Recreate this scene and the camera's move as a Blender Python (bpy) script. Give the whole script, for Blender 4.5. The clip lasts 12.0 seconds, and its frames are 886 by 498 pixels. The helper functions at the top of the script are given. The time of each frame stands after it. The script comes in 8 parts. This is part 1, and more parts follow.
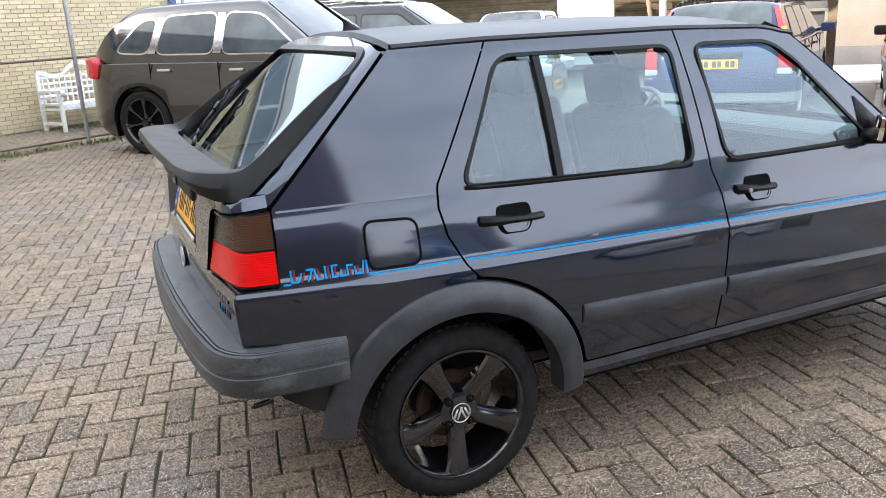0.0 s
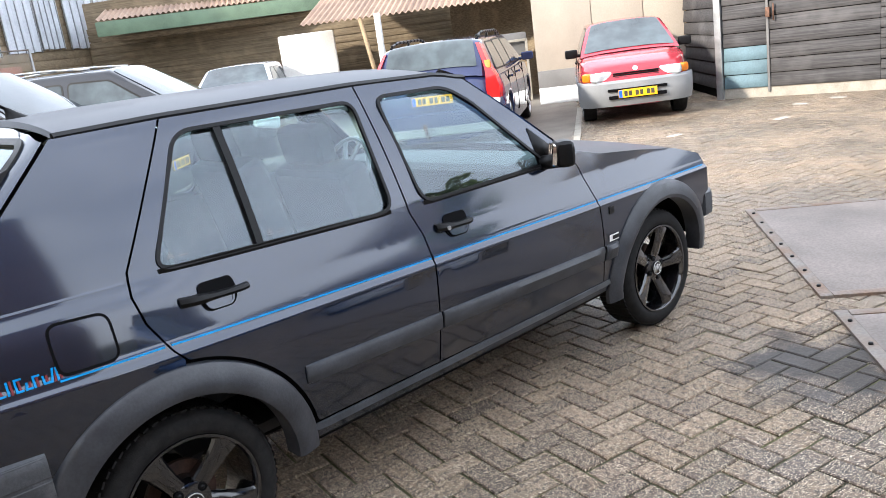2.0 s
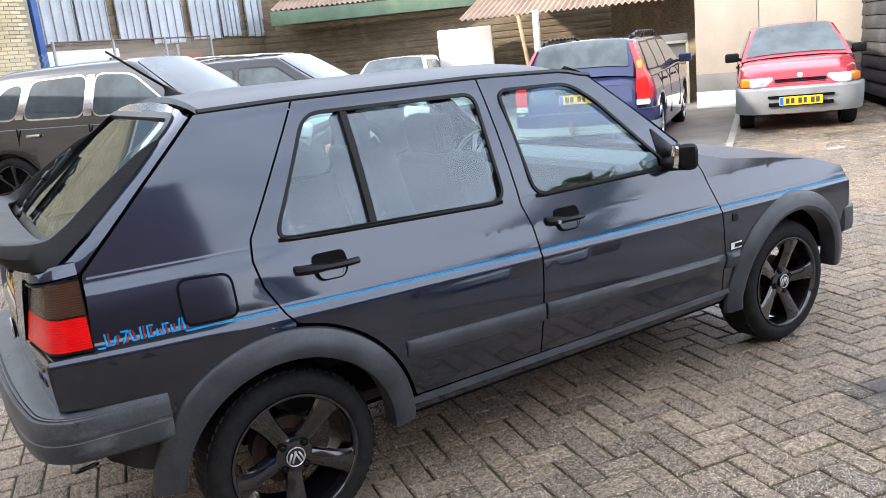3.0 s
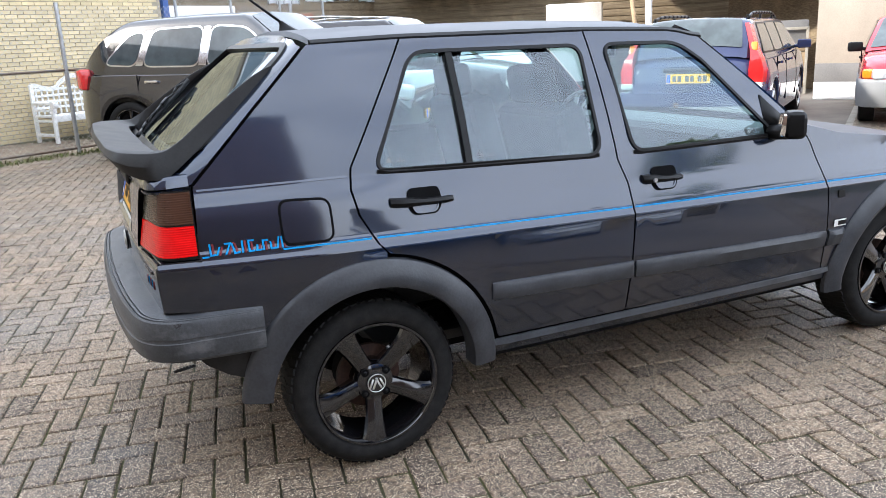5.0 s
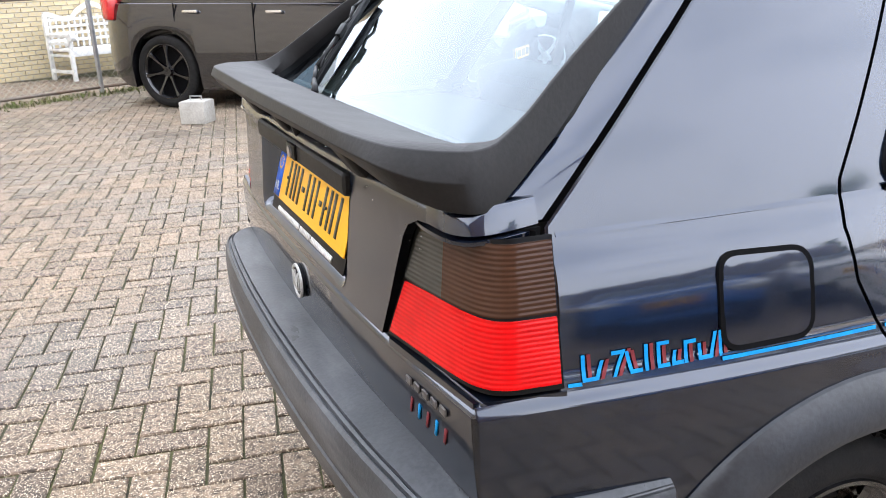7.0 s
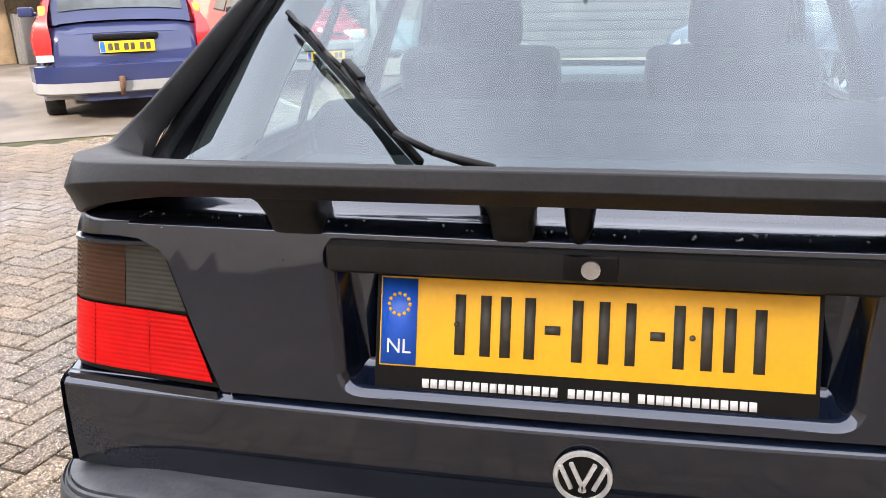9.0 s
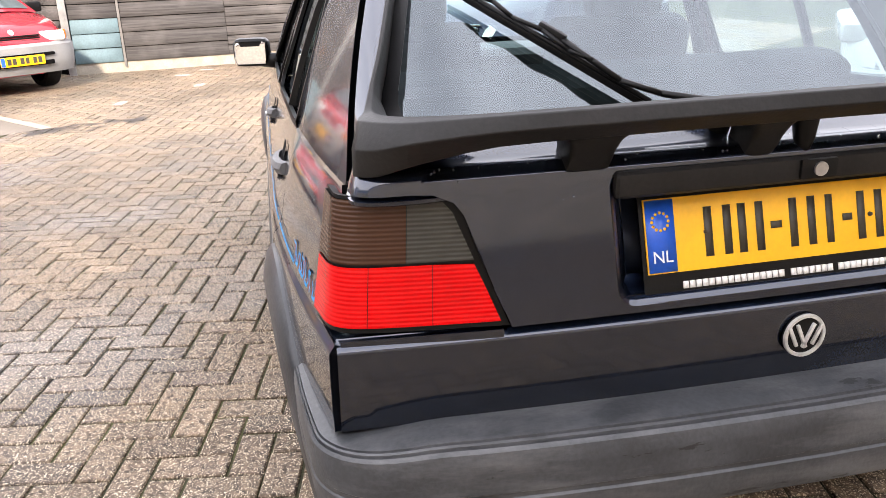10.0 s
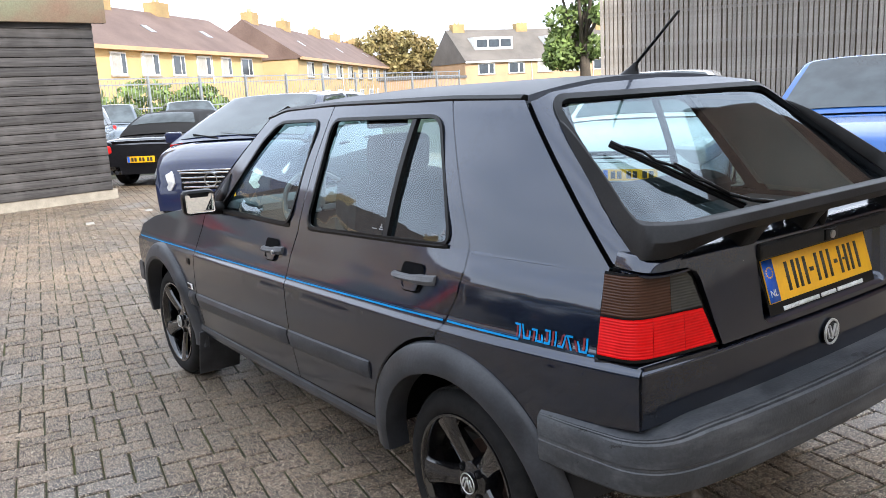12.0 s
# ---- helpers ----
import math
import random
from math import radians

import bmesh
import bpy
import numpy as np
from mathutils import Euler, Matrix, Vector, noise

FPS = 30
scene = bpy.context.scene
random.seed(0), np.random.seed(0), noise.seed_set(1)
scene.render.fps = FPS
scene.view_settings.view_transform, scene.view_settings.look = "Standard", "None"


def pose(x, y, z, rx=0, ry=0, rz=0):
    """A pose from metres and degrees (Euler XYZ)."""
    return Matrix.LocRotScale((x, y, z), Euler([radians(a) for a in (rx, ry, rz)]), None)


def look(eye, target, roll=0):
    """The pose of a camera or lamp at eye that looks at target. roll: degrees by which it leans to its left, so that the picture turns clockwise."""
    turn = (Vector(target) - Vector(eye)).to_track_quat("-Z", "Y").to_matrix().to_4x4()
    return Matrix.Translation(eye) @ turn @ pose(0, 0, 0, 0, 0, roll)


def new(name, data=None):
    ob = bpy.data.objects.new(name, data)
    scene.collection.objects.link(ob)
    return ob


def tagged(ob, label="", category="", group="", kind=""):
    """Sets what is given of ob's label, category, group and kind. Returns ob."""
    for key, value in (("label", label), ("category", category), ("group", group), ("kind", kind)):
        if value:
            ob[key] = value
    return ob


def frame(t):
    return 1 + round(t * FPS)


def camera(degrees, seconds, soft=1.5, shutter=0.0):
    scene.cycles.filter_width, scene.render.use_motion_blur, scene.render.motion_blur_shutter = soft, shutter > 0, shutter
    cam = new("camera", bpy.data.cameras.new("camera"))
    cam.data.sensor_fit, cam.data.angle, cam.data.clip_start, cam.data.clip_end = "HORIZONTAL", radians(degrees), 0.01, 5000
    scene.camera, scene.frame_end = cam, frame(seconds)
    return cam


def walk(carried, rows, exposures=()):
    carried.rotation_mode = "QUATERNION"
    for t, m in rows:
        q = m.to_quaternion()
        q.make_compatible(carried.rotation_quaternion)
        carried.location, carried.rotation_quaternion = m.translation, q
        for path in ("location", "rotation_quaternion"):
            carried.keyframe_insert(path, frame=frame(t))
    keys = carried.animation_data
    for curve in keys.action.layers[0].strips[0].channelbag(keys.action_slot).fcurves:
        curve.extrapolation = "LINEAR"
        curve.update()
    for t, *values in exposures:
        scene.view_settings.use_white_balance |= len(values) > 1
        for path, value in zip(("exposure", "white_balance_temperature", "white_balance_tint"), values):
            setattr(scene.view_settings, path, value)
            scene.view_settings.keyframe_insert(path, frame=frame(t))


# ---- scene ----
cam = camera(57.2, 12.0, soft=0.6)
PATH = [
    (0, (-0.963, -2.84, 1.476), (-0.176, -1.085, 0.926), -3.2),
    (0.5, (-0.989, -2.841, 1.481), (-0.201, -1.104, 0.881), -5.0),
    (1, (-0.939, -2.845, 1.525), (0.096, -1.238, 0.939), -7.6),
    (1.5, (-0.849, -2.878, 1.54), (0.427, -1.422, 1.039), -7.4),
    (2, (-0.802, -2.937, 1.52), (0.474, -1.482, 1.016), -7.9),
    (2.5, (-0.741, -3.013, 1.504), (0.429, -1.469, 1.007), -7.7),
    (3, (-0.758, -3.097, 1.499), (0.234, -1.425, 1.03), -6.0),
    (3.2, (-0.768, -3.147, 1.494), (0.21, -1.458, 1.057), -4.9),
    (4.8, (-0.828, -3.245, 1.411), (-0.029, -1.476, 0.931), -2.6),
    (5, (-0.804, -3.155, 1.394), (-0.014, -1.388, 0.889), -2.9),
    (5.5, (-0.737, -2.872, 1.368), (0.019, -1.114, 0.788), -3.5),
    (6, (-0.778, -2.477, 1.339), (-0.031, -0.719, 0.745), -3.7),
    (6.5, (-0.823, -2.039, 1.316), (-0.068, -0.295, 0.692), -3.7),
    (7, (-1.029, -1.557, 1.315), (-0.268, 0.179, 0.674), -2.0),
    (7.2, (-1.111, -1.399, 1.321), (-0.255, 0.31, 0.731), -0.8),
    (8.8, (-1.524, -0.18, 1.331), (0.284, 0.387, 0.691), -0.3),
    (9, (-1.559, -0.006, 1.315), (0.303, 0.366, 0.689), -1.2),
    (9.5, (-1.638, 0.414, 1.319), (0.288, 0.41, 0.779), -0.8),
    (10, (-1.706, 0.791, 1.304), (0.144, 0.414, 0.644), -2.2),
    (10.5, (-1.666, 1.218, 1.245), (-0.013, 0.487, 0.390), -2.2),
    (11, (-1.739, 1.519, 1.383), (-0.105, 0.473, 0.893), -4.2),
    (11.5, (-1.760, 1.828, 1.434), (-0.150, 0.716, 1.018), -3.3),
    (12, (-1.767, 2.101, 1.432), (-0.185, 0.940, 1.046), -3.1),
]
walk(cam, [(t, look(eye, target, roll)) for t, eye, target, roll in PATH],
     exposures=[(0, 1.33, 6220, 10), (1.0, 1.54, 6060, 10), (2.0, 1.27, 6150, 10), (3.0, 1.24, 6100, 10), (5.0, 1.31, 6060, 10), (6.5, 1.64, 6120, 10), (7.0, 1.74, 6340, 12), (9.0, 1.6, 6650, 15), (9.5, 1.55, 6850, 16), (10.5, 1.62, 6900, 17), (11.0, 1.64, 6080, 11), (11.5, 1.08, 6050, 10), (12.0, 0.83, 6080, 10)])

# ---- world, sun ----
SUN_ELEV, SUN_AZ = 27.0, 172.0          # azimuth of the sun measured from +x towards +y
world = bpy.data.worlds.new("overcast_sky")
scene.world = world
world.use_nodes = True
wn, wl = world.node_tree.nodes, world.node_tree.links
wn.clear()
w_out = wn.new("ShaderNodeOutputWorld")
w_bg = wn.new("ShaderNodeBackground")
w_sky = wn.new("ShaderNodeTexSky")
w_sky.sky_type, w_sky.sun_disc = "NISHITA", False
w_sky.sun_elevation, w_sky.sun_rotation = radians(SUN_ELEV), radians(90 - SUN_AZ)
w_sky.air_density, w_sky.dust_density = 1.2, 2.5
w_co = wn.new("ShaderNodeTexCoord")
w_map = wn.new("ShaderNodeMapping")
w_map.inputs["Scale"].default_value = (1.0, 1.0, 2.6)
w_noise = wn.new("ShaderNodeTexNoise")
w_noise.inputs["Scale"].default_value = 2.3
w_noise.inputs["Detail"].default_value = 7
w_noise.inputs["Roughness"].default_value = 0.55
w_ramp = wn.new("ShaderNodeValToRGB")
w_ramp.color_ramp.elements[0].position, w_ramp.color_ramp.elements[1].position = 0.36, 0.60
w_ramp.color_ramp.elements[0].color, w_ramp.color_ramp.elements[1].color = (0.66, 0.66, 0.66, 1), (1.0, 1.0, 1.0, 1)
w_mix = wn.new("ShaderNodeMixRGB")
w_mix.inputs[2].default_value = (9.6, 10.1, 11.0, 1)
wl.new(w_co.outputs["Generated"], w_map.inputs["Vector"])
wl.new(w_map.outputs["Vector"], w_noise.inputs["Vector"])
w_sep, w_haze, w_add = wn.new("ShaderNodeSeparateXYZ"), wn.new("ShaderNodeMapRange"), wn.new("ShaderNodeMath")
w_haze.inputs["From Min"].default_value, w_haze.inputs["From Max"].default_value = 0.05, 0.75
w_haze.inputs["To Min"].default_value, w_haze.inputs["To Max"].default_value = 0.16, -0.06
w_add.operation = "ADD"
wl.new(w_co.outputs["Generated"], w_sep.inputs[0])
wl.new(w_sep.outputs["Z"], w_haze.inputs["Value"])
wl.new(w_noise.outputs["Fac"], w_add.inputs[0])
wl.new(w_haze.outputs["Result"], w_add.inputs[1])
wl.new(w_add.outputs[0], w_ramp.inputs["Fac"])
wl.new(w_ramp.outputs["Color"], w_mix.inputs[0])
wl.new(w_sky.outputs["Color"], w_mix.inputs[1])
wl.new(w_mix.outputs["Color"], w_bg.inputs["Color"])
wl.new(w_bg.outputs["Background"], w_out.inputs["Surface"])
w_bg.inputs["Strength"].default_value = 0.15
sun = new("sun", bpy.data.lights.new("sun", "SUN"))
sun.data.energy, sun.data.angle, sun.data.color = 3.2, radians(2.5), (1.0, 0.90, 0.76)
sx, sy = math.cos(radians(SUN_AZ)) * math.cos(radians(SUN_ELEV)), math.sin(radians(SUN_AZ)) * math.cos(radians(SUN_ELEV))
sun.matrix_world = look((sx * 30, sy * 30, 30 * math.sin(radians(SUN_ELEV))), (0, 0, 0))


# ---- materials ----
def mat(name, base, rough=0.6, metal=0.0, coat=0.0, vary=0.15, scale=8.0, fine=60.0, bump=0.1, second=None, spec=0.5, island=0.0, dist=0.004, objrand=0.0, coat_ior=1.5, coat_rough=0.06):
    """A surface with variation at two scales, fine relief and uneven gloss."""
    m = bpy.data.materials.new(name)
    m.use_nodes = True
    n, l = m.node_tree.nodes, m.node_tree.links
    b = n["Principled BSDF"]
    co = n.new("ShaderNodeTexCoord")
    n1, n2 = n.new("ShaderNodeTexNoise"), n.new("ShaderNodeTexNoise")
    n1.inputs["Scale"].default_value, n2.inputs["Scale"].default_value = scale, fine
    n1.inputs["Detail"].default_value, n2.inputs["Detail"].default_value = 5, 4
    l.new(co.outputs["Object"], n1.inputs["Vector"])
    l.new(co.outputs["Object"], n2.inputs["Vector"])
    r = n.new("ShaderNodeValToRGB")
    r.color_ramp.elements[0].position, r.color_ramp.elements[1].position = 0.3, 0.7
    dark = [c * (1 - vary) for c in base]
    light = list(second) if second else [min(1, c * (1 + vary)) for c in base]
    r.color_ramp.elements[0].color, r.color_ramp.elements[1].color = (*dark, 1), (*light, 1)
    l.new(n1.outputs["Fac"], r.inputs["Fac"])
    mix = n.new("ShaderNodeMixRGB")
    mix.blend_type = "MULTIPLY"
    mix.inputs[0].default_value = min(1, vary * 1.5)
    r2 = n.new("ShaderNodeValToRGB")
    r2.color_ramp.elements[0].position, r2.color_ramp.elements[1].position = 0.35, 0.62
    r2.color_ramp.elements[0].color = (0.45, 0.45, 0.45, 1)
    l.new(n2.outputs["Fac"], r2.inputs["Fac"])
    l.new(r.outputs["Color"], mix.inputs[1])
    l.new(r2.outputs["Color"], mix.inputs[2])
    out = mix.outputs["Color"]
    if island or objrand:
        hs = n.new("ShaderNodeHueSaturation")
        mr = n.new("ShaderNodeMapRange")
        k = island or objrand
        mr.inputs["To Min"].default_value, mr.inputs["To Max"].default_value = 1 - k, 1 + k
        if island:
            g = n.new("ShaderNodeNewGeometry")
            l.new(g.outputs["Random Per Island"], mr.inputs["Value"])
        else:
            g = n.new("ShaderNodeObjectInfo")
            l.new(g.outputs["Random"], mr.inputs["Value"])
        l.new(mr.outputs["Result"], hs.inputs["Value"])
        l.new(out, hs.inputs["Color"])
        out = hs.outputs["Color"]
    l.new(out, b.inputs["Base Color"])
    rr = n.new("ShaderNodeMapRange")
    rr.inputs["To Min"].default_value, rr.inputs["To Max"].default_value = max(0.02, rough * 0.85), min(1, rough * 1.15)
    l.new(n1.outputs["Fac"], rr.inputs["Value"])
    l.new(rr.outputs["Result"], b.inputs["Roughness"])
    b.inputs["Metallic"].default_value = metal
    b.inputs["Specular IOR Level"].default_value = spec
    b.inputs["Coat Weight"].default_value = coat
    b.inputs["Coat Roughness"].default_value = coat_rough
    b.inputs["Coat IOR"].default_value = coat_ior
    if bump:
        bp = n.new("ShaderNodeBump")
        bp.inputs["Strength"].default_value, bp.inputs["Distance"].default_value = bump, dist
        l.new(n2.outputs["Fac"], bp.inputs["Height"])
        l.new(bp.outputs["Normal"], b.inputs["Normal"])
    return m


def glass_mat(name, tint, gloss_gain=1.0, gloss=0.35):
    m = bpy.data.materials.new(name)
    m.use_nodes = True
    n, l = m.node_tree.nodes, m.node_tree.links
    n.clear()
    o = n.new("ShaderNodeOutputMaterial")
    tr, gl, mx, fr = n.new("ShaderNodeBsdfTransparent"), n.new("ShaderNodeBsdfGlossy"), n.new("ShaderNodeMixShader"), n.new("ShaderNodeLayerWeight")
    tr.inputs["Color"].default_value = (*tint, 1)
    gl.inputs["Roughness"].default_value = 0.02
    gl.inputs["Color"].default_value = (gloss * 0.95, gloss * 1.05, gloss * 1.13, 1)
    fr.inputs["Blend"].default_value = 0.5
    pw, mu = n.new("ShaderNodeMath"), n.new("ShaderNodeMath")
    pw.operation, pw.inputs[1].default_value = "POWER", 4.5
    mu.operation, mu.use_clamp = "MULTIPLY_ADD", True
    mu.inputs[1].default_value, mu.inputs[2].default_value = 1.0, 0.085 * gloss_gain
    l.new(fr.outputs["Facing"], pw.inputs[0])
    l.new(pw.outputs["Value"], mu.inputs[0])
    l.new(mu.outputs["Value"], mx.inputs["Fac"])
    l.new(tr.outputs["BSDF"], mx.inputs[1])
    l.new(gl.outputs["BSDF"], mx.inputs[2])
    l.new(mx.outputs["Shader"], o.inputs["Surface"])
    return m


def lens_mat(name, base, rib=220.0, rough=0.18):
    """Ribbed lamp plastic: horizontal flutes as fine relief."""
    m = bpy.data.materials.new(name)
    m.use_nodes = True
    n, l = m.node_tree.nodes, m.node_tree.links
    b = n["Principled BSDF"]
    co, sep, wv, bp = n.new("ShaderNodeTexCoord"), n.new("ShaderNodeSeparateXYZ"), n.new("ShaderNodeMath"), n.new("ShaderNodeBump")
    mu = n.new("ShaderNodeMath")
    mu.operation, mu.inputs[1].default_value = "MULTIPLY", rib * 4.3
    wv.operation = "SINE"
    l.new(co.outputs["Object"], sep.inputs[0])
    l.new(sep.outputs["Z"], mu.inputs[0])
    l.new(mu.outputs[0], wv.inputs[0])
    l.new(wv.outputs[0], bp.inputs["Height"])
    bp.inputs["Strength"].default_value, bp.inputs["Distance"].default_value = 0.34, 0.0012
    l.new(bp.outputs["Normal"], b.inputs["Normal"])
    rp = n.new("ShaderNodeValToRGB")
    rp.color_ramp.elements[0].color = (*[c * 0.62 for c in base], 1)
    rp.color_ramp.elements[1].color = (*base, 1)
    # lighter flutes and patches in the colour imitate light caught by the reflector behind
    nz, nm = n.new("ShaderNodeTexNoise"), n.new("ShaderNodeMath")
    nz.inputs["Scale"].default_value, nz.inputs["Detail"].default_value = 22, 2
    l.new(co.outputs["Object"], nz.inputs["Vector"])
    nm.operation = "MULTIPLY_ADD"
    nm.inputs[1].default_value = 0.17
    l.new(wv.outputs[0], nm.inputs[0])
    l.new(nz.outputs["Fac"], nm.inputs[2])
    l.new(nm.outputs[0], rp.inputs["Fac"])
    l.new(rp.outputs["Color"], b.inputs["Base Color"])
    b.inputs["Roughness"].default_value = rough
    b.inputs["Coat Weight"].default_value = 0.10
    b.inputs["Specular IOR Level"].default_value = 0.2
    return m


PAINT = mat("midnight_blue_metallic_paint", (0.0080, 0.0150, 0.0340), 0.42, 0.90, 1.0, 0.12, 3.0, 300, 0.004, spec=0.4, coat_ior=1.70, coat_rough=0.08)
PAINT_DULL = mat("sun_faded_blue_paint", (0.030, 0.034, 0.045), 0.50, 0.0, 0.06, 0.25, 3.0, 200, 0.02, spec=0.35)
PLASTIC = mat("weathered_grey_plastic", (0.024, 0.026, 0.031), 0.40, 0, 0, 0.25, 9, 120, 0.12, second=(0.046, 0.049, 0.056), spec=0.45)


def bumper_mat():
    """Chalky plastic with pale scuffs and a few dark chips."""
    m = mat("chalky_bumper_plastic", (0.032, 0.035, 0.040), 0.46, 0, 0, 0.25, 7, 130, 0.15, second=(0.064, 0.068, 0.075), spec=0.5)
    n, l = m.node_tree.nodes, m.node_tree.links
    b = n["Principled BSDF"]
    base = b.inputs["Base Color"].links[0].from_socket
    co, mp = n.new("ShaderNodeTexCoord"), n.new("ShaderNodeMapping")
    mp.inputs["Scale"].default_value = (1.0, 0.35, 1.6)
    l.new(co.outputs["Object"], mp.inputs["Vector"])
    for scale, lo, hi, colour in ((9.0, 0.50, 0.66, (0.17, 0.172, 0.178, 1)), (19.0, 0.655, 0.67, (0.012, 0.012, 0.013, 1))):
        z, r, mx = n.new("ShaderNodeTexNoise"), n.new("ShaderNodeMapRange"), n.new("ShaderNodeMixRGB")
        z.inputs["Scale"].default_value, z.inputs["Detail"].default_value, z.inputs["Roughness"].default_value = scale, 6, 0.65
        r.inputs["From Min"].default_value, r.inputs["From Max"].default_value = lo, hi
        r.inputs["To Max"].default_value = 0.36 if scale < 10 else 0.95
        l.new(mp.outputs["Vector"], z.inputs["Vector"])
        l.new(z.outputs["Fac"], r.inputs["Value"])
        l.new(r.outputs["Result"], mx.inputs[0])
        l.new(base, mx.inputs[1])
        mx.inputs[2].default_value = colour
        base = mx.outputs["Color"]
    l.new(base, b.inputs["Base Color"])
    return m


BUMPER = bumper_mat()
BLACK_TRIM = mat("black_rubber_trim", (0.0045, 0.0045, 0.005), 0.38, 0, 0, 0.2, 20, 200, 0.05, spec=0.2)
PALE_PLASTIC = mat("pale_grey_plastic", (0.085, 0.087, 0.092), 0.5, 0, 0, 0.25, 12, 120, 0.1, second=(0.13, 0.13, 0.135), spec=0.4)
TRIM_BEIGE = mat("beige_inner_trim", (0.40, 0.37, 0.31), 0.8, 0, 0, 0.12, 8, 120, 0.15)
ETCHED = mat("etched_glass_mark", (0.22, 0.24, 0.25), 0.7, 0, 0, 0.1, 20, 120, 0)
# near-black for dark parts, and as painted shade in gaps and hollows
GAP = mat("gap_shade_and_dark_parts", (0.004, 0.004, 0.0045), 0.9, 0, 0, 0.2, 10, 50, 0, spec=0.08)
SPOILER = mat("matt_black_spoiler", (0.0085, 0.0080, 0.0080), 0.52, 0, 0, 0.3, 12, 150, 0.1, second=(0.015, 0.014, 0.014), spec=0.3)
TYRE = mat("tyre_rubber", (0.006, 0.006, 0.0065), 0.78, 0, 0, 0.3, 30, 200, 0.2, second=(0.017, 0.016, 0.0155), spec=0.22)
RIM_BLACK = mat("gloss_black_rim", (0.006, 0.006, 0.007), 0.10, 0, 0.9, 0.2, 15, 80, 0.01)
DISC = mat("dark_rusty_brake", (0.060, 0.030, 0.020), 0.75, 0.2, 0, 0.5, 14, 70, 0.3)
RUST = mat("rusty_disc", (0.16, 0.085, 0.055), 0.7, 0.3, 0, 0.4, 18, 90, 0.3)
CHROME = mat("chrome", (0.75, 0.76, 0.78), 0.12, 1.0, 0, 0.1, 10, 100, 0.01)
ALU = mat("dull_aluminium", (0.55, 0.55, 0.55), 0.35, 0.9, 0, 0.15, 20, 150, 0.04)
ALU_DARK = mat("dirty_badge_metal", (0.16, 0.15, 0.145), 0.4, 0.6, 0, 0.2, 20, 150, 0.04)
EMBLEM = mat("worn_silver_emblem", (0.55, 0.54, 0.52), 0.4, 0.3, 0, 0.2, 40, 150, 0.05)
GLASS = glass_mat("car_glass", (0.74, 0.90, 0.90), 1.15, 0.86)
BACK_GLASS = glass_mat("rear_car_glass", (0.68, 0.81, 0.81), 2.3, 0.52)
MIRROR = mat("mirror_glass", (0.9, 0.9, 0.9), 0.02, 1.0, 0, 0, 5, 5, 0)
RED_LENS = lens_mat("red_lens", (0.78, 0.0030, 0.004))
AMBER_LENS = lens_mat("smoked_amber_lens", (0.066, 0.029, 0.016))
SMOKE_LENS = lens_mat("smoked_clear_lens", (0.060, 0.058, 0.050))
STRIPE_BLUE = mat("blue_stripe", (0.003, 0.24, 0.56), 0.5, 0, 0, 0.15, 30, 200, 0, spec=0.2)
STRIPE_DARK = mat("teal_stripe_edge", (0.008, 0.05, 0.13), 0.5, 0, 0, 0.15, 30, 200, 0, spec=0.2)
STRIPE_RED = mat("faded_red_stripe", (0.17, 0.025, 0.03), 0.5, 0, 0, 0.2, 30, 200, 0, spec=0.2)
PLATE_Y = mat("yellow_plate", (0.90, 0.46, 0.006), 0.4, 0, 0.2, 0.06, 12, 120, 0.02)
PLATE_B = mat("plate_blue", (0.012, 0.11, 0.62), 0.4, 0, 0.2, 0.1, 20, 120, 0)
PLATE_K = mat("plate_dark_marks", (0.05, 0.042, 0.03), 0.5, 0, 0, 0.2, 20, 120, 0)
WHITE = mat("white_paint", (0.78, 0.78, 0.76), 0.5, 0, 0, 0.08, 8, 80, 0.05)
SEAT = mat("dark_seat_cloth", (0.032, 0.035, 0.041), 0.9, 0, 0, 0.3, 10, 40, 0.0)
LINER = mat("grey_headliner", (0.30, 0.295, 0.27), 0.9, 0, 0, 0.1, 6, 200, 0.1)
WHEEL_GREY = mat("worn_grey_rim_plastic", (0.20, 0.20, 0.20), 0.45, 0, 0, 0.15, 12, 120, 0.05)
DASH = mat("dark_dashboard", (0.025, 0.026, 0.028), 0.6, 0, 0, 0.2, 10, 200, 0.1)


# ---- building helpers ----
def link(name, bm, material, parent=None, label="", smooth=True):
    me = bpy.data.meshes.new(name)
    bm.normal_update()
    bm.to_mesh(me)
    bm.free()
    if smooth:
        for p in me.polygons:
            p.use_smooth = True
    me.materials.append(material)
    ob = new(name, me)
    if parent is not None:
        ob.parent = parent
    if label:
        ob["label"] = label
    return ob


def part(name, bm, material, parent, label="", smooth=True, auto=35):
    if smooth:
        for e in bm.edges:
            if len(e.link_faces) == 2 and e.calc_face_angle(0) > radians(auto):
                e.smooth = False
    return link(name, bm, material, parent, label, smooth)


def thing(name, label, category, m=None, group="", kind=""):
    ob = new(name)
    if m is not None:
        ob.matrix_basis = m
    return tagged(ob, label, category, group, kind)


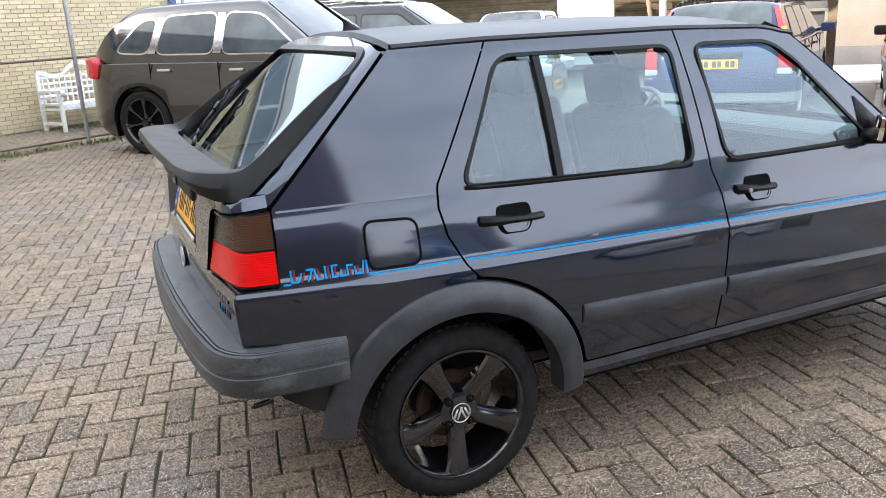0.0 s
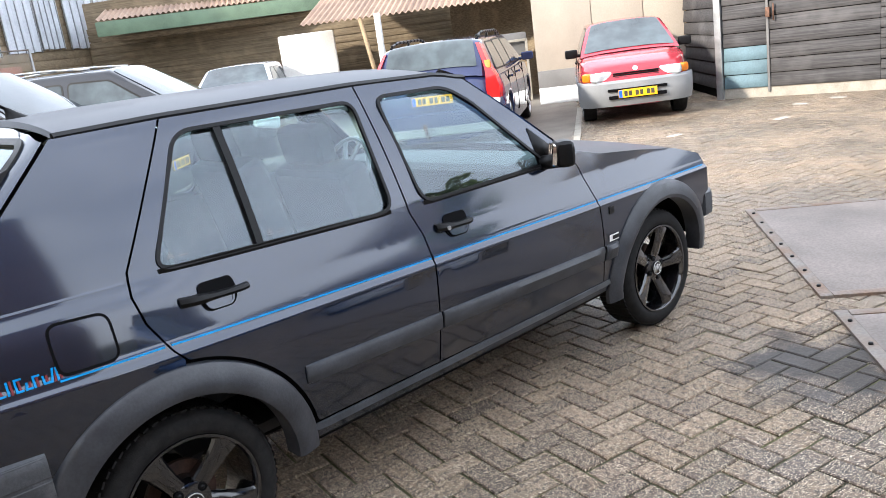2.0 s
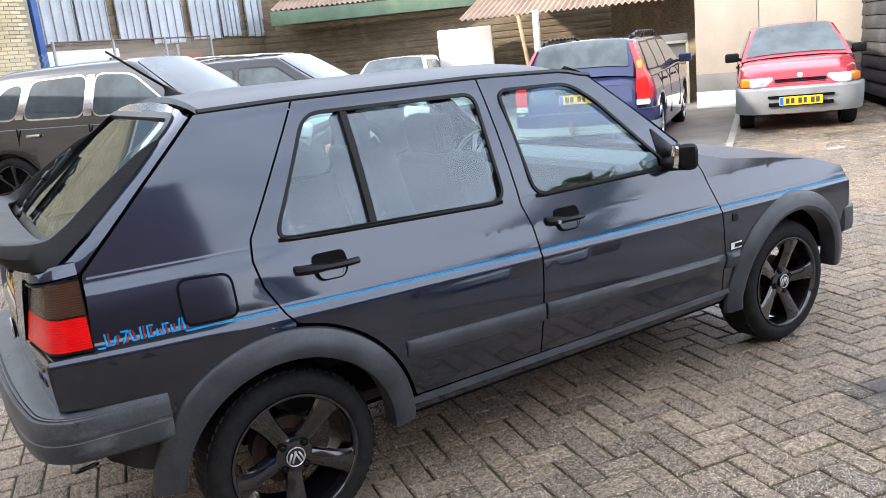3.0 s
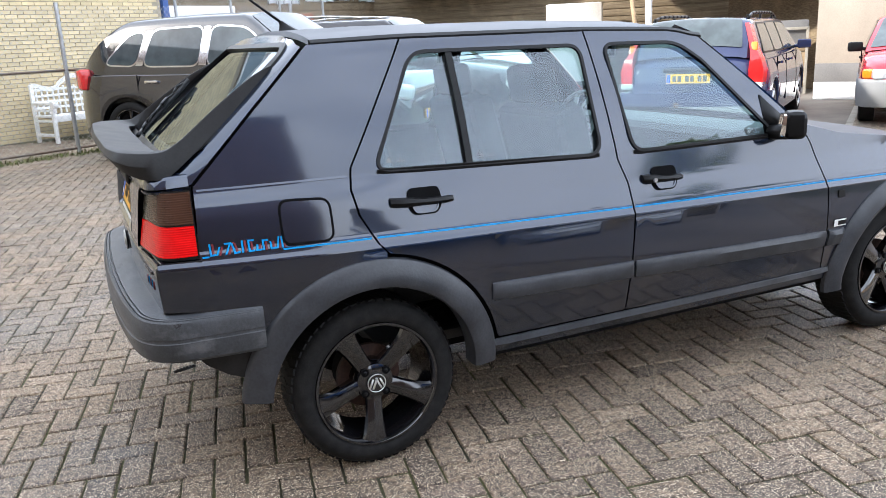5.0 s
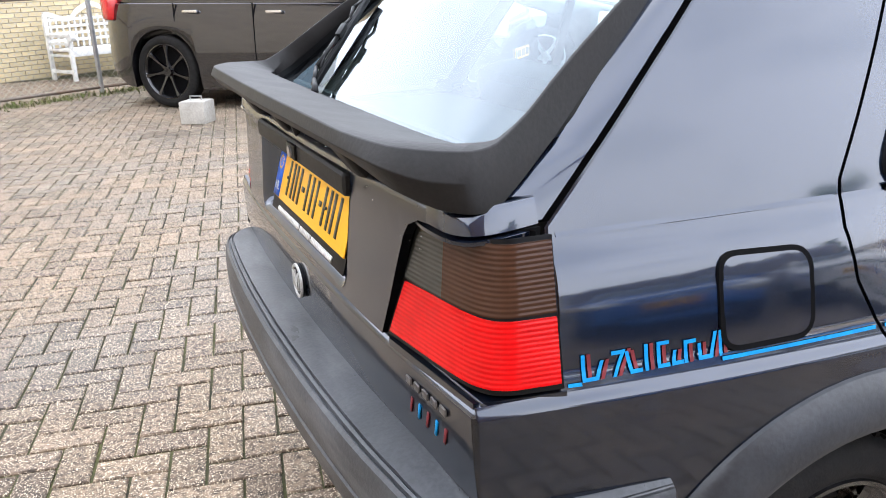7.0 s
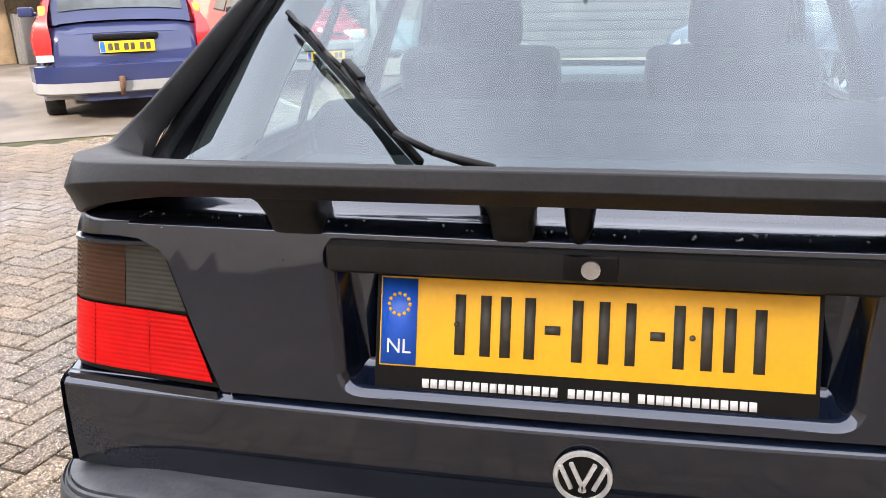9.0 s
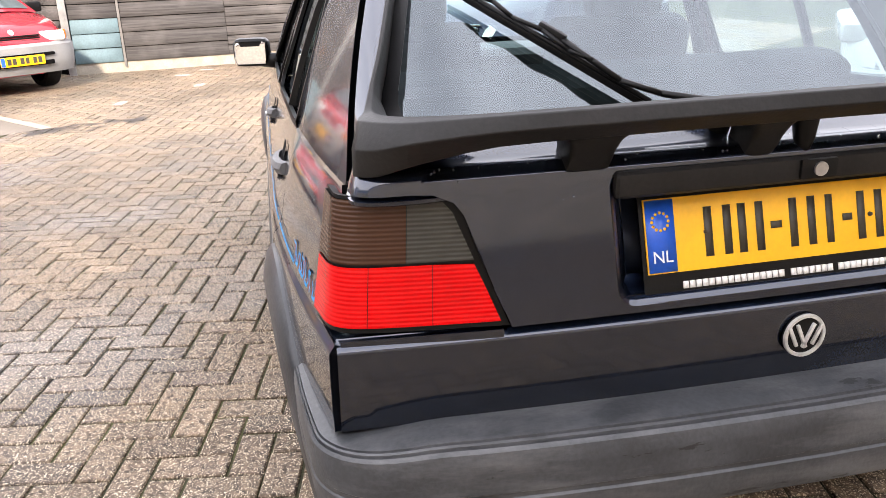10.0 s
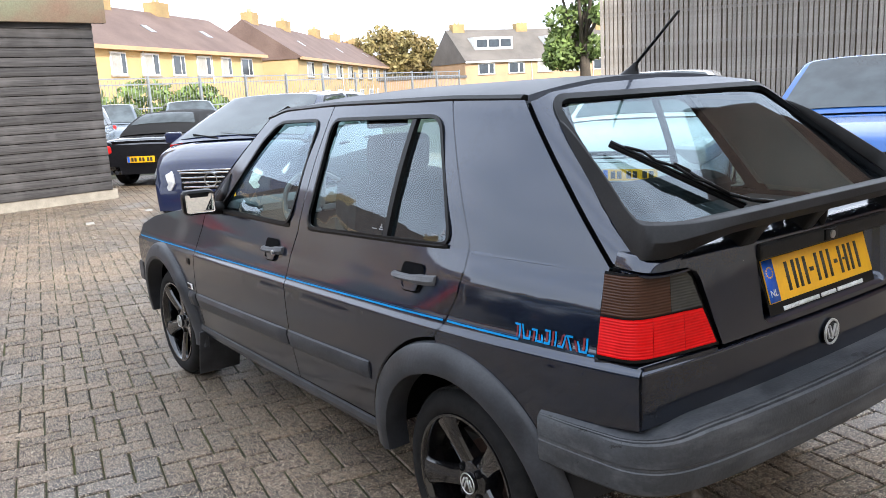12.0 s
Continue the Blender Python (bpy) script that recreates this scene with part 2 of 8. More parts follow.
def box_bm(sx, sy, sz, m=None, bevel=0.0, seg=2, bm=None):
    own = bm is None
    b = bmesh.new()
    bmesh.ops.create_cube(b, size=1)
    bmesh.ops.scale(b, vec=(sx, sy, sz), verts=b.verts)
    if bevel:
        bmesh.ops.bevel(b, geom=b.edges[:], offset=bevel, segments=seg, affect="EDGES", profile=0.6)
    if m is not None:
        bmesh.ops.transform(b, matrix=m, verts=b.verts)
    if own:
        return b
    join(bm, b)
    return bm


def join(a, b):
    me = bpy.data.meshes.new("tmp")
    b.to_mesh(me)
    b.free()
    a.from_mesh(me)
    bpy.data.meshes.remove(me)
    return a


def cyl_bm(r1, r2, depth, m=None, seg=24, bm=None, bevel=0.0):
    b = bmesh.new()
    bmesh.ops.create_cone(b, cap_ends=True, segments=seg, radius1=r1, radius2=r2, depth=depth)
    if bevel:
        ed = [e for e in b.edges if len(e.link_faces) == 2 and e.calc_face_angle(0) > 1.0]
        bmesh.ops.bevel(b, geom=ed, offset=bevel, segments=2, affect="EDGES")
    if m is not None:
        bmesh.ops.transform(b, matrix=m, verts=b.verts)
    if bm is None:
        return b
    return join(bm, b)


def rod_bm(a, b, r, seg=8, bm=None, r2=None):
    a, b = Vector(a), Vector(b)
    d = b - a
    m = Matrix.Translation((a + b) / 2) @ d.to_track_quat("Z", "Y").to_matrix().to_4x4()
    return cyl_bm(r, r if r2 is None else r2, d.length, m, seg, bm)


def lathe_bm(profile, seg=40, m=None, closed=False, bm=None):
    """profile: (radius, height along local y) turned about the y axis."""
    b = bmesh.new()
    rings = []
    for i in range(seg):
        a = 2 * math.pi * i / seg
        rings.append([b.verts.new((r * math.cos(a), h, r * math.sin(a))) for r, h in profile])
    n = len(profile)
    for i in range(seg):
        p, q = rings[i], rings[(i + 1) % seg]
        for j in range(n if closed else n - 1):
            b.faces.new((p[j], p[(j + 1) % n], q[(j + 1) % n], q[j]))
    bmesh.ops.recalc_face_normals(b, faces=b.faces)
    if m is not None:
        bmesh.ops.transform(b, matrix=m, verts=b.verts)
    if bm is None:
        return b
    return join(bm, b)


def loft_bm(sections, closed=True, caps=True):
    """Skins equal-length loops of points."""
    b = bmesh.new()
    rows = [[b.verts.new(p) for p in s] for s in sections]
    n = len(rows[0])
    for p, q in zip(rows, rows[1:]):
        for j in range(n if closed else n - 1):
            k = (j + 1) % n
            b.faces.new((p[j], p[k], q[k], q[j]))
    if caps and closed:
        b.faces.new(rows[0][::-1])
        b.faces.new(rows[-1])
    bmesh.ops.recalc_face_normals(b, faces=b.faces)
    return b


def rounded(poly, r, seg=5):
    """The polygon with its corners rounded; r: one radius or one for each corner."""
    out, n = [], len(poly)
    rs = r if isinstance(r, (list, tuple)) else [r] * n
    for i in range(n):
        p0, p, p1 = Vector(poly[i - 1]), Vector(poly[i]), Vector(poly[(i + 1) % n])
        a, b = (p0 - p), (p1 - p)
        rr = min(rs[i], a.length * 0.48, b.length * 0.48)
        if rr < 1e-4:
            out.append(tuple(p))
            continue
        s, e = p + a.normalized() * rr, p + b.normalized() * rr
        for k in range(seg + 1):
            t = k / seg
            out.append(tuple(s * (1 - t) ** 2 + p * 2 * t * (1 - t) + e * t * t))
    return out


def arc(cx, cz, r, a0, a1, n=18):
    return [(cx + r * math.cos(radians(a0 + (a1 - a0) * i / n)), cz + r * math.sin(radians(a0 + (a1 - a0) * i / n))) for i in range(n + 1)]


def panel(name, outer, holes, fmap, material, parent, label="", depth=0.012, step=0.05, lift=0.0, cuts=()):
    """A sheet over the map (u, v) -> place, with holes, smooth normals of the map itself and turned-in edges."""
    b = bmesh.new()
    for loop in [outer, *holes]:
        pts = []
        for i, p in enumerate(loop):
            q = loop[(i + 1) % len(loop)]
            d = math.hypot(q[0] - p[0], q[1] - p[1])
            if d < 1e-5:
                continue
            k = max(1, int(d / step))
            pts += [(p[0] + (q[0] - p[0]) * j / k, p[1] + (q[1] - p[1]) * j / k) for j in range(k)]
        vs = [b.verts.new((x, y, 0)) for x, y in pts]
        for i, v in enumerate(vs):
            b.edges.new((v, vs[(i + 1) % len(vs)]))
    bmesh.ops.triangle_fill(b, edges=b.edges[:], use_beauty=True, use_dissolve=False)
    us, vs_ = [v.co.x for v in b.verts], [v.co.y for v in b.verts]
    for lo, hi, ax in ((min(us), max(us), 0), (min(vs_), max(vs_), 1)):
        k = max(1, int((hi - lo) / step))
        for i in range(1, k):
            c = lo + (hi - lo) * i / k
            bmesh.ops.bisect_plane(b, geom=b.verts[:] + b.edges[:] + b.faces[:], dist=1e-5, plane_co=(c, 0, 0) if ax == 0 else (0, c, 0), plane_no=(1, 0, 0) if ax == 0 else (0, 1, 0))
    for (cu, cv), (nu, nv) in cuts:
        bmesh.ops.bisect_plane(b, geom=b.verts[:] + b.edges[:] + b.faces[:], dist=1e-5, plane_co=(cu, cv, 0), plane_no=(nu, nv, 0))
    normals = {}
    h = 0.0015
    for v in b.verts:
        u, w = v.co.x, v.co.y
        p = Vector(fmap(u, w))
        n = (Vector(fmap(u + h, w)) - Vector(fmap(u - h, w))).cross(Vector(fmap(u, w + h)) - Vector(fmap(u, w - h))).normalized()
        normals[v] = (p, n)
    # outward: away from the middle of the car
    sgn = 0.0
    for v, (p, n) in normals.items():
        sgn += n.dot(p - Vector((1.0 if abs(p.y) > 0.45 else p.x + (0.6 if p.x < 1 else -0.6), 0, 0.7)))
    sgn = 1.0 if sgn >= 0 else -1.0
    verts, norms, faces, index = [], [], [], {}
    for v, (p, n) in normals.items():
        index[v] = len(verts)
        verts.append(p + n * sgn * lift)
        norms.append(n * sgn)
    for f in b.faces:
        ids = [index[v] for v in f.verts]
        fn = (verts[ids[1]] - verts[ids[0]]).cross(verts[ids[2]] - verts[ids[1]])
        if fn.length > 1e-12 and fn.dot(norms[ids[0]]) < 0:
            ids.reverse()
        faces.append(ids)
    if depth:
        for e in b.edges:
            if len(e.link_faces) == 1:
                a, c = index[e.verts[0]], index[e.verts[1]]
                k = len(verts)
                for i in (a, c):
                    verts.append(verts[i].copy())
                    norms.append(norms[i])
                for i in (a, c):
                    verts.append(verts[i] - norms[i] * depth)
                    norms.append(norms[i])
                faces.append([k, k + 1, k + 3, k + 2])
    b.free()
    me = bpy.data.meshes.new(name)
    me.from_pydata([tuple(v) for v in verts], [], faces)
    me.update()
    for p in me.polygons:
        p.use_smooth = True
    me.normals_split_custom_set_from_vertices([tuple(n) for n in norms])
    me.materials.append(material)
    ob = new(name, me)
    ob.parent = parent
    if label:
        ob["label"] = label
    return ob


def lerp_table(t, v):
    for (a, p), (b, q) in zip(t, t[1:]):
        if v <= b:
            k = 0 if v <= a else (v - a) / (b - a)
            return p + (q - p) * k
    return t[-1][1]


def smooth_table(t, v, w=0.012):
    return sum(lerp_table(t, v + w * d) for d in (-1.5, -0.75, 0, 0.75, 1.5)) / 5


# ---- the dark hatchback ----
HATCH = thing("hatchback_car", "dark blue five-door hatchback with black wheels and blue pinstripe", "car")
SIDE = [(0.20, 0.764), (0.28, 0.777), (0.36, 0.793), (0.50, 0.813), (0.58, 0.819), (0.66, 0.821), (0.72, 0.8205), (0.764, 0.8185), (0.778, 0.8075), (0.83, 0.7925), (0.86, 0.7832),
        (0.90, 0.7708), (0.94, 0.7582), (0.985, 0.7445), (1.10, 0.704), (1.20, 0.664), (1.30, 0.617), (1.36, 0.587), (1.40, 0.565), (1.45, 0.52)]


SIDE_Q = [(0.76, 0.806), (0.80, 0.800), (0.83, 0.7965), (0.86, 0.7915), (0.90, 0.7855), (0.94, 0.7725), (0.985, 0.7445), (1.02, 0.7327)]


def half_width(x, z):
    drop = -0.022 * (x - 0.02)
    w = 1.0 if 0.6 < z < 0.85 else max(0.0, 1 - (abs(z - 0.725) - 0.125) / 0.12)
    zz = z - drop * w
    if x < 0.2 and 0.80 <= zz < 0.985:
        # the quarter panel is fuller below the body line
        k = min(1.0, (0.2 - x) / 0.25)
        y = (1 - k) * smooth_table(SIDE, zz, 0.016) + k * smooth_table(SIDE_Q, zz, 0.012)
    else:
        y = smooth_table(SIDE, zz, 0.0025) if 0.75 < zz < 0.80 else smooth_table(SIDE, zz, 0.008 if 0.95 < zz < 1.02 else 0.016)
    if x < 0.3:
        y *= 1 - 0.065 * ((0.3 - x) / 0.8) ** 2
    if x > 1.5:
        y *= 1 - 0.035 * ((x - 1.5) / 1.5) ** 2
    return y


def side_map(sgn):
    return lambda x, z: (x, sgn * half_width(x, z), z)


C_GAP = [(0.227, 1.394), (0.10, 1.205), (-0.026, 1.010), (-0.040, 0.945), (-0.026, 0.868), (0.024, 0.774), (0.050, 0.742)]
B_GAP = [(0.955, 1.388), (0.966, 1.15), (0.976, 0.935), (1.006, 0.85), (1.013, 0.766), (0.988, 0.372)]
QUARTER = [(-0.085, 1.390), *C_GAP, *arc(0, 0.290, 0.400, 84, 158), (-0.385, 0.60), (-0.352, 0.60), (-0.352, 0.618), (-0.633, 0.650), (-0.632, 0.792), (-0.515, 0.792), (-0.500, 1.000), (-0.30, 1.192)]
g = 0.007
REAR_DOOR = [(x + g, z) for x, z in C_GAP] + arc(0, 0.290, 0.452, 82, 12, 14) + [(0.450, 0.374)] + [(x - g / 2, z) for x, z in B_GAP[::-1]]
REAR_WIN = rounded([(0.252, 1.353), (0.918, 1.343), (0.912, 0.957), (0.047, 0.990)], [0.06, 0.05, 0.06, 0.06])
FRONT_DOOR = [(x + g / 2, z) for x, z in B_GAP] + [(2.000, 0.362), (1.996, 0.55), (1.984, 0.745), (1.93, 0.90), (1.880, 0.985), (1.745, 1.105), (1.475, 1.345), (1.36, 1.377)]
FRONT_WIN = rounded([(1.018, 1.342), (1.36, 1.333), (1.455, 1.262), (1.715, 0.985), (1.712, 0.952), (1.046, 0.953)], [0.05, 0.10, 0.02, 0.02, 0.02, 0.06])
FENDER = [(1.887, 0.985), (1.937, 0.90), (1.991, 0.745), (2.003, 0.55), (2.007, 0.362), (2.06, 0.362), *arc(2.475, 0.290, 0.405, 168, 22), (2.88, 0.56), (2.925, 0.58), (2.93, 0.70), (2.90, 0.775), (2.70, 0.838), (2.40, 0.888), (2.10, 0.928)]
CREASE = [((0.02, z), (0.022, 1.0)) for z in (0.756, 0.761, 0.764, 0.767, 0.770, 0.774, 0.777, 0.780, 0.783, 0.787, 0.793, 0.80, 0.81)] + [((0, z), (0, 1)) for z in (0.84, 0.87, 0.90, 0.93, 0.96, 0.980, 0.990, 1.01)]


def ring_strip(loop_a, loop_b, fmap, lift, material, name, parent):
    """A raised band between two equal-length loops of the side's map."""
    b = bmesh.new()
    rows = []
    mid = len(loop_a)
    for loop, up in ((loop_a, 0.0), (loop_a, lift), (loop_b, lift), (loop_b, -0.004)):
        row = []
        for u, v in loop:
            p = Vector(fmap(u, v))
            s = 1 if p.y > 0 else -1
            row.append(b.verts.new(p + Vector((0, s * up, up * 0.35))))
        rows.append(row)
    for p, q in zip(rows, rows[1:]):
        for j in range(mid):
            k = (j + 1) % mid
            b.faces.new((p[j], p[k], q[k], q[j]))
    bmesh.ops.recalc_face_normals(b, faces=b.faces)
    return part(name, b, material, parent, auto=30)


def scaled(loop, d):
    """The loop drawn in by d towards its middle."""
    n = len(loop)
    out = []
    for i in range(n):
        a, b = Vector(loop[i - 1]), Vector(loop[(i + 1) % n])
        t = (b - a).normalized()
        out.append((loop[i][0] + t.y * d, loop[i][1] - t.x * d))
    return out


def clockwise(loop):
    s = sum(a[0] * b[1] - b[0] * a[1] for a, b in zip(loop, loop[1:] + loop[:1]))
    return loop if s < 0 else loop[::-1]


REAR_WIN, FRONT_WIN = clockwise(REAR_WIN), clockwise(FRONT_WIN)


def strip_on_side(x0, x1, z0f, z1f, sgn, lift, n=24):
    """A proud moulding along the side between two height lines."""
    secs = []
    for i in range(n + 1):
        x = x0 + (x1 - x0) * i / n
        za, zb = z0f(x), z1f(x)
        ya, yb = half_width(x, za), half_width(x, zb)
        e = min(1.0, min(i, n - i) / 1.0 + 0.45)
        secs.append([(x, sgn * (ya - 0.003), za), (x, sgn * (ya + lift * 0.75 * e), za + 0.006), (x, sgn * (ya + lift * e), za + 0.016), (x, sgn * (yb + lift * e), zb - 0.022), (x, sgn * (yb + lift * 0.55 * e), zb - 0.004), (x, sgn * (yb - 0.003), zb)])
    return loft_bm(secs)


def arch_trim(cx, sgn, a0, a1, r_in, r_out):
    """The plastic wheel arch flare, a curved band with a rolled lip."""
    secs = []
    n = 40
    for i in range(n + 1):
        a = radians(a0 + (a1 - a0) * i / n)
        row = []
        for r, o in ((r_out + 0.004, -0.006), (r_out, 0.010), (r_out - 0.012, 0.020), ((r_in + r_out) / 2, 0.030), (r_in + 0.02, 0.036), (r_in + 0.004, 0.030), (r_in, 0.014), (r_in + 0.004, -0.05)):
            x, z = cx + r * math.cos(a), 0.290 + r * math.sin(a)
            row.append((x, sgn * (half_width(x, max(z, 0.3)) + o - 0.004), z))
        secs.append(row)
    return loft_bm(secs)


def handle(x0, x1, zc, sgn):
    """A pull handle over a rounded recess cup."""
    y = half_width((x0 + x1) / 2, zc)
    n = 10
    secs = []
    for i in range(n + 1):
        t = i / n
        x = x0 + (x1 - x0) * t
        hz = 0.016 if t < 0.35 else 0.011 if t > 0.42 else 0.013
        off = 0.010 + 0.016 * math.sin(math.pi * t) ** 0.5 if 0 < t < 1 else 0.008
        z = zc - 0.010 * (t - 0.5)
        secs.append([(x, sgn * (y + off - 0.014), z - hz), (x, sgn * (y + off), z - hz * 0.8), (x, sgn * (y + off + 0.006), z), (x, sgn * (y + off), z + hz * 0.8), (x, sgn * (y + off - 0.014), z + hz)])
    return loft_bm(secs)


def add_side(sgn):
    fm = side_map(sgn)
    panel("quarter_panel", QUARTER, [], fm, PAINT, HATCH, cuts=CREASE)
    rd = panel("rear_door", REAR_DOOR, [REAR_WIN], fm, PAINT, HATCH, "dark blue rear door with pinstripe", cuts=CREASE)
    fd = panel("front_door", FRONT_DOOR, [FRONT_WIN], fm, PAINT, HATCH, "dark blue front door with pinstripe", cuts=CREASE)
    panel("front_fender", FENDER, [], fm, PAINT, HATCH, cuts=CREASE)
    # window rubbers and panes
    for win, door in ((REAR_WIN, rd), (FRONT_WIN, fd)):
        ring_strip(scaled(win, -0.003), scaled(win, 0.008), fm, 0.006, BLACK_TRIM, "window_seal", door)
        inner = scaled(win, 0.005)
        panel("pane", inner, [], lambda x, z: (x, sgn * (half_width(x, z) - 0.012), z), GLASS, door, "tinted side window glass", depth=0, step=0.1)
    for xm, zm in ((0.100, 1.012), (0.425, 0.997)):
        for dx, dz, wx, wz in ((0.0, 0.0, 0.022, 0.004), (0.003, 0.006, 0.016, 0.005), (0.008, 0.012, 0.006, 0.007), (0.034, 0.0, 0.030, 0.003)):
            q = [(xm + dx, zm + dz), (xm + dx + wx, zm + dz), (xm + dx + wx, zm + dz + wz), (xm + dx, zm + dz + wz)]
            panel("window_mark", q, [], lambda x, z: (x, sgn * (half_width(x, z) - 0.0105), z), ETCHED, rd, "", depth=0, step=0.1)
    # divider of the rear window
    b = loft_bm([[(x - 0.014, sgn * (half_width(x, z) - 0.012), z), (x - 0.012, sgn * (half_width(x, z) + 0.004), z), (x + 0.012, sgn * (half_width(x, z) + 0.004), z), (x + 0.014, sgn * (half_width(x, z) - 0.012), z)] for x, z in [(0.394 - 0.008 * k / 8, 1.352 - (1.352 - 0.975) * k / 8) for k in range(9)]])
    part("window_divider", b, BLACK_TRIM, rd)
    # belt line strip under the windows
    for x0, x1, door in ((0.06, 0.90, rd), (1.05, 1.72, fd)):
        b = strip_on_side(x0, x1, lambda x: lerp_table([(0.047, 0.982), (0.912, 0.950), (1.046, 0.946), (1.72, 0.945)], x), lambda x: lerp_table([(0.047, 0.990), (0.912, 0.958), (1.046, 0.954), (1.72, 0.953)], x), sgn, 0.002)
        part("belt_strip", b, BLACK_TRIM, door)
    # handles with their cups
    for x0, x1, zc, door in ((0.083, 0.303, 0.886, rd), (1.068, 1.250, 0.850, fd)):
        xc = (x0 + x1) / 2 + 0.01
        cup = rounded([(xc - 0.055, zc + 0.042), (xc + 0.055, zc + 0.040), (xc + 0.062, zc - 0.012), (xc + 0.04, zc - 0.045), (xc - 0.045, zc - 0.043), (xc - 0.062, zc - 0.012)], 0.018, 4)
        # flat near-black patch, slightly proud: the recess's shade is painted, not hollowed
        panel("cup_shade", cup, [], fm, GAP, door, "near-black patch painted as the handle cup's shade", depth=0, step=0.02, lift=0.004)
        low = rounded([(xc - 0.05, zc - 0.004), (xc + 0.05, zc - 0.006), (xc + 0.036, zc - 0.040), (xc - 0.04, zc - 0.038)], 0.018, 4)
        panel("cup_base", low, [], fm, PAINT, door, "", depth=0, step=0.02, lift=0.007)
        ring_strip(clockwise(scaled(clockwise(low), -0.0015)), clockwise(scaled(clockwise(low), 0.004)), fm, 0.0095, PAINT, "cup_rim", door)
        # left handles use a paler grey than the right ones
        part("door_handle", handle(x0, x1, zc, sgn), BLACK_TRIM if sgn < 0 else PALE_PLASTIC, door, "black plastic pull handle" if sgn < 0 else "pale grey plastic pull handle")
        if door is fd:
            part("key_lock", cyl_bm(0.008, 0.008, 0.006, pose(x0 + 0.04, sgn * (half_width(x0, zc) + 0.030), zc, 90), 12), ALU, door)
    # rub strips
    part("rub_strip", strip_on_side(0.418, 1.004, lambda x: 0.517 - 0.055 * (x - 0.35) / 1.63, lambda x: 0.584 - 0.048 * (x - 0.34) / 1.64, sgn, 0.016), PLASTIC, rd, "weathered grey rub strip")
    part("rub_strip", strip_on_side(1.016, 1.996, lambda x: 0.517 - 0.055 * (x - 0.35) / 1.63, lambda x: 0.584 - 0.048 * (x - 0.34) / 1.64, sgn, 0.016), PLASTIC, fd, "weathered grey rub strip")
    part("rub_strip", strip_on_side(2.010, 2.10, lambda x: 0.460, lambda x: 0.535, sgn, 0.018, 6), PLASTIC, HATCH, "weathered grey rub strip")
    # raised body line along the quarter panel
    line = [(-0.492 + 0.452 * k / 14, 0.988 - 0.003 * k / 14) for k in range(15)]
    part("body_line", loft_bm([[(x, sgn * (half_width(x, z - 0.002) - 0.0005), z - 0.002), (x, sgn * (half_width(x, z - 0.001) + 0.0022), z - 0.001), (x, sgn * (half_width(x, z + 0.006) - 0.0005), z + 0.006)] for x, z in line]), PAINT, HATCH)
    # arches, sill, stripes
    part("wheel_arch_trim", arch_trim(0, sgn, 0, 177, 0.345, 0.436), PLASTIC, HATCH, "weathered grey wheel arch flare")
    part("wheel_arch_trim", arch_trim(2.475, sgn, 0, 186, 0.345, 0.432), PLASTIC, HATCH, "weathered grey wheel arch flare")
    b = strip_on_side(0.40, 2.06, lambda x: 0.312, lambda x: 0.366, sgn, -0.006, 30)
    part("sill", b, PAINT, HATCH)
    b = strip_on_side(0.42, 2.05, lambda x: 0.347, lambda x: 0.366, sgn, 0.010, 30)
    part("sill_strip", b, PLASTIC, HATCH)

    def stripe_z(x):
        return lerp_table([(-0.5, 0.796), (0.02, 0.789), (1.01, 0.760), (2.0, 0.738), (2.9, 0.712)], x)

    for x0, x1, par in ((-0.27, 0.008, HATCH), (0.026, 1.006, rd), (1.019, 1.980, fd), (1.994, 2.90, HATCH)):
        for dz0, dz1, m_ in ((0.0, 0.0056, STRIPE_BLUE), (0.0076, 0.0100, STRIPE_DARK)):
            n = 30
            lo = [(x0 + (x1 - x0) * i / n, stripe_z(x0 + (x1 - x0) * i / n) + dz0) for i in range(n + 1)]
            hi = [(x, z + dz1 - dz0) for x, z in lo]
            panel("pinstripe", lo + hi[::-1], [], fm, m_, par, "bright blue pinstripe" if m_ is STRIPE_BLUE else "", depth=0, step=0.04, lift=0.0022, cuts=CREASE)
    # slanted decal strokes ahead of the lamp
    strokes = [(-0.484, 0.000, 0.046, 0, 1), (-0.466, 0.012, 0.032, 0, 0), (-0.440, 0.020, 0.044, 1, 0), (-0.414, -0.008, 0.040, 0, 1), (-0.391, 0.000, 0.046, 0, 0), (-0.372, 0.000, 0.046, 1, 1), (-0.350, 0.004, 0.026, 0, 1), (-0.330, 0.000, 0.040, 1, 0), (-0.308, 0.000, 0.030, 0, 1), (-0.290, 0.010, 0.046, 0, 0), (-0.274, 0.000, 0.046, 1, 0)]
    for x, lean, hgt, top, foot in strokes:
        z0, w, hgt, lean = 0.800, 0.0056, hgt * 0.80, lean * 0.8
        for dx, mm in ((0.0, STRIPE_BLUE), (0.0085, STRIPE_RED)):
            q = [(x + dx, z0), (x + dx + w, z0), (x + dx + w + lean, z0 + hgt), (x + dx + lean, z0 + hgt)]
            panel("decal_stroke", q, [], fm, mm, HATCH, "", depth=0, step=0.1, lift=0.0022 if mm is STRIPE_BLUE else 0.0018, cuts=CREASE)
        for on, zz in ((top, z0 + hgt - 0.0055), (foot, z0)):
            if on:
                q = [(x, zz), (x + 0.019, zz), (x + 0.019, zz + 0.0055), (x, zz + 0.0055)]
                panel("decal_stroke", q, [], fm, STRIPE_BLUE, HATCH, "", depth=0, step=0.1, lift=0.0026, cuts=CREASE)
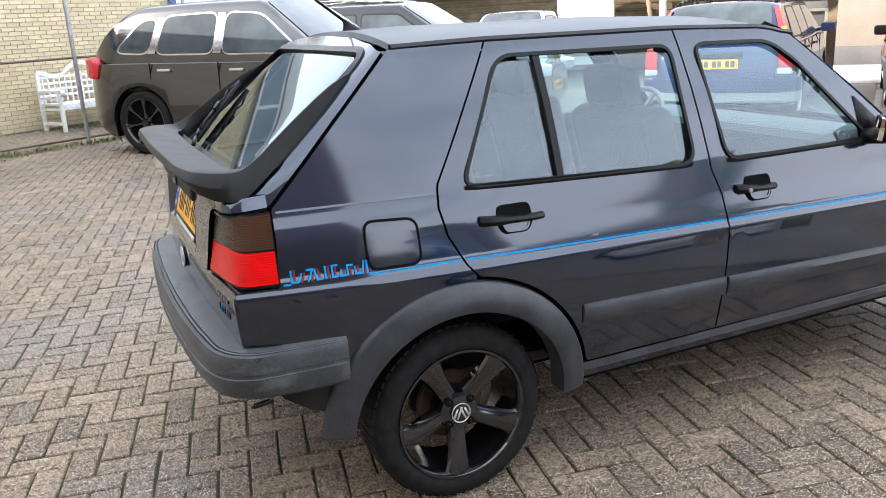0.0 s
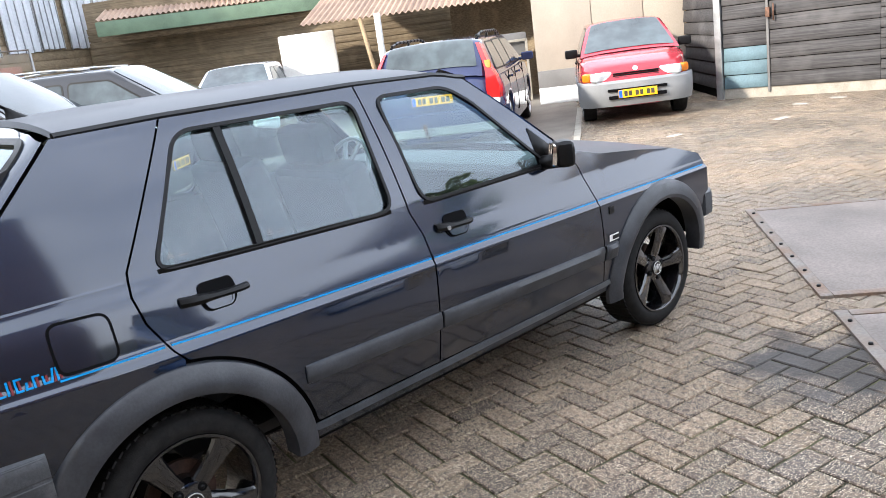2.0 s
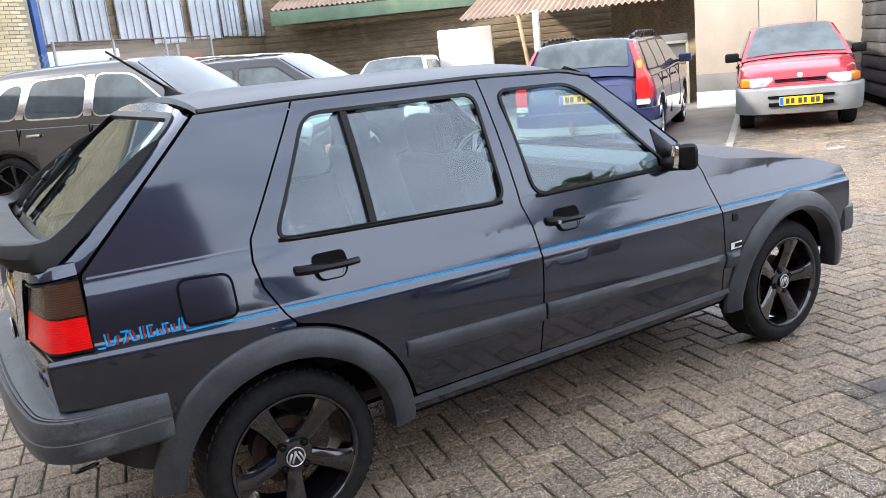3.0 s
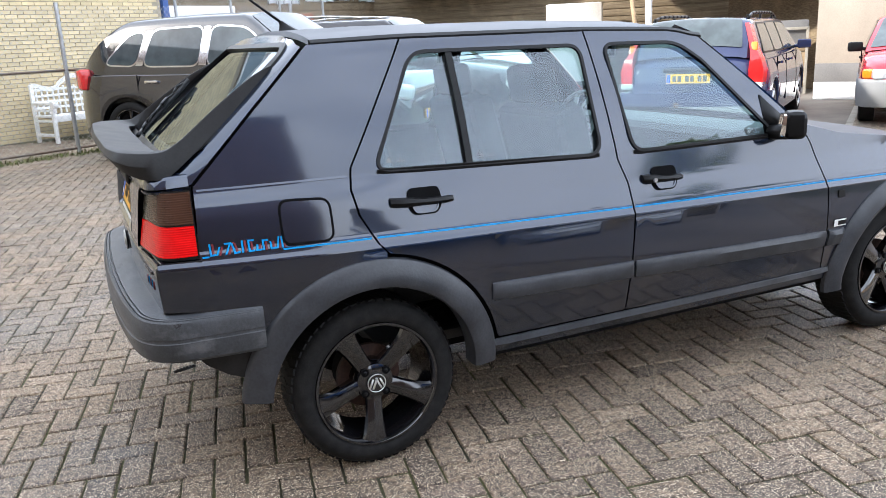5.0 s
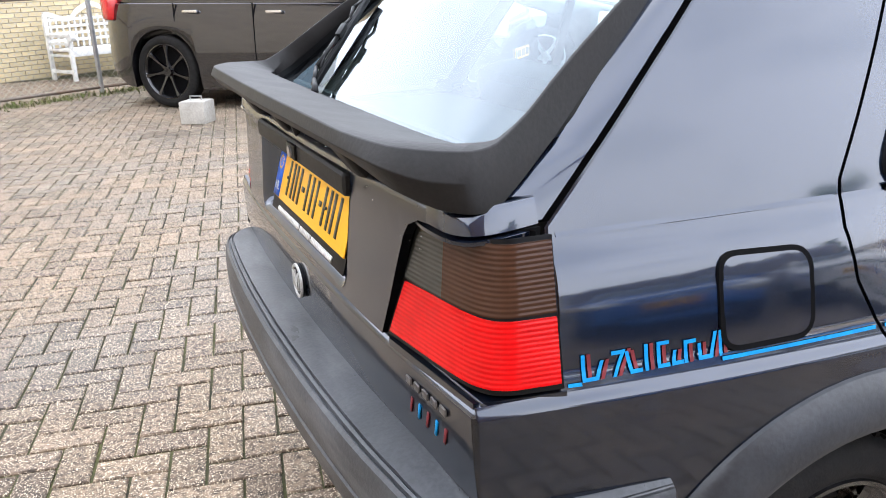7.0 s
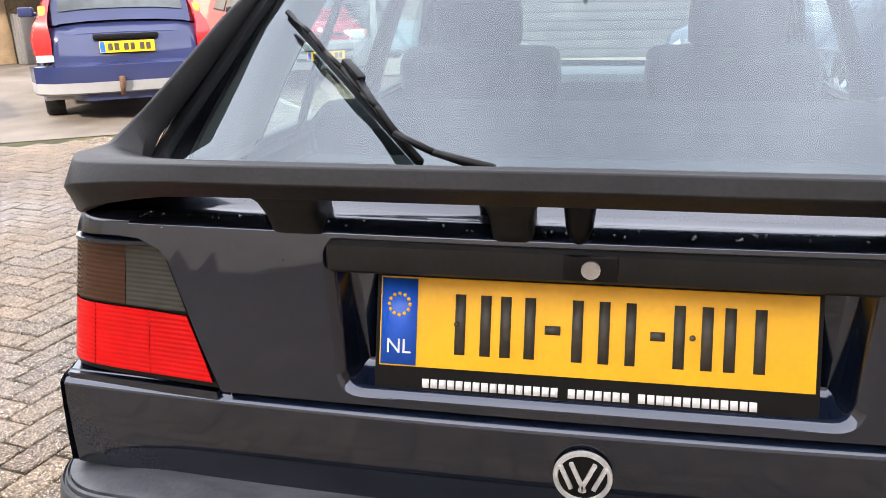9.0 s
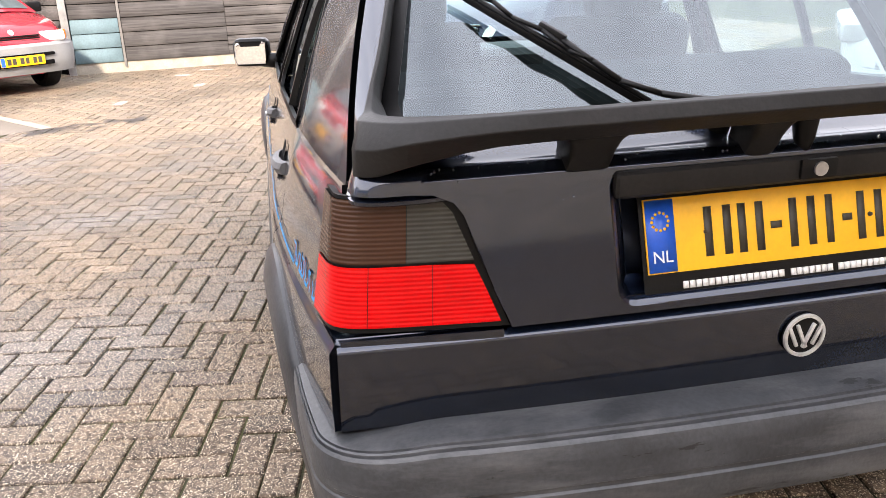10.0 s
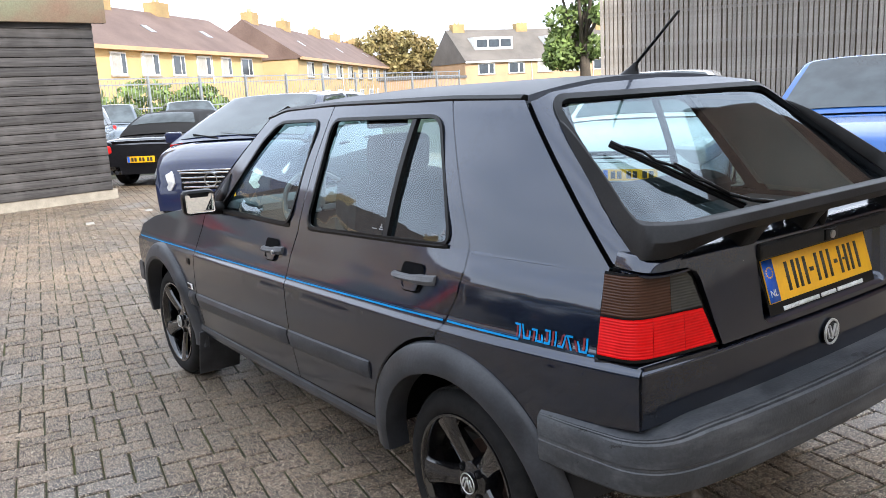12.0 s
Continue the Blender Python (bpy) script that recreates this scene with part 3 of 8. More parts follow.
    q = [(-0.505, 0.797), (-0.485, 0.796), (-0.485, 0.801), (-0.505, 0.802)]
    panel("decal_stroke", q, [], fm, STRIPE_BLUE, HATCH, "", depth=0, step=0.1, lift=0.0022, cuts=CREASE)
    # added near-black sheets behind the panels: shade of the gaps put in as colour
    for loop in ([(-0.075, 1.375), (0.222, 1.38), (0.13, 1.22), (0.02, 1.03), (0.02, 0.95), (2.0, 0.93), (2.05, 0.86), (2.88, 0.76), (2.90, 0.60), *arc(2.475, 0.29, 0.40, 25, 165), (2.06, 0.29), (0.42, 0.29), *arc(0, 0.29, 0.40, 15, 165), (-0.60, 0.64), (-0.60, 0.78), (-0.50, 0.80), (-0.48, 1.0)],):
        panel("gap_backing", loop, [], lambda x, z: (x, sgn * (half_width(x, z) - 0.022), z), GAP, HATCH, "", depth=0, step=0.12)
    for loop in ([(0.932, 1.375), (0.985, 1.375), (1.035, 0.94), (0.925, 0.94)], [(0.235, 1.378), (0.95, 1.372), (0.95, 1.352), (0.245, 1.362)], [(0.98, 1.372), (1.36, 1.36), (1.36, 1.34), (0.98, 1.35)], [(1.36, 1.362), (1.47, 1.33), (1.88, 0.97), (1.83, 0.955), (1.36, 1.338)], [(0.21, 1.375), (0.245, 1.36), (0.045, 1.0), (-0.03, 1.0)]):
        panel("pillar_backing", loop, [], lambda x, z: (x, sgn * (half_width(x, z) - 0.032), z), GAP, HATCH, "", depth=0, step=0.12)
    # wing mirror
    MM = pose(1.765, 0.842, 0.998, 0, 0, -10) if sgn > 0 else pose(1.770, -0.822, 0.995, 0, 0, -38)
    b = box_bm(0.085, 0.145 if sgn > 0 else 0.105, 0.112, MM, 0.034, 3)
    mir = part("door_mirror", b, BLACK_TRIM, fd, "black plastic door mirror")
    b = box_bm(0.006, 0.122 if sgn > 0 else 0.082, 0.088, MM @ pose(-0.043, 0, 0, 0, 9, 0), 0.012, 3)
    part("mirror_glass", b, MIRROR, fd)
    b = rod_bm((1.765, sgn * 0.80, 0.965), (1.72, sgn * 0.735, 0.962), 0.03, 10)
    part("mirror_foot", b, BLACK_TRIM, fd)
    b = loft_bm([[(1.70, sgn * (half_width(1.70, 0.955) + o), 0.955), (1.86, sgn * (half_width(1.86, 0.965) + o), 0.965), (1.70, sgn * (half_width(1.70, 1.11) + o), 1.11)] for o in (-0.01, 0.006)])
    part("mirror_triangle", b, BLACK_TRIM, fd)
    return fd


for s_ in (-1, 1):
    add_side(s_)
# fuel flap, right side only
flap = rounded([(-0.264, 0.936), (-0.116, 0.928), (-0.114, 0.806), (-0.264, 0.808)], 0.028)
fm_r = side_map(-1)
# raised near-black ring paints the shade of the gap round the flap
ring_strip(clockwise(scaled(clockwise(flap), -0.0065)), clockwise(scaled(clockwise(flap), 0.001)), fm_r, 0.0036, GAP, "flap_gap_shade", HATCH)
panel("fuel_flap", flap, [], fm_r, PAINT, HATCH, "rounded square fuel filler flap", depth=0.002, step=0.03, lift=0.0034)
# small side marker and badge on both front wings
for s_ in (-1, 1):
    fm_ = side_map(s_)
    panel("side_badge", [(2.035, 0.545), (2.105, 0.545), (2.105, 0.575), (2.035, 0.575)], [], fm_, WHITE, HATCH, "small white and black badge", depth=0, step=0.1, lift=0.004)
    panel("badge_field", [(2.055, 0.551), (2.102, 0.551), (2.102, 0.569), (2.055, 0.569)], [], fm_, BLACK_TRIM, HATCH, "", depth=0, step=0.1, lift=0.006)
    panel("side_emblem", [(2.05, 0.668), (2.085, 0.668), (2.085, 0.698), (2.05, 0.698)], [], fm_, BLACK_TRIM, HATCH, "", depth=0.004, step=0.1, lift=0.004)


# roof, bonnet, screens
def roof_edge(x):
    return lerp_table([(-0.09, 1.396), (0.23, 1.402), (0.95, 1.396), (1.36, 1.380), (1.47, 1.352)], x)


def roof_map(x, y):
    ye = half_width(x, roof_edge(x)) - 0.012
    v = y / ye
    z = roof_edge(x) + 0.048 * (1 - abs(v) ** 2.4)
    return (x, y, z)


def roof_loop(x0, x1, n=20):
    a = [(x0 + (x1 - x0) * i / n) for i in range(n + 1)]
    return [(x, half_width(x, roof_edge(x)) - 0.014) for x in a] + [(x, -half_width(x, roof_edge(x)) + 0.014) for x in a[::-1]]


panel("roof", roof_loop(-0.055, 1.40), [], roof_map, PAINT_DULL, HATCH, "faded dark blue roof panel", depth=0.02, step=0.07)
panel("headliner", roof_loop(-0.02, 1.38), [], lambda x, y: (x, y, roof_map(x, y)[2] - 0.03), LINER, HATCH, "pale grey headliner", depth=0, step=0.15)
for s_ in (-1, 1):
    secs = []
    for i in range(31):
        x = -0.07 + 1.56 * i / 30
        z = roof_edge(x)
        y = half_width(x, z)
        secs.append([(x, s_ * (y + 0.004), z - 0.010), (x, s_ * (y + 0.005), z - 0.001), (x, s_ * (y - 0.008), z + 0.009), (x, s_ * (y - 0.022), z + 0.007), (x, s_ * (y - 0.022), z - 0.010)])
    part("roof_gutter_strip", loft_bm(secs), BLACK_TRIM, HATCH, "black rubber gutter strip")


def fender_top(x):
    return lerp_table([(1.85, 0.995), (1.887, 0.985), (2.10, 0.930), (2.40, 0.890), (2.70, 0.840), (2.90, 0.778), (2.95, 0.72)], x)


def hood_map(x, y):
    ye = half_width(x, fender_top(x))
    return (x, y, fender_top(x) - 0.003 + 0.042 * (1 - min(1, abs(y) / ye) ** 2.2))


he = [(x, half_width(x, fender_top(x)) - 0.005) for x in (1.90, 1.95, 2.0, 2.1, 2.2, 2.3, 2.4, 2.5, 2.6, 2.7, 2.8, 2.88)]
hl = [(x, -y) for x, y in he] + [(2.925, -0.60), (2.935, 0), (2.925, 0.60)] + he[::-1] + [(2.02, 0.45), (2.05, 0), (2.02, -0.45)]
panel("bonnet", hl, [], hood_map, PAINT_DULL, HATCH, "faded dark blue bonnet", depth=0.02, step=0.08)


def screen_map(y, t):
    x0 = 2.03 - 0.13 * (abs(y) / 0.66) ** 2
    x1 = 1.455 - 0.055 * (abs(y) / 0.55) ** 2
    return (x0 + (x1 - x0) * t, y, 0.955 + (1.415 - 0.025 * (abs(y) / 0.55) ** 2 - 0.955) * t + 0.012 * math.sin(math.pi * t))


sc = rounded([(-0.66, 0.02), (0.66, 0.02), (0.53, 0.97), (-0.53, 0.97)], 0.05)
panel("windscreen", sc, [], screen_map, GLASS, HATCH, "tinted windscreen", depth=0, step=0.12)
for s_ in (-1, 1):
    secs = []
    for i in range(11):
        t = i / 10
        y = 0.68 - 0.14 * t
        p = Vector(screen_map(y * s_, t))
        q = Vector((1.90 - 0.44 * t, s_ * half_width(1.90 - 0.44 * t, 0.965 + 0.405 * t), 0.965 + 0.39 * t))
        secs.append([p + Vector((0, -s_ * 0.02, -0.01)), p + Vector((0.004, 0, 0.006)), q + Vector((0.008, s_ * 0.002, 0.006)), q + Vector((-0.02, -s_ * 0.01, -0.01))])
    part("windscreen_pillar", loft_bm(secs), PAINT, HATCH)


def slope_x(z):
    return smooth_table([(0.60, -0.664), (0.79, -0.652), (0.90, -0.643), (1.00, -0.634), (1.030, -0.628), (1.050, -0.580), (1.091, -0.521), (1.365, -0.168), (1.42, -0.097), (1.47, -0.03)], z, 0.006)


def seam_x(z):
    return lerp_table([(0.78, -0.515), (1.0, -0.500), (1.192, -0.300), (1.390, -0.085), (1.45, -0.02)], z)


def seam_y(z):
    return half_width(seam_x(z), z) - 0.009


def hatch_map(y, z):
    sy_ = seam_y(z)
    k = max(0.0, seam_x(z) - 0.011 - slope_x(z))
    v = min(1.06, abs(y) / sy_)
    bow = 0.020 * (1 - v * v)
    ex = lerp_table([(1.02, 42.0), (1.05, 32.0), (1.10, 17.0), (1.15, 15.0), (1.45, 12.0)], z)
    return (slope_x(z) + k * v ** ex - bow * (1 if z < 1.04 else 0.4), y, z)


SEAM = [(seam_y(z), z) for z in (1.385, 1.34, 1.29, 1.24, 1.19, 1.14, 1.10, 1.06, 1.03, 1.008)]
HATCH_OUT = [(0.0, 1.432), (0.30, 1.425), (0.48, 1.408), *SEAM, (0.585, 1.003), (0.556, 0.990), (0.543, 0.972), (0.528, 0.93), (0.504, 0.862), (0.479, 0.800)]
HATCH_OUT = HATCH_OUT + [(-y, z) for y, z in HATCH_OUT[:0:-1]]
REAR_GLASS = rounded([(-0.502, 1.390), (0.502, 1.390), (0.626, 1.068), (-0.626, 1.068)], [0.05, 0.05, 0.06, 0.06])
RECESS = rounded([(-0.330, 1.016), (0.330, 1.016), (0.312, 0.812), (-0.312, 0.812)], 0.03)
gate = panel("tailgate", HATCH_OUT, [REAR_GLASS, RECESS], hatch_map, PAINT, HATCH, "dark blue tailgate with wing spoiler and wiper", depth=0.015, step=0.05, cuts=[((0, z), (0, 1)) for z in (1.018, 1.023, 1.027, 1.031, 1.035, 1.039, 1.043, 1.047, 1.052, 1.058, 1.066)] + [((s * y, 0), (1, 0)) for s in (-1, 1) for y in (0.53, 0.55, 0.57, 0.59, 0.605, 0.62, 0.635, 0.65, 0.665, 0.68, 0.69, 0.70, 0.708, 0.716, 0.724)])
panel("rear_window", scaled(clockwise(REAR_GLASS), 0.004), [], lambda y, z: (hatch_map(y, z)[0] + 0.008, y, z - 0.004), BACK_GLASS, gate, "tinted rear window glass", depth=0, step=0.12)
seal_in = scaled(clockwise(REAR_GLASS), 0.007)
seal_out = [(y + math.copysign(0.016, y) * min(1.0, max(0.0, (1.385 - z) / 0.10)), z) if abs(y) > 0.49 else (y, z) for y, z in scaled(clockwise(REAR_GLASS), -0.008)]
b = bmesh.new()
rows = []
for loop, up in ((seal_out, 0.0), (seal_out, 0.006), (seal_in, 0.006), (seal_in, -0.010)):
    rows.append([b.verts.new(Vector(hatch_map(y, z)) + Vector((-0.6 * up, 0, 0.8 * up))) for y, z in loop])
for p_, q_ in zip(rows, rows[1:]):
    for j in range(len(p_)):
        k = (j + 1) % len(p_)
        b.faces.new((p_[j], p_[k], q_[k], q_[j]))
bmesh.ops.recalc_face_normals(b, faces=b.faces)
part("rear_window_seal", b, BLACK_TRIM, gate)
# corners of the tailgate above the lamps, and the body's lip under them
for s_ in (-1, 1):
    for nm, par, rows_ in (("tailgate_corner", gate, ((1.003, -0.003, 0.003), (1.005, 0.000, 0.000), (1.012, -0.002, 0.001), (1.020, -0.005, 0.003), (1.028, -0.008, 0.006), (1.035, -0.011, 0.013), (1.038, -0.014, 0.020), (1.039, -0.020, 0.028))),
                           ("body_lip", HATCH, ((0.990, -0.003, 0.003), (0.993, 0.002, -0.002), (0.998, 0.002, -0.002), (1.001, -0.004, 0.004)))):
        secs = []
        for z_, oy, ox in rows_:
            plan = [(-0.631, 0.545), (-0.636, 0.60), (-0.635, 0.630), (-0.633, 0.655), (-0.628, 0.673), (-0.620, 0.686), (-0.608, 0.694), (-0.590, 0.697), (-0.565, 0.696), (-0.538, 0.691), (-0.510, 0.684)]
            out_ = [(x_ + ox * min(1.0, max(0.0, (-0.510 - x_) / 0.10)), s_ * (y_ + oy * min(1.0, max(0.0, (y_ - 0.60) / 0.09))), z_) for x_, y_ in plan]
            secs.append(out_ + [(-0.505, s_ * 0.630, z_), (-0.530, s_ * 0.545, z_)])
        part(nm, loft_bm(secs), PAINT, par, auto=50)


def lower_map(y, z):
    out = lerp_table([(0.60, -0.010), (0.66, 0.0), (0.74, 0.004), (0.780, 0.004), (0.792, -0.009), (0.82, -0.03)], z)
    return (-(0.664 - 0.030 * (abs(y) / 0.735) ** 2.2) - out, y, z)


panel("rear_valance", [(-0.7345, 0.796), (-0.738, 0.648), (0.738, 0.648), (0.7345, 0.796)], [], lower_map, PAINT, HATCH, "lower tailgate panel below the lamps", depth=0.012, step=0.04, cuts=[((0, z), (0, 1)) for z in (0.776, 0.780, 0.784, 0.788, 0.792)])
# added near-black sheet, shade painted in behind the tail panels
panel("rear_backing", [(-0.70, 1.0), (-0.72, 0.64), (0.72, 0.64), (0.70, 1.0), (0.6, 1.0), (0.33, 0.98), (0.33, 0.80), (-0.33, 0.80), (-0.33, 0.98), (-0.6, 1.0)], [], lambda y, z: (-0.595 + 0.08 * (abs(y) / 0.72) ** 4, y, z), GAP, HATCH, "", depth=0, step=0.1)
# plate recess, a pressed pan with soft walls
pan = bmesh.new()
ring0 = clockwise(RECESS)
pan_rows = []
for d_, inx in ((-0.001, -0.001), (0.006, 0.004), (0.012, 0.014), (0.020, 0.030), (0.032, 0.040)):
    pan_rows.append([pan.verts.new((max(hatch_map(y, z)[0] + inx, -0.700) if inx < 0.03 else hatch_map(y, z)[0] + inx + 0.006, y, z)) for y, z in scaled(ring0, d_)])
for p_, q_ in zip(pan_rows, pan_rows[1:]):
    for j in range(len(p_)):
        k = (j + 1) % len(p_)
        pan.faces.new((p_[j], p_[k], q_[k], q_[j]))
pan.faces.new(pan_rows[-1])
bmesh.ops.recalc_face_normals(pan, faces=pan.faces)
if sum(f.normal.x * f.calc_area() for f in pan.faces) > 0:
    bmesh.ops.reverse_faces(pan, faces=pan.faces[:])
part("plate_recess", pan, PAINT, gate, "pressed recess behind the number plate", auto=50)
b = box_bm(0.050, 0.645, 0.042, pose(-0.636, 0, 0.996, 0, 0, 0), 0.012, 3)
grip = part("grip_strip", b, SPOILER, gate, "matt black tailgate grip strip")
part("lock_plate", box_bm(0.012, 0.062, 0.030, pose(-0.660, 0, 0.997), 0.003), BLACK_TRIM, gate)
part("tailgate_lock", cyl_bm(0.011, 0.011, 0.010, pose(-0.665, 0, 0.997, 0, 90, 0), 16), ALU, gate)
# number plate, tilted
PT = Matrix(((0, 0, -1, -0.634), (-1, 0, 0, 0.0), (0, 1, 0, 0.905), (0, 0, 0, 1))) @ pose(0, 0, 0, -17)


def plate_quad(x0, x1, y0, y1, h, bevel=0.0):
    bq = box_bm(x1 - x0, y1 - y0, 0.003, pose((x0 + x1) / 2, (y0 + y1) / 2, h), bevel)
    bmesh.ops.transform(bq, matrix=PT, verts=bq.verts)
    return bq


holder = part("plate_holder", plate_quad(-0.268, 0.268, -0.092, 0.064, -0.004, 0.001), BLACK_TRIM, gate, "black plate holder with white bars below")
plate = part("number_plate", plate_quad(-0.262, 0.262, -0.057, 0.057, 0.0, 0.001), PLATE_Y, gate, "yellow number plate with dark bars")
part("plate_band", plate_quad(-0.260, -0.214, -0.055, 0.055, 0.0012), PLATE_B, plate, "blue country band")
for x0, x1 in ((-0.165, -0.120), (-0.108, -0.065), (-0.020, 0.025), (0.044, 0.056), (0.100, 0.145), (0.158, 0.205)):
    for xa_, xb_ in ((x0, x0 + 0.013), (x1 - 0.013, x1)) if x1 - x0 > 0.02 else ((x0, x1),):
        part("plate_bar", plate_quad(xa_, xb_, -0.038, 0.038, 0.0012), PLATE_K, plate)
for x0, x1 in ((-0.053, -0.034), (0.073, 0.090)):
    part("plate_dash", plate_quad(x0, x1, -0.006, 0.005, 0.0012), PLATE_K, plate)
for k in range(12):
    a = 2 * math.pi * k / 12
    b = cyl_bm(0.0024, 0.0024, 0.003, PT @ pose(-0.237 + 0.0135 * math.cos(a), 0.022 + 0.0135 * math.sin(a), 0.002), 8)
    part("star_dot", b, PLATE_Y, plate)
cu = bpy.data.curves.new("country_letters", "FONT")
cu.body, cu.size, cu.extrude, cu.align_x = "NL", 0.026, 0.0004, "CENTER"
tx = new("country_letters", cu)
tx.data.materials.append(WHITE)
tx.parent = plate
tx.matrix_basis = PT @ pose(-0.237, -0.040, 0.0032)
for x0, n_ in ((-0.205, 16), (-0.022, 7), (0.062, 3), (0.093, 10)):
    for k in range(n_):
        part("holder_bar", plate_quad(x0 + 0.0108 * k, x0 + 0.0108 * k + 0.0084, -0.083, -0.072, -0.0015), WHITE, holder)
for x_ in (-0.163, 0.122):
    b = cyl_bm(0.004, 0.003, 0.005, PT @ pose(x_, 0.0, 0.003), 10)
    part("plate_screw", b, PLATE_K, plate)
# round emblem
em = part("round_emblem", cyl_bm(0.036, 0.036, 0.008, pose(-0.671, 0, 0.727, 0, -90, 0), 36, bevel=0.002), BLACK_TRIM, gate, "worn silver round emblem")
part("emblem_ring", lathe_bm([(0.030, 0.0), (0.031, 0.004), (0.036, 0.004), (0.037, 0.0)], 36, pose(-0.674, 0, 0.727, 0, 0, 90)), EMBLEM, em)
for ang, off in ((-24, 0.006), (24, -0.006), (-24, 0.021), (24, -0.021)):
    b = box_bm(0.005, 0.0055, 0.044 if abs(off) < 0.01 else 0.036, pose(-0.677, off, 0.727, ang, 0, 0), 0.001)
    part("emblem_bar", b, EMBLEM, em)
# small lettering on the right of the lower panel, as bars
for k in range(5):
    y0 = -0.56 - k * 0.026
    part("badge_bar", box_bm(0.004, 0.019, 0.012, Matrix.Translation((lower_map(y0, 0.755)[0] - 0.002, y0, 0.755)), 0.002), ALU_DARK, gate)
    part("badge_bar", box_bm(0.002, 0.006, 0.026, Matrix.Translation((lower_map(y0, 0.715)[0] - 0.001, y0, 0.715)) @ pose(0, 0, 0, 15)), STRIPE_BLUE if k % 2 else STRIPE_RED, gate)


# tail lamps
def lamp_plan(s):
    return (lerp_table([(0, -0.508), (0.30, -0.588), (0.42, -0.614), (0.50, -0.624), (0.62, -0.633), (1.0, -0.652), (1.1, -0.657)], s),
            lerp_table([(0, 0.757), (0.30, 0.742), (0.42, 0.722), (0.50, 0.690), (0.62, 0.640), (1.0, 0.500), (1.1, 0.463)], s))


def lamp_map(sgn, lift=0.0):
    def f(s, z):
        x = sum(lamp_plan(s + d)[0] for d in (-0.04, 0, 0.04)) / 3 - lift
        y = sum(lamp_plan(s + d)[1] for d in (-0.04, 0, 0.04)) / 3 + lift
        k = (z - 0.80) / 0.2
        return (x + 0.022 * k * min(1, s / 0.4), sgn * (y - 0.036 * k * max(0.25, 1 - s * 0.9)), z)
    return f


def lamp(sgn):
    body = panel("tail_lamp", [(0.005, 0.800), (1.052, 0.800), (0.982, 0.862), (0.908, 0.93), (0.855, 0.980), (0.825, 0.995), (0.78, 1.0), (0.005, 1.0)], [], lamp_map(sgn), BLACK_TRIM, HATCH, "smoked tail lamp with red lower lens", depth=0.01, step=0.04)
    lm = lamp_map(sgn)

    def edge(z):
        return lerp_table([(0.80, 1.046), (0.862, 0.974), (0.93, 0.897), (0.985, 0.838)], z)

    zs = 0.900
    pieces = [(RED_LENS, [(0.03, 0.808), (0.5025, 0.808), (0.5025, zs - 0.002), (0.03, zs - 0.004)], "red lens"),
              (RED_LENS, [(0.5055, 0.808), (0.7445, 0.808), (0.7445, zs - 0.002), (0.5055, zs - 0.002)], "red lens"),
              (RED_LENS, [(0.7475, 0.808), (edge(0.808) - 0.02, 0.808), (edge(0.86) - 0.02, 0.86), (edge(zs) - 0.02, zs - 0.004), (0.7475, zs - 0.002)], "red lens"),
              (AMBER_LENS, [(0.03, zs + 0.002), (0.6385, zs + 0.002), (0.6385, 0.995), (0.03, 0.995)], "smoked amber lens"),
              (SMOKE_LENS, [(0.6415, zs + 0.002), (edge(zs) - 0.02, zs + 0.002), (edge(0.945) - 0.02, 0.945), (edge(0.972) - 0.022, 0.972), (edge(0.985) - 0.05, 0.988), (0.74, 0.994), (0.6415, 0.995)], "smoked clear lens")]
    for m_, q, lab in pieces:
        panel("lamp_lens", q, [], lm, m_, body, lab, depth=0.004, step=0.03, lift=0.004)


lamp(1)
lamp(-1)
for s_ in (-1, 1):
    for zz, loop in ((0.7945, [(-0.508, 0.756), (-0.60, 0.738), (-0.632, 0.7285), (-0.643, 0.62), (-0.656, 0.49), (-0.60, 0.49), (-0.56, 0.66), (-0.49, 0.70)]), (1.0025, [(-0.512, 0.692), (-0.57, 0.686), (-0.605, 0.656), (-0.620, 0.605), (-0.60, 0.58), (-0.52, 0.60)])):
        b = bmesh.new()
        lo = [b.verts.new((x, s_ * y, zz - 0.012)) for x, y in loop]
        hi = [b.verts.new((x, s_ * y, zz)) for x, y in loop]
        b.faces.new(hi)
        for i in range(len(lo)):
            k = (i + 1) % len(lo)
            b.faces.new((lo[i], lo[k], hi[k], hi[i]))
        bmesh.ops.recalc_face_normals(b, faces=b.faces)
        part("lamp_shelf", b, PAINT if zz < 0.9 else GAP, HATCH, smooth=False)

# rear bumper swept round the tail
def plan_path():
    pts = [(-0.352, 0.772, 0.030), (-0.45, 0.764, 0.034), (-0.55, 0.750, 0.040), (-0.60, 0.735, 0.050), (-0.632, 0.700, 0.064), (-0.645, 0.64, 0.076), (-0.655, 0.50, 0.086), (-0.664, 0.25, 0.092), (-0.667, 0.0, 0.094)]
    # rounded through the corner
    fine = []
    for i in range(len(pts) - 1):
        p0, p1, p2, p3 = (Vector(pts[max(0, i - 1)]), Vector(pts[i]), Vector(pts[i + 1]), Vector(pts[min(len(pts) - 1, i + 2)]))
        for k in range(4):
            t = k / 4
            fine.append(tuple(0.5 * (2 * p1 + (p2 - p0) * t + (2 * p0 - 5 * p1 + 4 * p2 - p3) * t * t + (3 * p1 - p0 - 3 * p2 + p3) * t ** 3)))
    pts = fine + [pts[-1]]
    return pts + [(x, -y, o) for x, y, o in pts[-2::-1]]


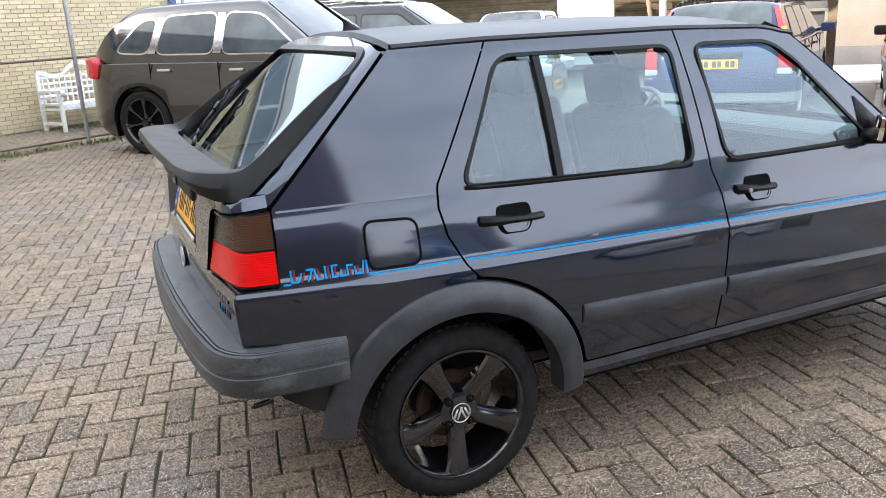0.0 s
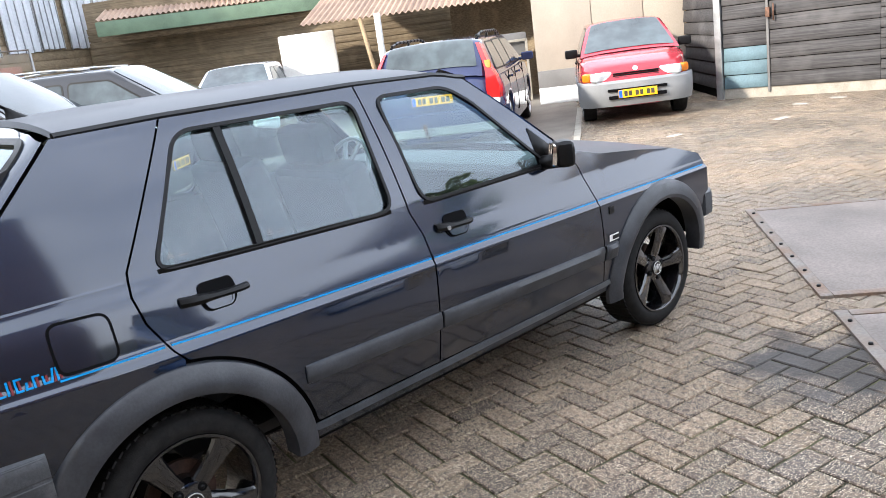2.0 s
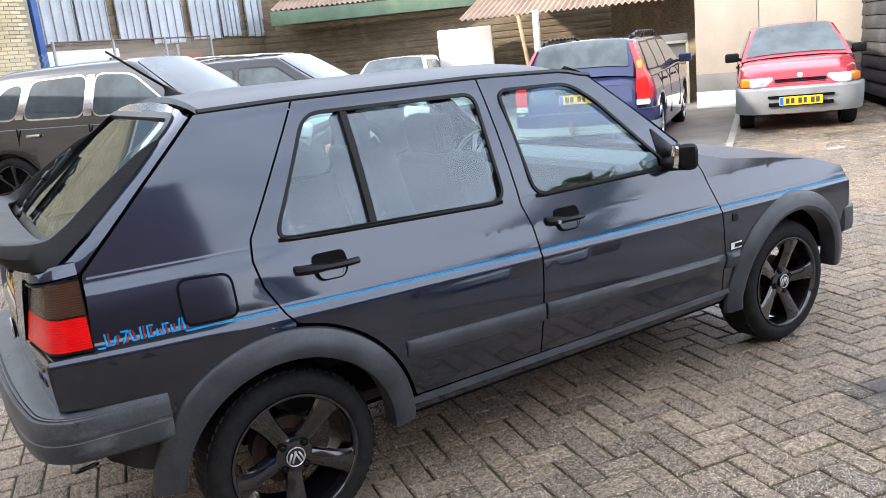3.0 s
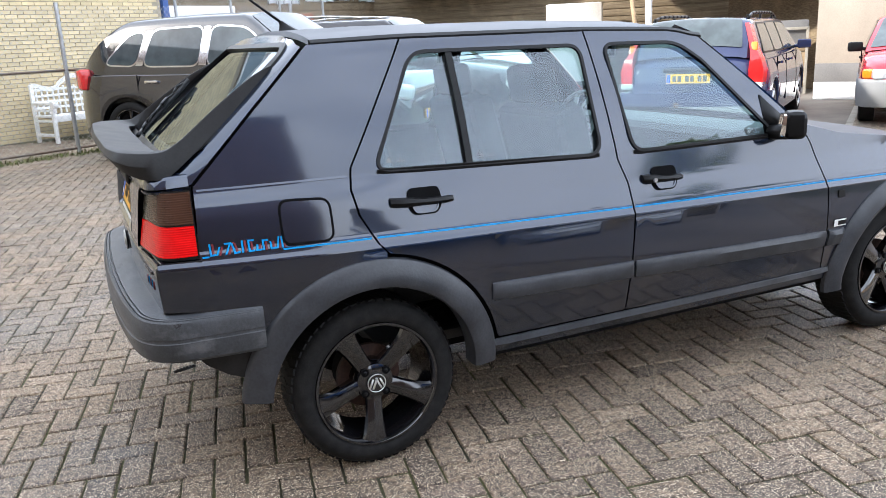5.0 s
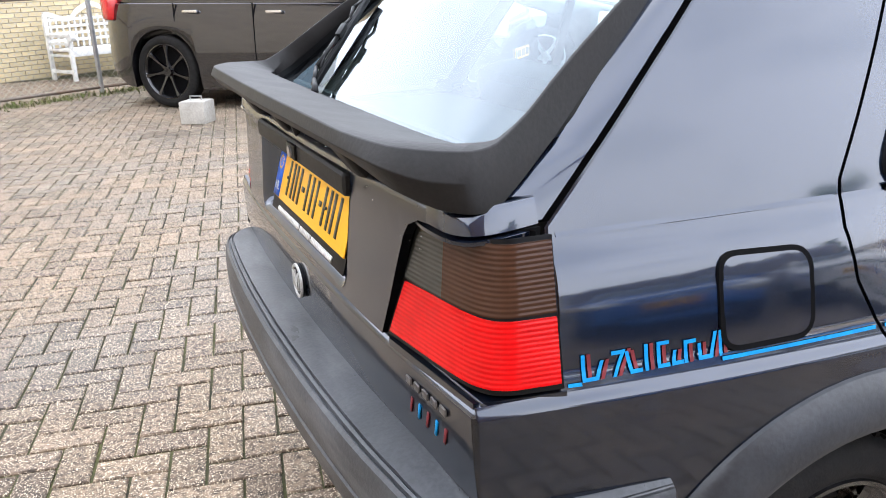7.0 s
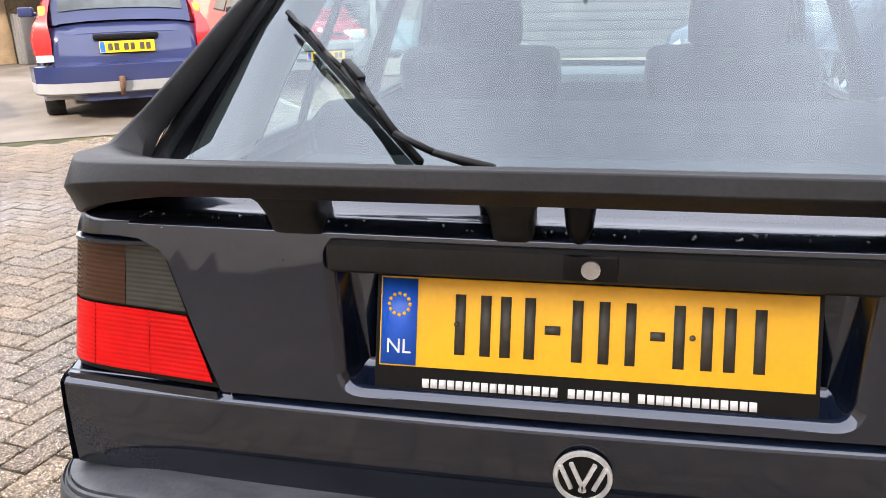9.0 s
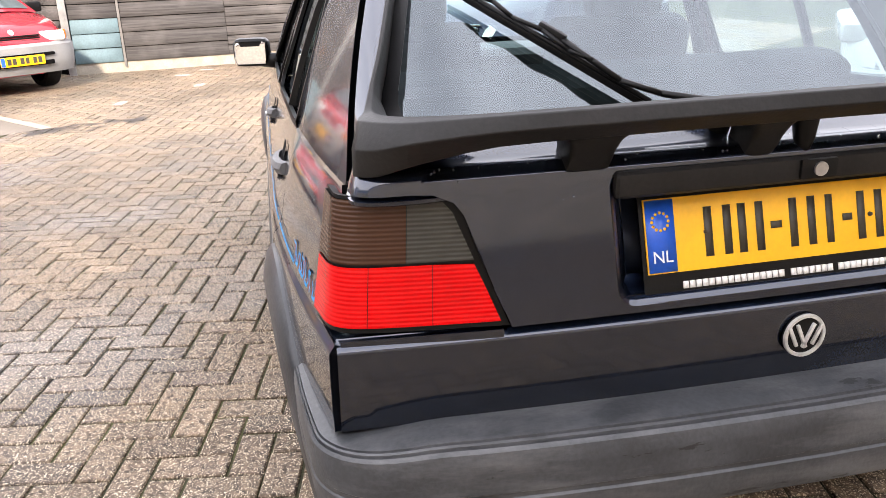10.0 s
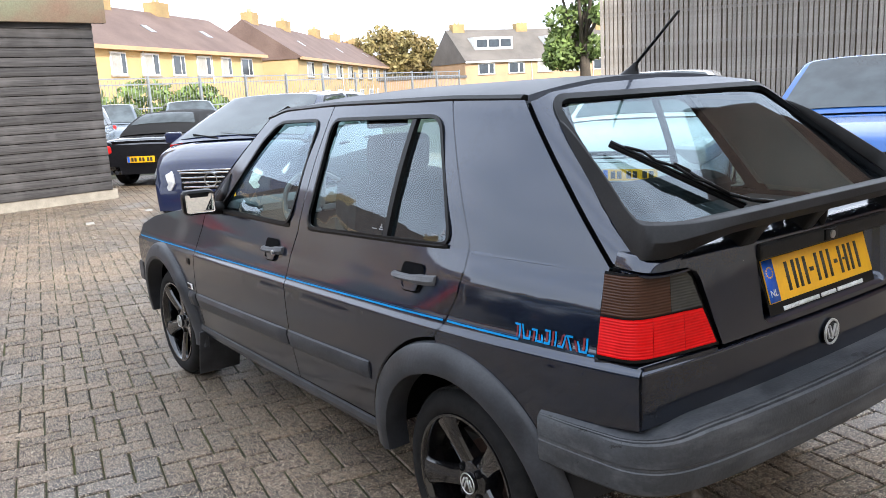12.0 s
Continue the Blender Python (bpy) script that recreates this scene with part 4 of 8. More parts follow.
def bumper_bm(path, prof, flip=1):
    secs = []
    for i, (x, y, o) in enumerate(path):
        a, c = path[max(0, i - 1)], path[min(len(path) - 1, i + 1)]
        t = Vector((c[0] - a[0], c[1] - a[1], 0)).normalized()
        n = Vector((t.y, -t.x, 0)) * flip
        secs.append([(x + n.x * o * k, y + n.y * o * k, z + (1 if z > 0.6 else 0) * (0.0 if abs(y) < 0.6 else -0.02 * (abs(y) - 0.6) / 0.17)) for k, z in prof])
    return loft_bm(secs)


BP = plan_path()
prof = [(-0.25, 0.655), (0.30, 0.654), (0.66, 0.648), (0.68, 0.642), (0.71, 0.642), (0.73, 0.647), (0.78, 0.645), (0.80, 0.638), (0.84, 0.638), (0.86, 0.643), (0.93, 0.638), (0.985, 0.624), (1.0, 0.610), (1.0, 0.572), (0.96, 0.569), (0.96, 0.561), (1.0, 0.558), (0.985, 0.526), (0.90, 0.505), (0.70, 0.496), (-0.25, 0.498)]
b = bumper_bm(BP, prof, 1)
part("rear_bumper", b, BUMPER, HATCH, "weathered grey plastic rear bumper", auto=20)
b = bumper_bm([(x + 0.06, y * 0.955, 0.05) for x, y, o in BP if abs(y) < 0.68], [(-0.3, 0.51), (0.6, 0.51), (0.4, 0.47), (0.1, 0.455), (-0.6, 0.45)], 1)
part("rear_skirt", b, GAP, HATCH, "dark plastic lower skirt")
for s_ in (-1, 1):
    b = loft_bm([[(x, s_ * (y + o), z0), (x, s_ * (y + o), 0.52), (x, s_ * (y + o - 0.02), 0.52), (x, s_ * (y + o - 0.02), z0)] for x, y, z0, o in ((-0.345, 0.755, 0.372, 0.0), (-0.40, 0.752, 0.392, 0.0), (-0.47, 0.742, 0.418, 0.0), (-0.53, 0.730, 0.455, -0.01), (-0.56, 0.715, 0.49, -0.02))])
    part("arch_liner", b, SPOILER, HATCH, "matt black plastic liner behind the wheel")
fb = [(2.885, 0.768, 0.030), (2.93, 0.755, 0.05), (2.965, 0.72, 0.08), (2.985, 0.6, 0.10), (2.995, 0.3, 0.11), (2.997, 0, 0.11)]
fb = fb + [(x, -y, o) for x, y, o in fb[-2::-1]]
part("front_bumper", bumper_bm(fb, [(-0.6, 0.575), (0.5, 0.575), (0.9, 0.565), (1.0, 0.55), (1.0, 0.475), (0.9, 0.455), (0.3, 0.44), (-0.6, 0.44)], -1), BUMPER, HATCH, "weathered grey plastic front bumper", auto=40)
panel("front_grille", [(-0.70, 0.60), (0.70, 0.60), (0.70, 0.76), (-0.70, 0.76)], [], lambda y, z: (2.925 - 0.04 * (abs(y) / 0.7) ** 3, y, z), BLACK_TRIM, HATCH, "black front grille", depth=0.02, step=0.1)

# wing spoiler
def wing_sections():
    n = Vector((-0.613, 0, 0.790))
    secs = []
    # upright fins along the window's sides, leaning outwards, with a strip of paint beside them
    for z, wide, h in ((1.338, 0.006, -0.006), (1.325, 0.010, 0.002), (1.290, 0.016, 0.014), (1.250, 0.020, 0.021), (1.200, 0.022, 0.026), (1.155, 0.025, 0.029), (1.118, 0.031, 0.031)):
        yi = 0.497 + (1.390 - z) * 0.375 + 0.016
        base = Vector((1.288 * z - 1.926, 0, z))
        a, f = base + Vector((0, yi + wide * 0.4, 0)) - n * 0.012, base + Vector((0, yi + wide, 0)) - n * 0.026
        ridge = base + Vector((0, yi + wide * 0.85, 0)) + n * h
        secs.append([a, a.lerp(ridge, 0.60) + Vector((0, -0.003, 0)), ridge, ridge + Vector((0, 0.006, -0.001)), f.lerp(ridge, 0.45) + Vector((0, 0.002, 0)), f])
    # the corner, then the bar across below the window
    for row in (((-0.532, 0.622, 1.068), (-0.538, 0.624, 1.092), (-0.552, 0.652, 1.116), (-0.558, 0.664, 1.112), (-0.563, 0.676, 1.074), (-0.562, 0.680, 1.034)),
                ((-0.545, 0.608, 1.054), (-0.545, 0.606, 1.090), (-0.588, 0.652, 1.114), (-0.600, 0.678, 1.109), (-0.613, 0.690, 1.072), (-0.606, 0.690, 1.031)),
                ((-0.556, 0.590, 1.056), (-0.552, 0.580, 1.090), (-0.630, 0.640, 1.116), (-0.646, 0.656, 1.111), (-0.660, 0.666, 1.076), (-0.642, 0.660, 1.036)),
                ((-0.574, 0.555, 1.066), (-0.568, 0.540, 1.094), (-0.668, 0.606, 1.119), (-0.688, 0.614, 1.115), (-0.702, 0.620, 1.090), (-0.684, 0.612, 1.058)),
                ((-0.590, 0.470, 1.076), (-0.578, 0.470, 1.096), (-0.700, 0.510, 1.122), (-0.714, 0.512, 1.120), (-0.722, 0.512, 1.100), (-0.700, 0.505, 1.077)),
                ((-0.596, 0.300, 1.078), (-0.584, 0.300, 1.097), (-0.706, 0.310, 1.124), (-0.720, 0.310, 1.122), (-0.728, 0.310, 1.102), (-0.706, 0.310, 1.080)),
                ((-0.598, 0.150, 1.079), (-0.586, 0.150, 1.097), (-0.710, 0.155, 1.125), (-0.724, 0.155, 1.123), (-0.732, 0.155, 1.103), (-0.710, 0.155, 1.081)),
                ((-0.599, 0.0, 1.079), (-0.587, 0.0, 1.097), (-0.712, 0.0, 1.126), (-0.726, 0.0, 1.124), (-0.734, 0.0, 1.104), (-0.712, 0.0, 1.082))):
        secs.append([Vector(p) for p in row])
    fine = []
    for i in range(len(secs) - 1):
        p0, p1, p2, p3 = secs[max(0, i - 1)], secs[i], secs[i + 1], secs[min(len(secs) - 1, i + 2)]
        for k in range(3):
            t = k / 3
            fine.append([b + (c - b) * t + ((a - 2 * b + c) * (t * t * t / 2 - t * t + t / 2) * -1 + (b - 2 * c + d) * (t * t - t * t * t) / 2 * -1) * 0.7 for a, b, c, d in zip(p0, p1, p2, p3)])
    secs = fine + [secs[-1]]
    mir = [[Vector((p.x, -p.y, p.z)) for p in s] for s in secs[-2::-1]]
    return secs + mir


b = loft_bm(wing_sections())
wing = part("wing_spoiler", b, SPOILER, gate, "matt black wing spoiler round the rear window", auto=60)
sm = wing.modifiers.new("soften", "BEVEL")
sm.width, sm.segments, sm.limit_method, sm.angle_limit = 0.007, 3, "ANGLE", radians(32)
for y_, w_ in ((-0.36, 0.066), (0.092, 0.050), (0.36, 0.066)):
    secs = []
    for z_, k_, xf, xb in ((1.092, 1.9, -0.700, -0.615), (1.080, 1.45, -0.694, -0.612), (1.068, 1.14, -0.684, -0.606), (1.052, 1.02, -0.672, -0.598), (1.034, 1.0, -0.660, -0.590), (1.022, 1.0, -0.650, -0.585)):
        secs.append([(x_, y_ + v_, z_) for x_, v_ in rounded([(xf, -w_ * k_ / 2), (xf, w_ * k_ / 2), (xb, w_ * k_ / 2), (xb, -w_ * k_ / 2)], 0.014, 3)])
    part("spoiler_foot", loft_bm(secs), SPOILER, wing)
part("washer_jet", lathe_bm([(0.0, -0.03), (0.010, -0.03), (0.016, -0.012), (0.020, 0.02), (0.0, 0.02)], 16, pose(-0.640, 0.015, 1.052, 90, 0, 0)), BLACK_TRIM, wing, "small round washer jet")
# rain drops left on the shoulder and the lid below it
DROP = glass_mat("rain_drop", (0.97, 0.98, 0.98), 2.5, 0.9)
r_d = random.Random(5)
b = bmesh.new()
for k in range(90):
    y_ = r_d.uniform(-0.60, 0.60)
    z_ = 1.030 + abs(r_d.gauss(0, 0.004)) if k < 60 else r_d.uniform(0.96, 1.02)
    if abs(y_) < 0.34 and z_ < 1.02:
        continue
    rr_ = r_d.uniform(0.0010, 0.0024)
    d_ = bmesh.new()
    bmesh.ops.create_icosphere(d_, subdivisions=1, radius=rr_)
    bmesh.ops.translate(d_, vec=Vector(hatch_map(y_, z_)) + Vector((-0.0003, 0, 0.0003)), verts=d_.verts)
    join(b, d_)
tagged(part("rain_drops", b, DROP, gate, "small rain drops on the paint"), kind="stuff")
# rear wiper
up_ = Vector((-0.613, 0, 0.79))
tip, root = Vector((-0.314, 0.479, 1.268)), Vector((-0.545, 0.222, 1.088))
wp = part("rear_wiper", rod_bm(tip + up_ * 0.008, root + up_ * 0.008, 0.0045, 6), BLACK_TRIM, gate, "black rear wiper resting diagonally on the glass")
part("wiper_blade", box_bm((root - tip).length, 0.005, 0.016, Matrix.Translation((tip + root) / 2) @ (root - tip).to_track_quat("X", "Z").to_matrix().to_4x4(), 0.0015, 1), BLACK_TRIM, wp)
for f0, f1 in ((0.10, 0.34), (0.58, 0.86), (0.30, 0.64)):
    a_, c_ = tip.lerp(root, f0) + up_ * 0.012, tip.lerp(root, f1) + up_ * 0.012
    m_ = (a_ + c_) / 2 + up_ * 0.010
    b = rod_bm(a_, m_, 0.004, 6)
    rod_bm(m_, c_, 0.004, 6, b)
    part("wiper_bridge", b, BLACK_TRIM, wp)
arm_pts = [Vector(p) for p in ((-0.438, 0.342, 1.196), (-0.527, 0.262, 1.126), (-0.550, 0.205, 1.106), (-0.572, 0.125, 1.090))]
b = rod_bm(arm_pts[0], arm_pts[1], 0.0052, 8)
rod_bm(arm_pts[1], arm_pts[2], 0.005, 8, b)
rod_bm(arm_pts[2], arm_pts[3], 0.005, 8, b, 0.008)
part("wiper_arm", b, BLACK_TRIM, wp)
part("wiper_clip", box_bm(0.05, 0.014, 0.016, Matrix.Translation(arm_pts[0]) @ (root - tip).to_track_quat("X", "Z").to_matrix().to_4x4(), 0.004, 2), BLACK_TRIM, wp)
part("wiper_pivot", cyl_bm(0.018, 0.014, 0.03, Matrix.Translation(arm_pts[3] + Vector((-0.020, 0, -0.024))) @ pose(0, 0, 0, 0, -38, 0), 14), BLACK_TRIM, wp)
# aerial
ab = loft_bm([[(0.017 + dx + r * math.cos(a) * 1.6, 0.014 + r * math.sin(a), 1.437 + h) for a in [2 * math.pi * k / 10 for k in range(10)]] for r, h, dx in ((0.030, 0, 0), (0.022, 0.012, -0.006), (0.011, 0.030, -0.020), (0.005, 0.046, -0.034))])
an = part("roof_aerial", ab, BLACK_TRIM, HATCH, "black stub aerial leaning backwards")
part("aerial_rod", rod_bm((-0.015, 0.014, 1.478), (-0.195, 0.035, 1.622), 0.0055, 8, r2=0.004), BLACK_TRIM, an)


# wheels
def wheel(cx, sgn, phase):
    w = new("wheel")
    w.parent = HATCH
    w.matrix_basis = Matrix.Translation((cx, sgn * 0.680, 0.288)) @ (pose(0, 0, 0) if sgn < 0 else pose(0, 0, 0, 0, 0, 180))
    w["label"] = "black five-spoke alloy wheel"
    prof = [(0.209, -0.085), (0.216, -0.094), (0.230, -0.100), (0.255, -0.099), (0.272, -0.088), (0.282, -0.074), (0.287, -0.05), (0.288, 0.0), (0.287, 0.05), (0.282, 0.074), (0.272, 0.088), (0.25, 0.096), (0.215, 0.09), (0.209, 0.085)]
    part("tyre", lathe_bm(prof, 64), TYRE, w, "worn black tyre", auto=50)
    # tread blocks on the shoulder
    b = bmesh.new()
    for i in range(60):
        a = 2 * math.pi * i / 60
        for yy, tilt in ((-0.045, 14), (0.0, -20), (0.045, 14)):
            box_bm(0.020, 0.050, 0.007, Matrix.Rotation(a, 4, "Y") @ pose(0, yy, 0.2855, 0, 0, tilt), 0, 1, b)
    part("tread", b, TYRE, w, smooth=False)
    part("rim_barrel", lathe_bm([(0.211, -0.086), (0.2155, -0.093), (0.2135, -0.099), (0.206, -0.0985), (0.200, -0.090), (0.197, -0.072), (0.190, -0.04), (0.180, 0.06), (0.205, 0.08)], 72), RIM_BLACK, w)
    part("brake_disc", lathe_bm([(0.02, 0.0), (0.112, 0.0), (0.112, 0.018), (0.02, 0.018)], 32), DISC, w, "rusty brake disc")
    part("brake_drum", cyl_bm(0.10, 0.10, 0.08, pose(0, 0.06, 0, 90), 28), GAP, w)
    for k in range(5):
        a = radians(phase + 72 * k)
        secs = []
        for r, hw, yo, th in ((0.030, 0.031, -0.058, 0.05), (0.06, 0.030, -0.063, 0.05), (0.09, 0.030, -0.070, 0.046), (0.12, 0.0315, -0.077, 0.040), (0.15, 0.0345, -0.083, 0.034), (0.18, 0.040, -0.088, 0.026), (0.198, 0.047, -0.090, 0.020), (0.207, 0.054, -0.091, 0.016)):
            secs.append([(r, yo + th, -hw * 0.8), (r, yo + 0.010, -hw), (r, yo + 0.001, -hw * 0.82), (r, yo - 0.005, -hw * 0.10), (r, yo - 0.005, hw * 0.10), (r, yo + 0.001, hw * 0.82), (r, yo + 0.010, hw), (r, yo + th, hw * 0.8)])
        b = loft_bm(secs)
        bmesh.ops.transform(b, matrix=Matrix.Rotation(a, 4, "Y"), verts=b.verts)
        part("spoke", b, RIM_BLACK, w, auto=28)
    part("hub", lathe_bm([(0.0, -0.072), (0.04, -0.072), (0.062, -0.066), (0.070, -0.05), (0.070, 0.0), (0.0, 0.0)], 36), RIM_BLACK, w)
    for k in range(4):
        a = radians(phase + 36 + 90 * k)
        part("bolt_hole", cyl_bm(0.0135, 0.0135, 0.012, pose(0.052 * math.cos(a), -0.067, 0.052 * math.sin(a), 90), 14), GAP, w)
        part("wheel_bolt", cyl_bm(0.0075, 0.0075, 0.014, pose(0.052 * math.cos(a), -0.067, 0.052 * math.sin(a), 90), 6), BLACK_TRIM, w)
    cap = part("centre_cap", cyl_bm(0.033, 0.031, 0.012, pose(0, -0.076, 0, 90), 30, bevel=0.002), RIM_BLACK, w, "centre cap with silver bars")
    part("cap_ring", lathe_bm([(0.0285, -0.081), (0.0315, -0.084), (0.033, -0.081)], 30), EMBLEM, w)
    for xo, an_, ln_ in ((-0.006, 24, 0.042), (0.006, -24, 0.042), (-0.019, 24, 0.034), (0.019, -24, 0.034)):
        part("cap_bar", box_bm(0.0058, 0.003, ln_, pose(xo, -0.0830, 0, 0, an_, 0)), EMBLEM, w)
    return w


wheel(0, -1, 96)
wheel(2.475, -1, 70)
wheel(0, 1, 100)
wheel(2.475, 1, 84)
# wheel wells, floor, tow loop, exhaust, mud flaps
for cx in (0, 2.475):
    for s_ in (-1, 1):
        b = lathe_bm([(0.375, -0.11), (0.385, 0.12), (0.30, 0.16), (0.05, 0.16)], 40, Matrix.Translation((cx, s_ * 0.62, 0.31)) @ pose(0, 0, 0, 0, 0, 0 if s_ < 0 else 180))
        bmesh.ops.delete(b, geom=[v for v in b.verts if v.co.z < 0.36], context="VERTS")
        part("wheel_well", b, GAP, HATCH)
part("underbody", box_bm(2.8, 1.02, 0.10, pose(1.30, 0, 0.30), 0.03), GAP, HATCH)
part("underbody", box_bm(1.50, 1.46, 0.05, pose(1.23, 0, 0.325), 0.02), GAP, HATCH)
b = lathe_bm([(0.026, -0.004), (0.034, -0.004), (0.034, 0.004), (0.026, 0.004)], 20, pose(-0.594, -0.714, 0.455, 70, 0, 20), True)
part("tow_loop", b, BLACK_TRIM, HATCH)
EXY = 0.565
EXH = mat("sooty_exhaust", (0.11, 0.095, 0.08), 0.5, 0.7, 0, 0.4, 20, 120, 0.2)
b = lathe_bm([(0.020, 0.0), (0.0245, 0.0), (0.0245, 0.14), (0.020, 0.14)], 24, pose(-0.685, EXY, 0.378, 50, 0, -90), True)
part("exhaust_tip", b, EXH, HATCH, "sooty steel exhaust tip")
part("exhaust_bore", cyl_bm(0.021, 0.021, 0.02, pose(-0.685, EXY, 0.378, 50, 0, -90) @ pose(0, 0.06, 0, 90), 20), GAP, HATCH)
for cx, s_ in ((2.07, 1),):
    b = box_bm(0.012, 0.21, 0.24, pose(cx, s_ * 0.705, 0.215, 0, -16, 0), 0.005)
    part("mud_flap", b, PLASTIC, HATCH, "dusty grey rubber mud flap")

# cabin
part("cabin_floor", box_bm(1.9, 1.30, 0.04, pose(1.0, 0, 0.36), 0.01), DASH, HATCH)
for s_ in (-1, 1):
    panel("pillar_trim", [(-0.44, 1.00), (-0.06, 1.00), (0.14, 1.30), (0.16, 1.355), (-0.10, 1.355), (-0.30, 1.14)], [], lambda x, z: (x, s_ * (half_width(x, z) - 0.045), z), TRIM_BEIGE, HATCH, "beige inner pillar trim", depth=0.006, step=0.06)
    # near-black filler added behind the tailgate seam to keep it dark
    flange = [[Vector((seam_x(z) + dx, s_ * (half_width(seam_x(z), z) - dy), z)) for dx, dy in ((-0.022, 0.024), (0.022, 0.024), (0.022, 0.030), (-0.022, 0.030))] for z in [1.0 + 0.042 * k for k in range(10)]]
    part("seam_backing", loft_bm(flange), GAP, HATCH)
part("parcel_shelf", box_bm(0.42, 1.12, 0.03, pose(-0.27, 0, 0.985), 0.01), SEAT, HATCH, "dark parcel shelf")
part("boot_trim", box_bm(0.02, 1.15, 0.14, pose(-0.50, 0, 1.00), 0.01), DASH, HATCH)
for s_ in (-1, 1):
    panel("pillar_trim", [(-0.10, 1.33), (0.19, 1.35), (-0.02, 1.02), (-0.42, 1.01)], [], lambda x, z, s=s_: (x, s * (half_width(x, z) - 0.05), z), LINER, HATCH, "pale grey rear pillar trim", depth=0, step=0.15)
part("dashboard", box_bm(0.36, 1.30, 0.24, pose(1.80, 0, 0.85), 0.07, 3), DASH, HATCH, "dark dashboard")


def car_seat(x, y, w, parent):
    st = part("seat", box_bm(0.50, w, 0.18, pose(x + 0.22, y, 0.56), 0.06, 3), SEAT, parent, "dark cloth seat")
    part("seat_back", box_bm(0.14, w, 0.62, pose(x - 0.06, y, 0.82 if w < 1 else 0.77, 0, -14, 0), 0.05, 3), SEAT, st)
    return st


for s_ in (-1, 1):
    st = car_seat(1.02, s_ * 0.36, 0.48, HATCH)
    part("headrest", box_bm(0.09, 0.26, 0.15, pose(0.86, s_ * 0.36, 1.20, 0, -10, 0), 0.04, 3), SEAT, st)
st = car_seat(0.22, 0, 1.20, HATCH)
b = bmesh.new()
lathe_bm([(0.178 + 0.012 * math.cos(a), 0.012 * math.sin(a)) for a in [2 * math.pi * k / 8 for k in range(8)]], 36, None, True, b)
for a_ in (0, 180, 250, 290):
    box_bm(0.17, 0.012, 0.03, Matrix.Rotation(radians(a_), 4, "Y") @ pose(0.09, 0, 0), 0.004, 1, b)
bmesh.ops.transform(b, matrix=pose(1.52, 0.36, 0.93, 0, 0, 90) @ pose(0, 0, 0, 28), verts=b.verts)
part("steering_wheel", b, WHEEL_GREY, HATCH, "dark three-spoke steering wheel")
part("rear_view_mirror", box_bm(0.03, 0.22, 0.06, pose(1.45, 0.02, 1.30), 0.015), BLACK_TRIM, HATCH)


# ---- ground ----
BRICK_AX = radians(-10.5)
PITCH = 0.1055


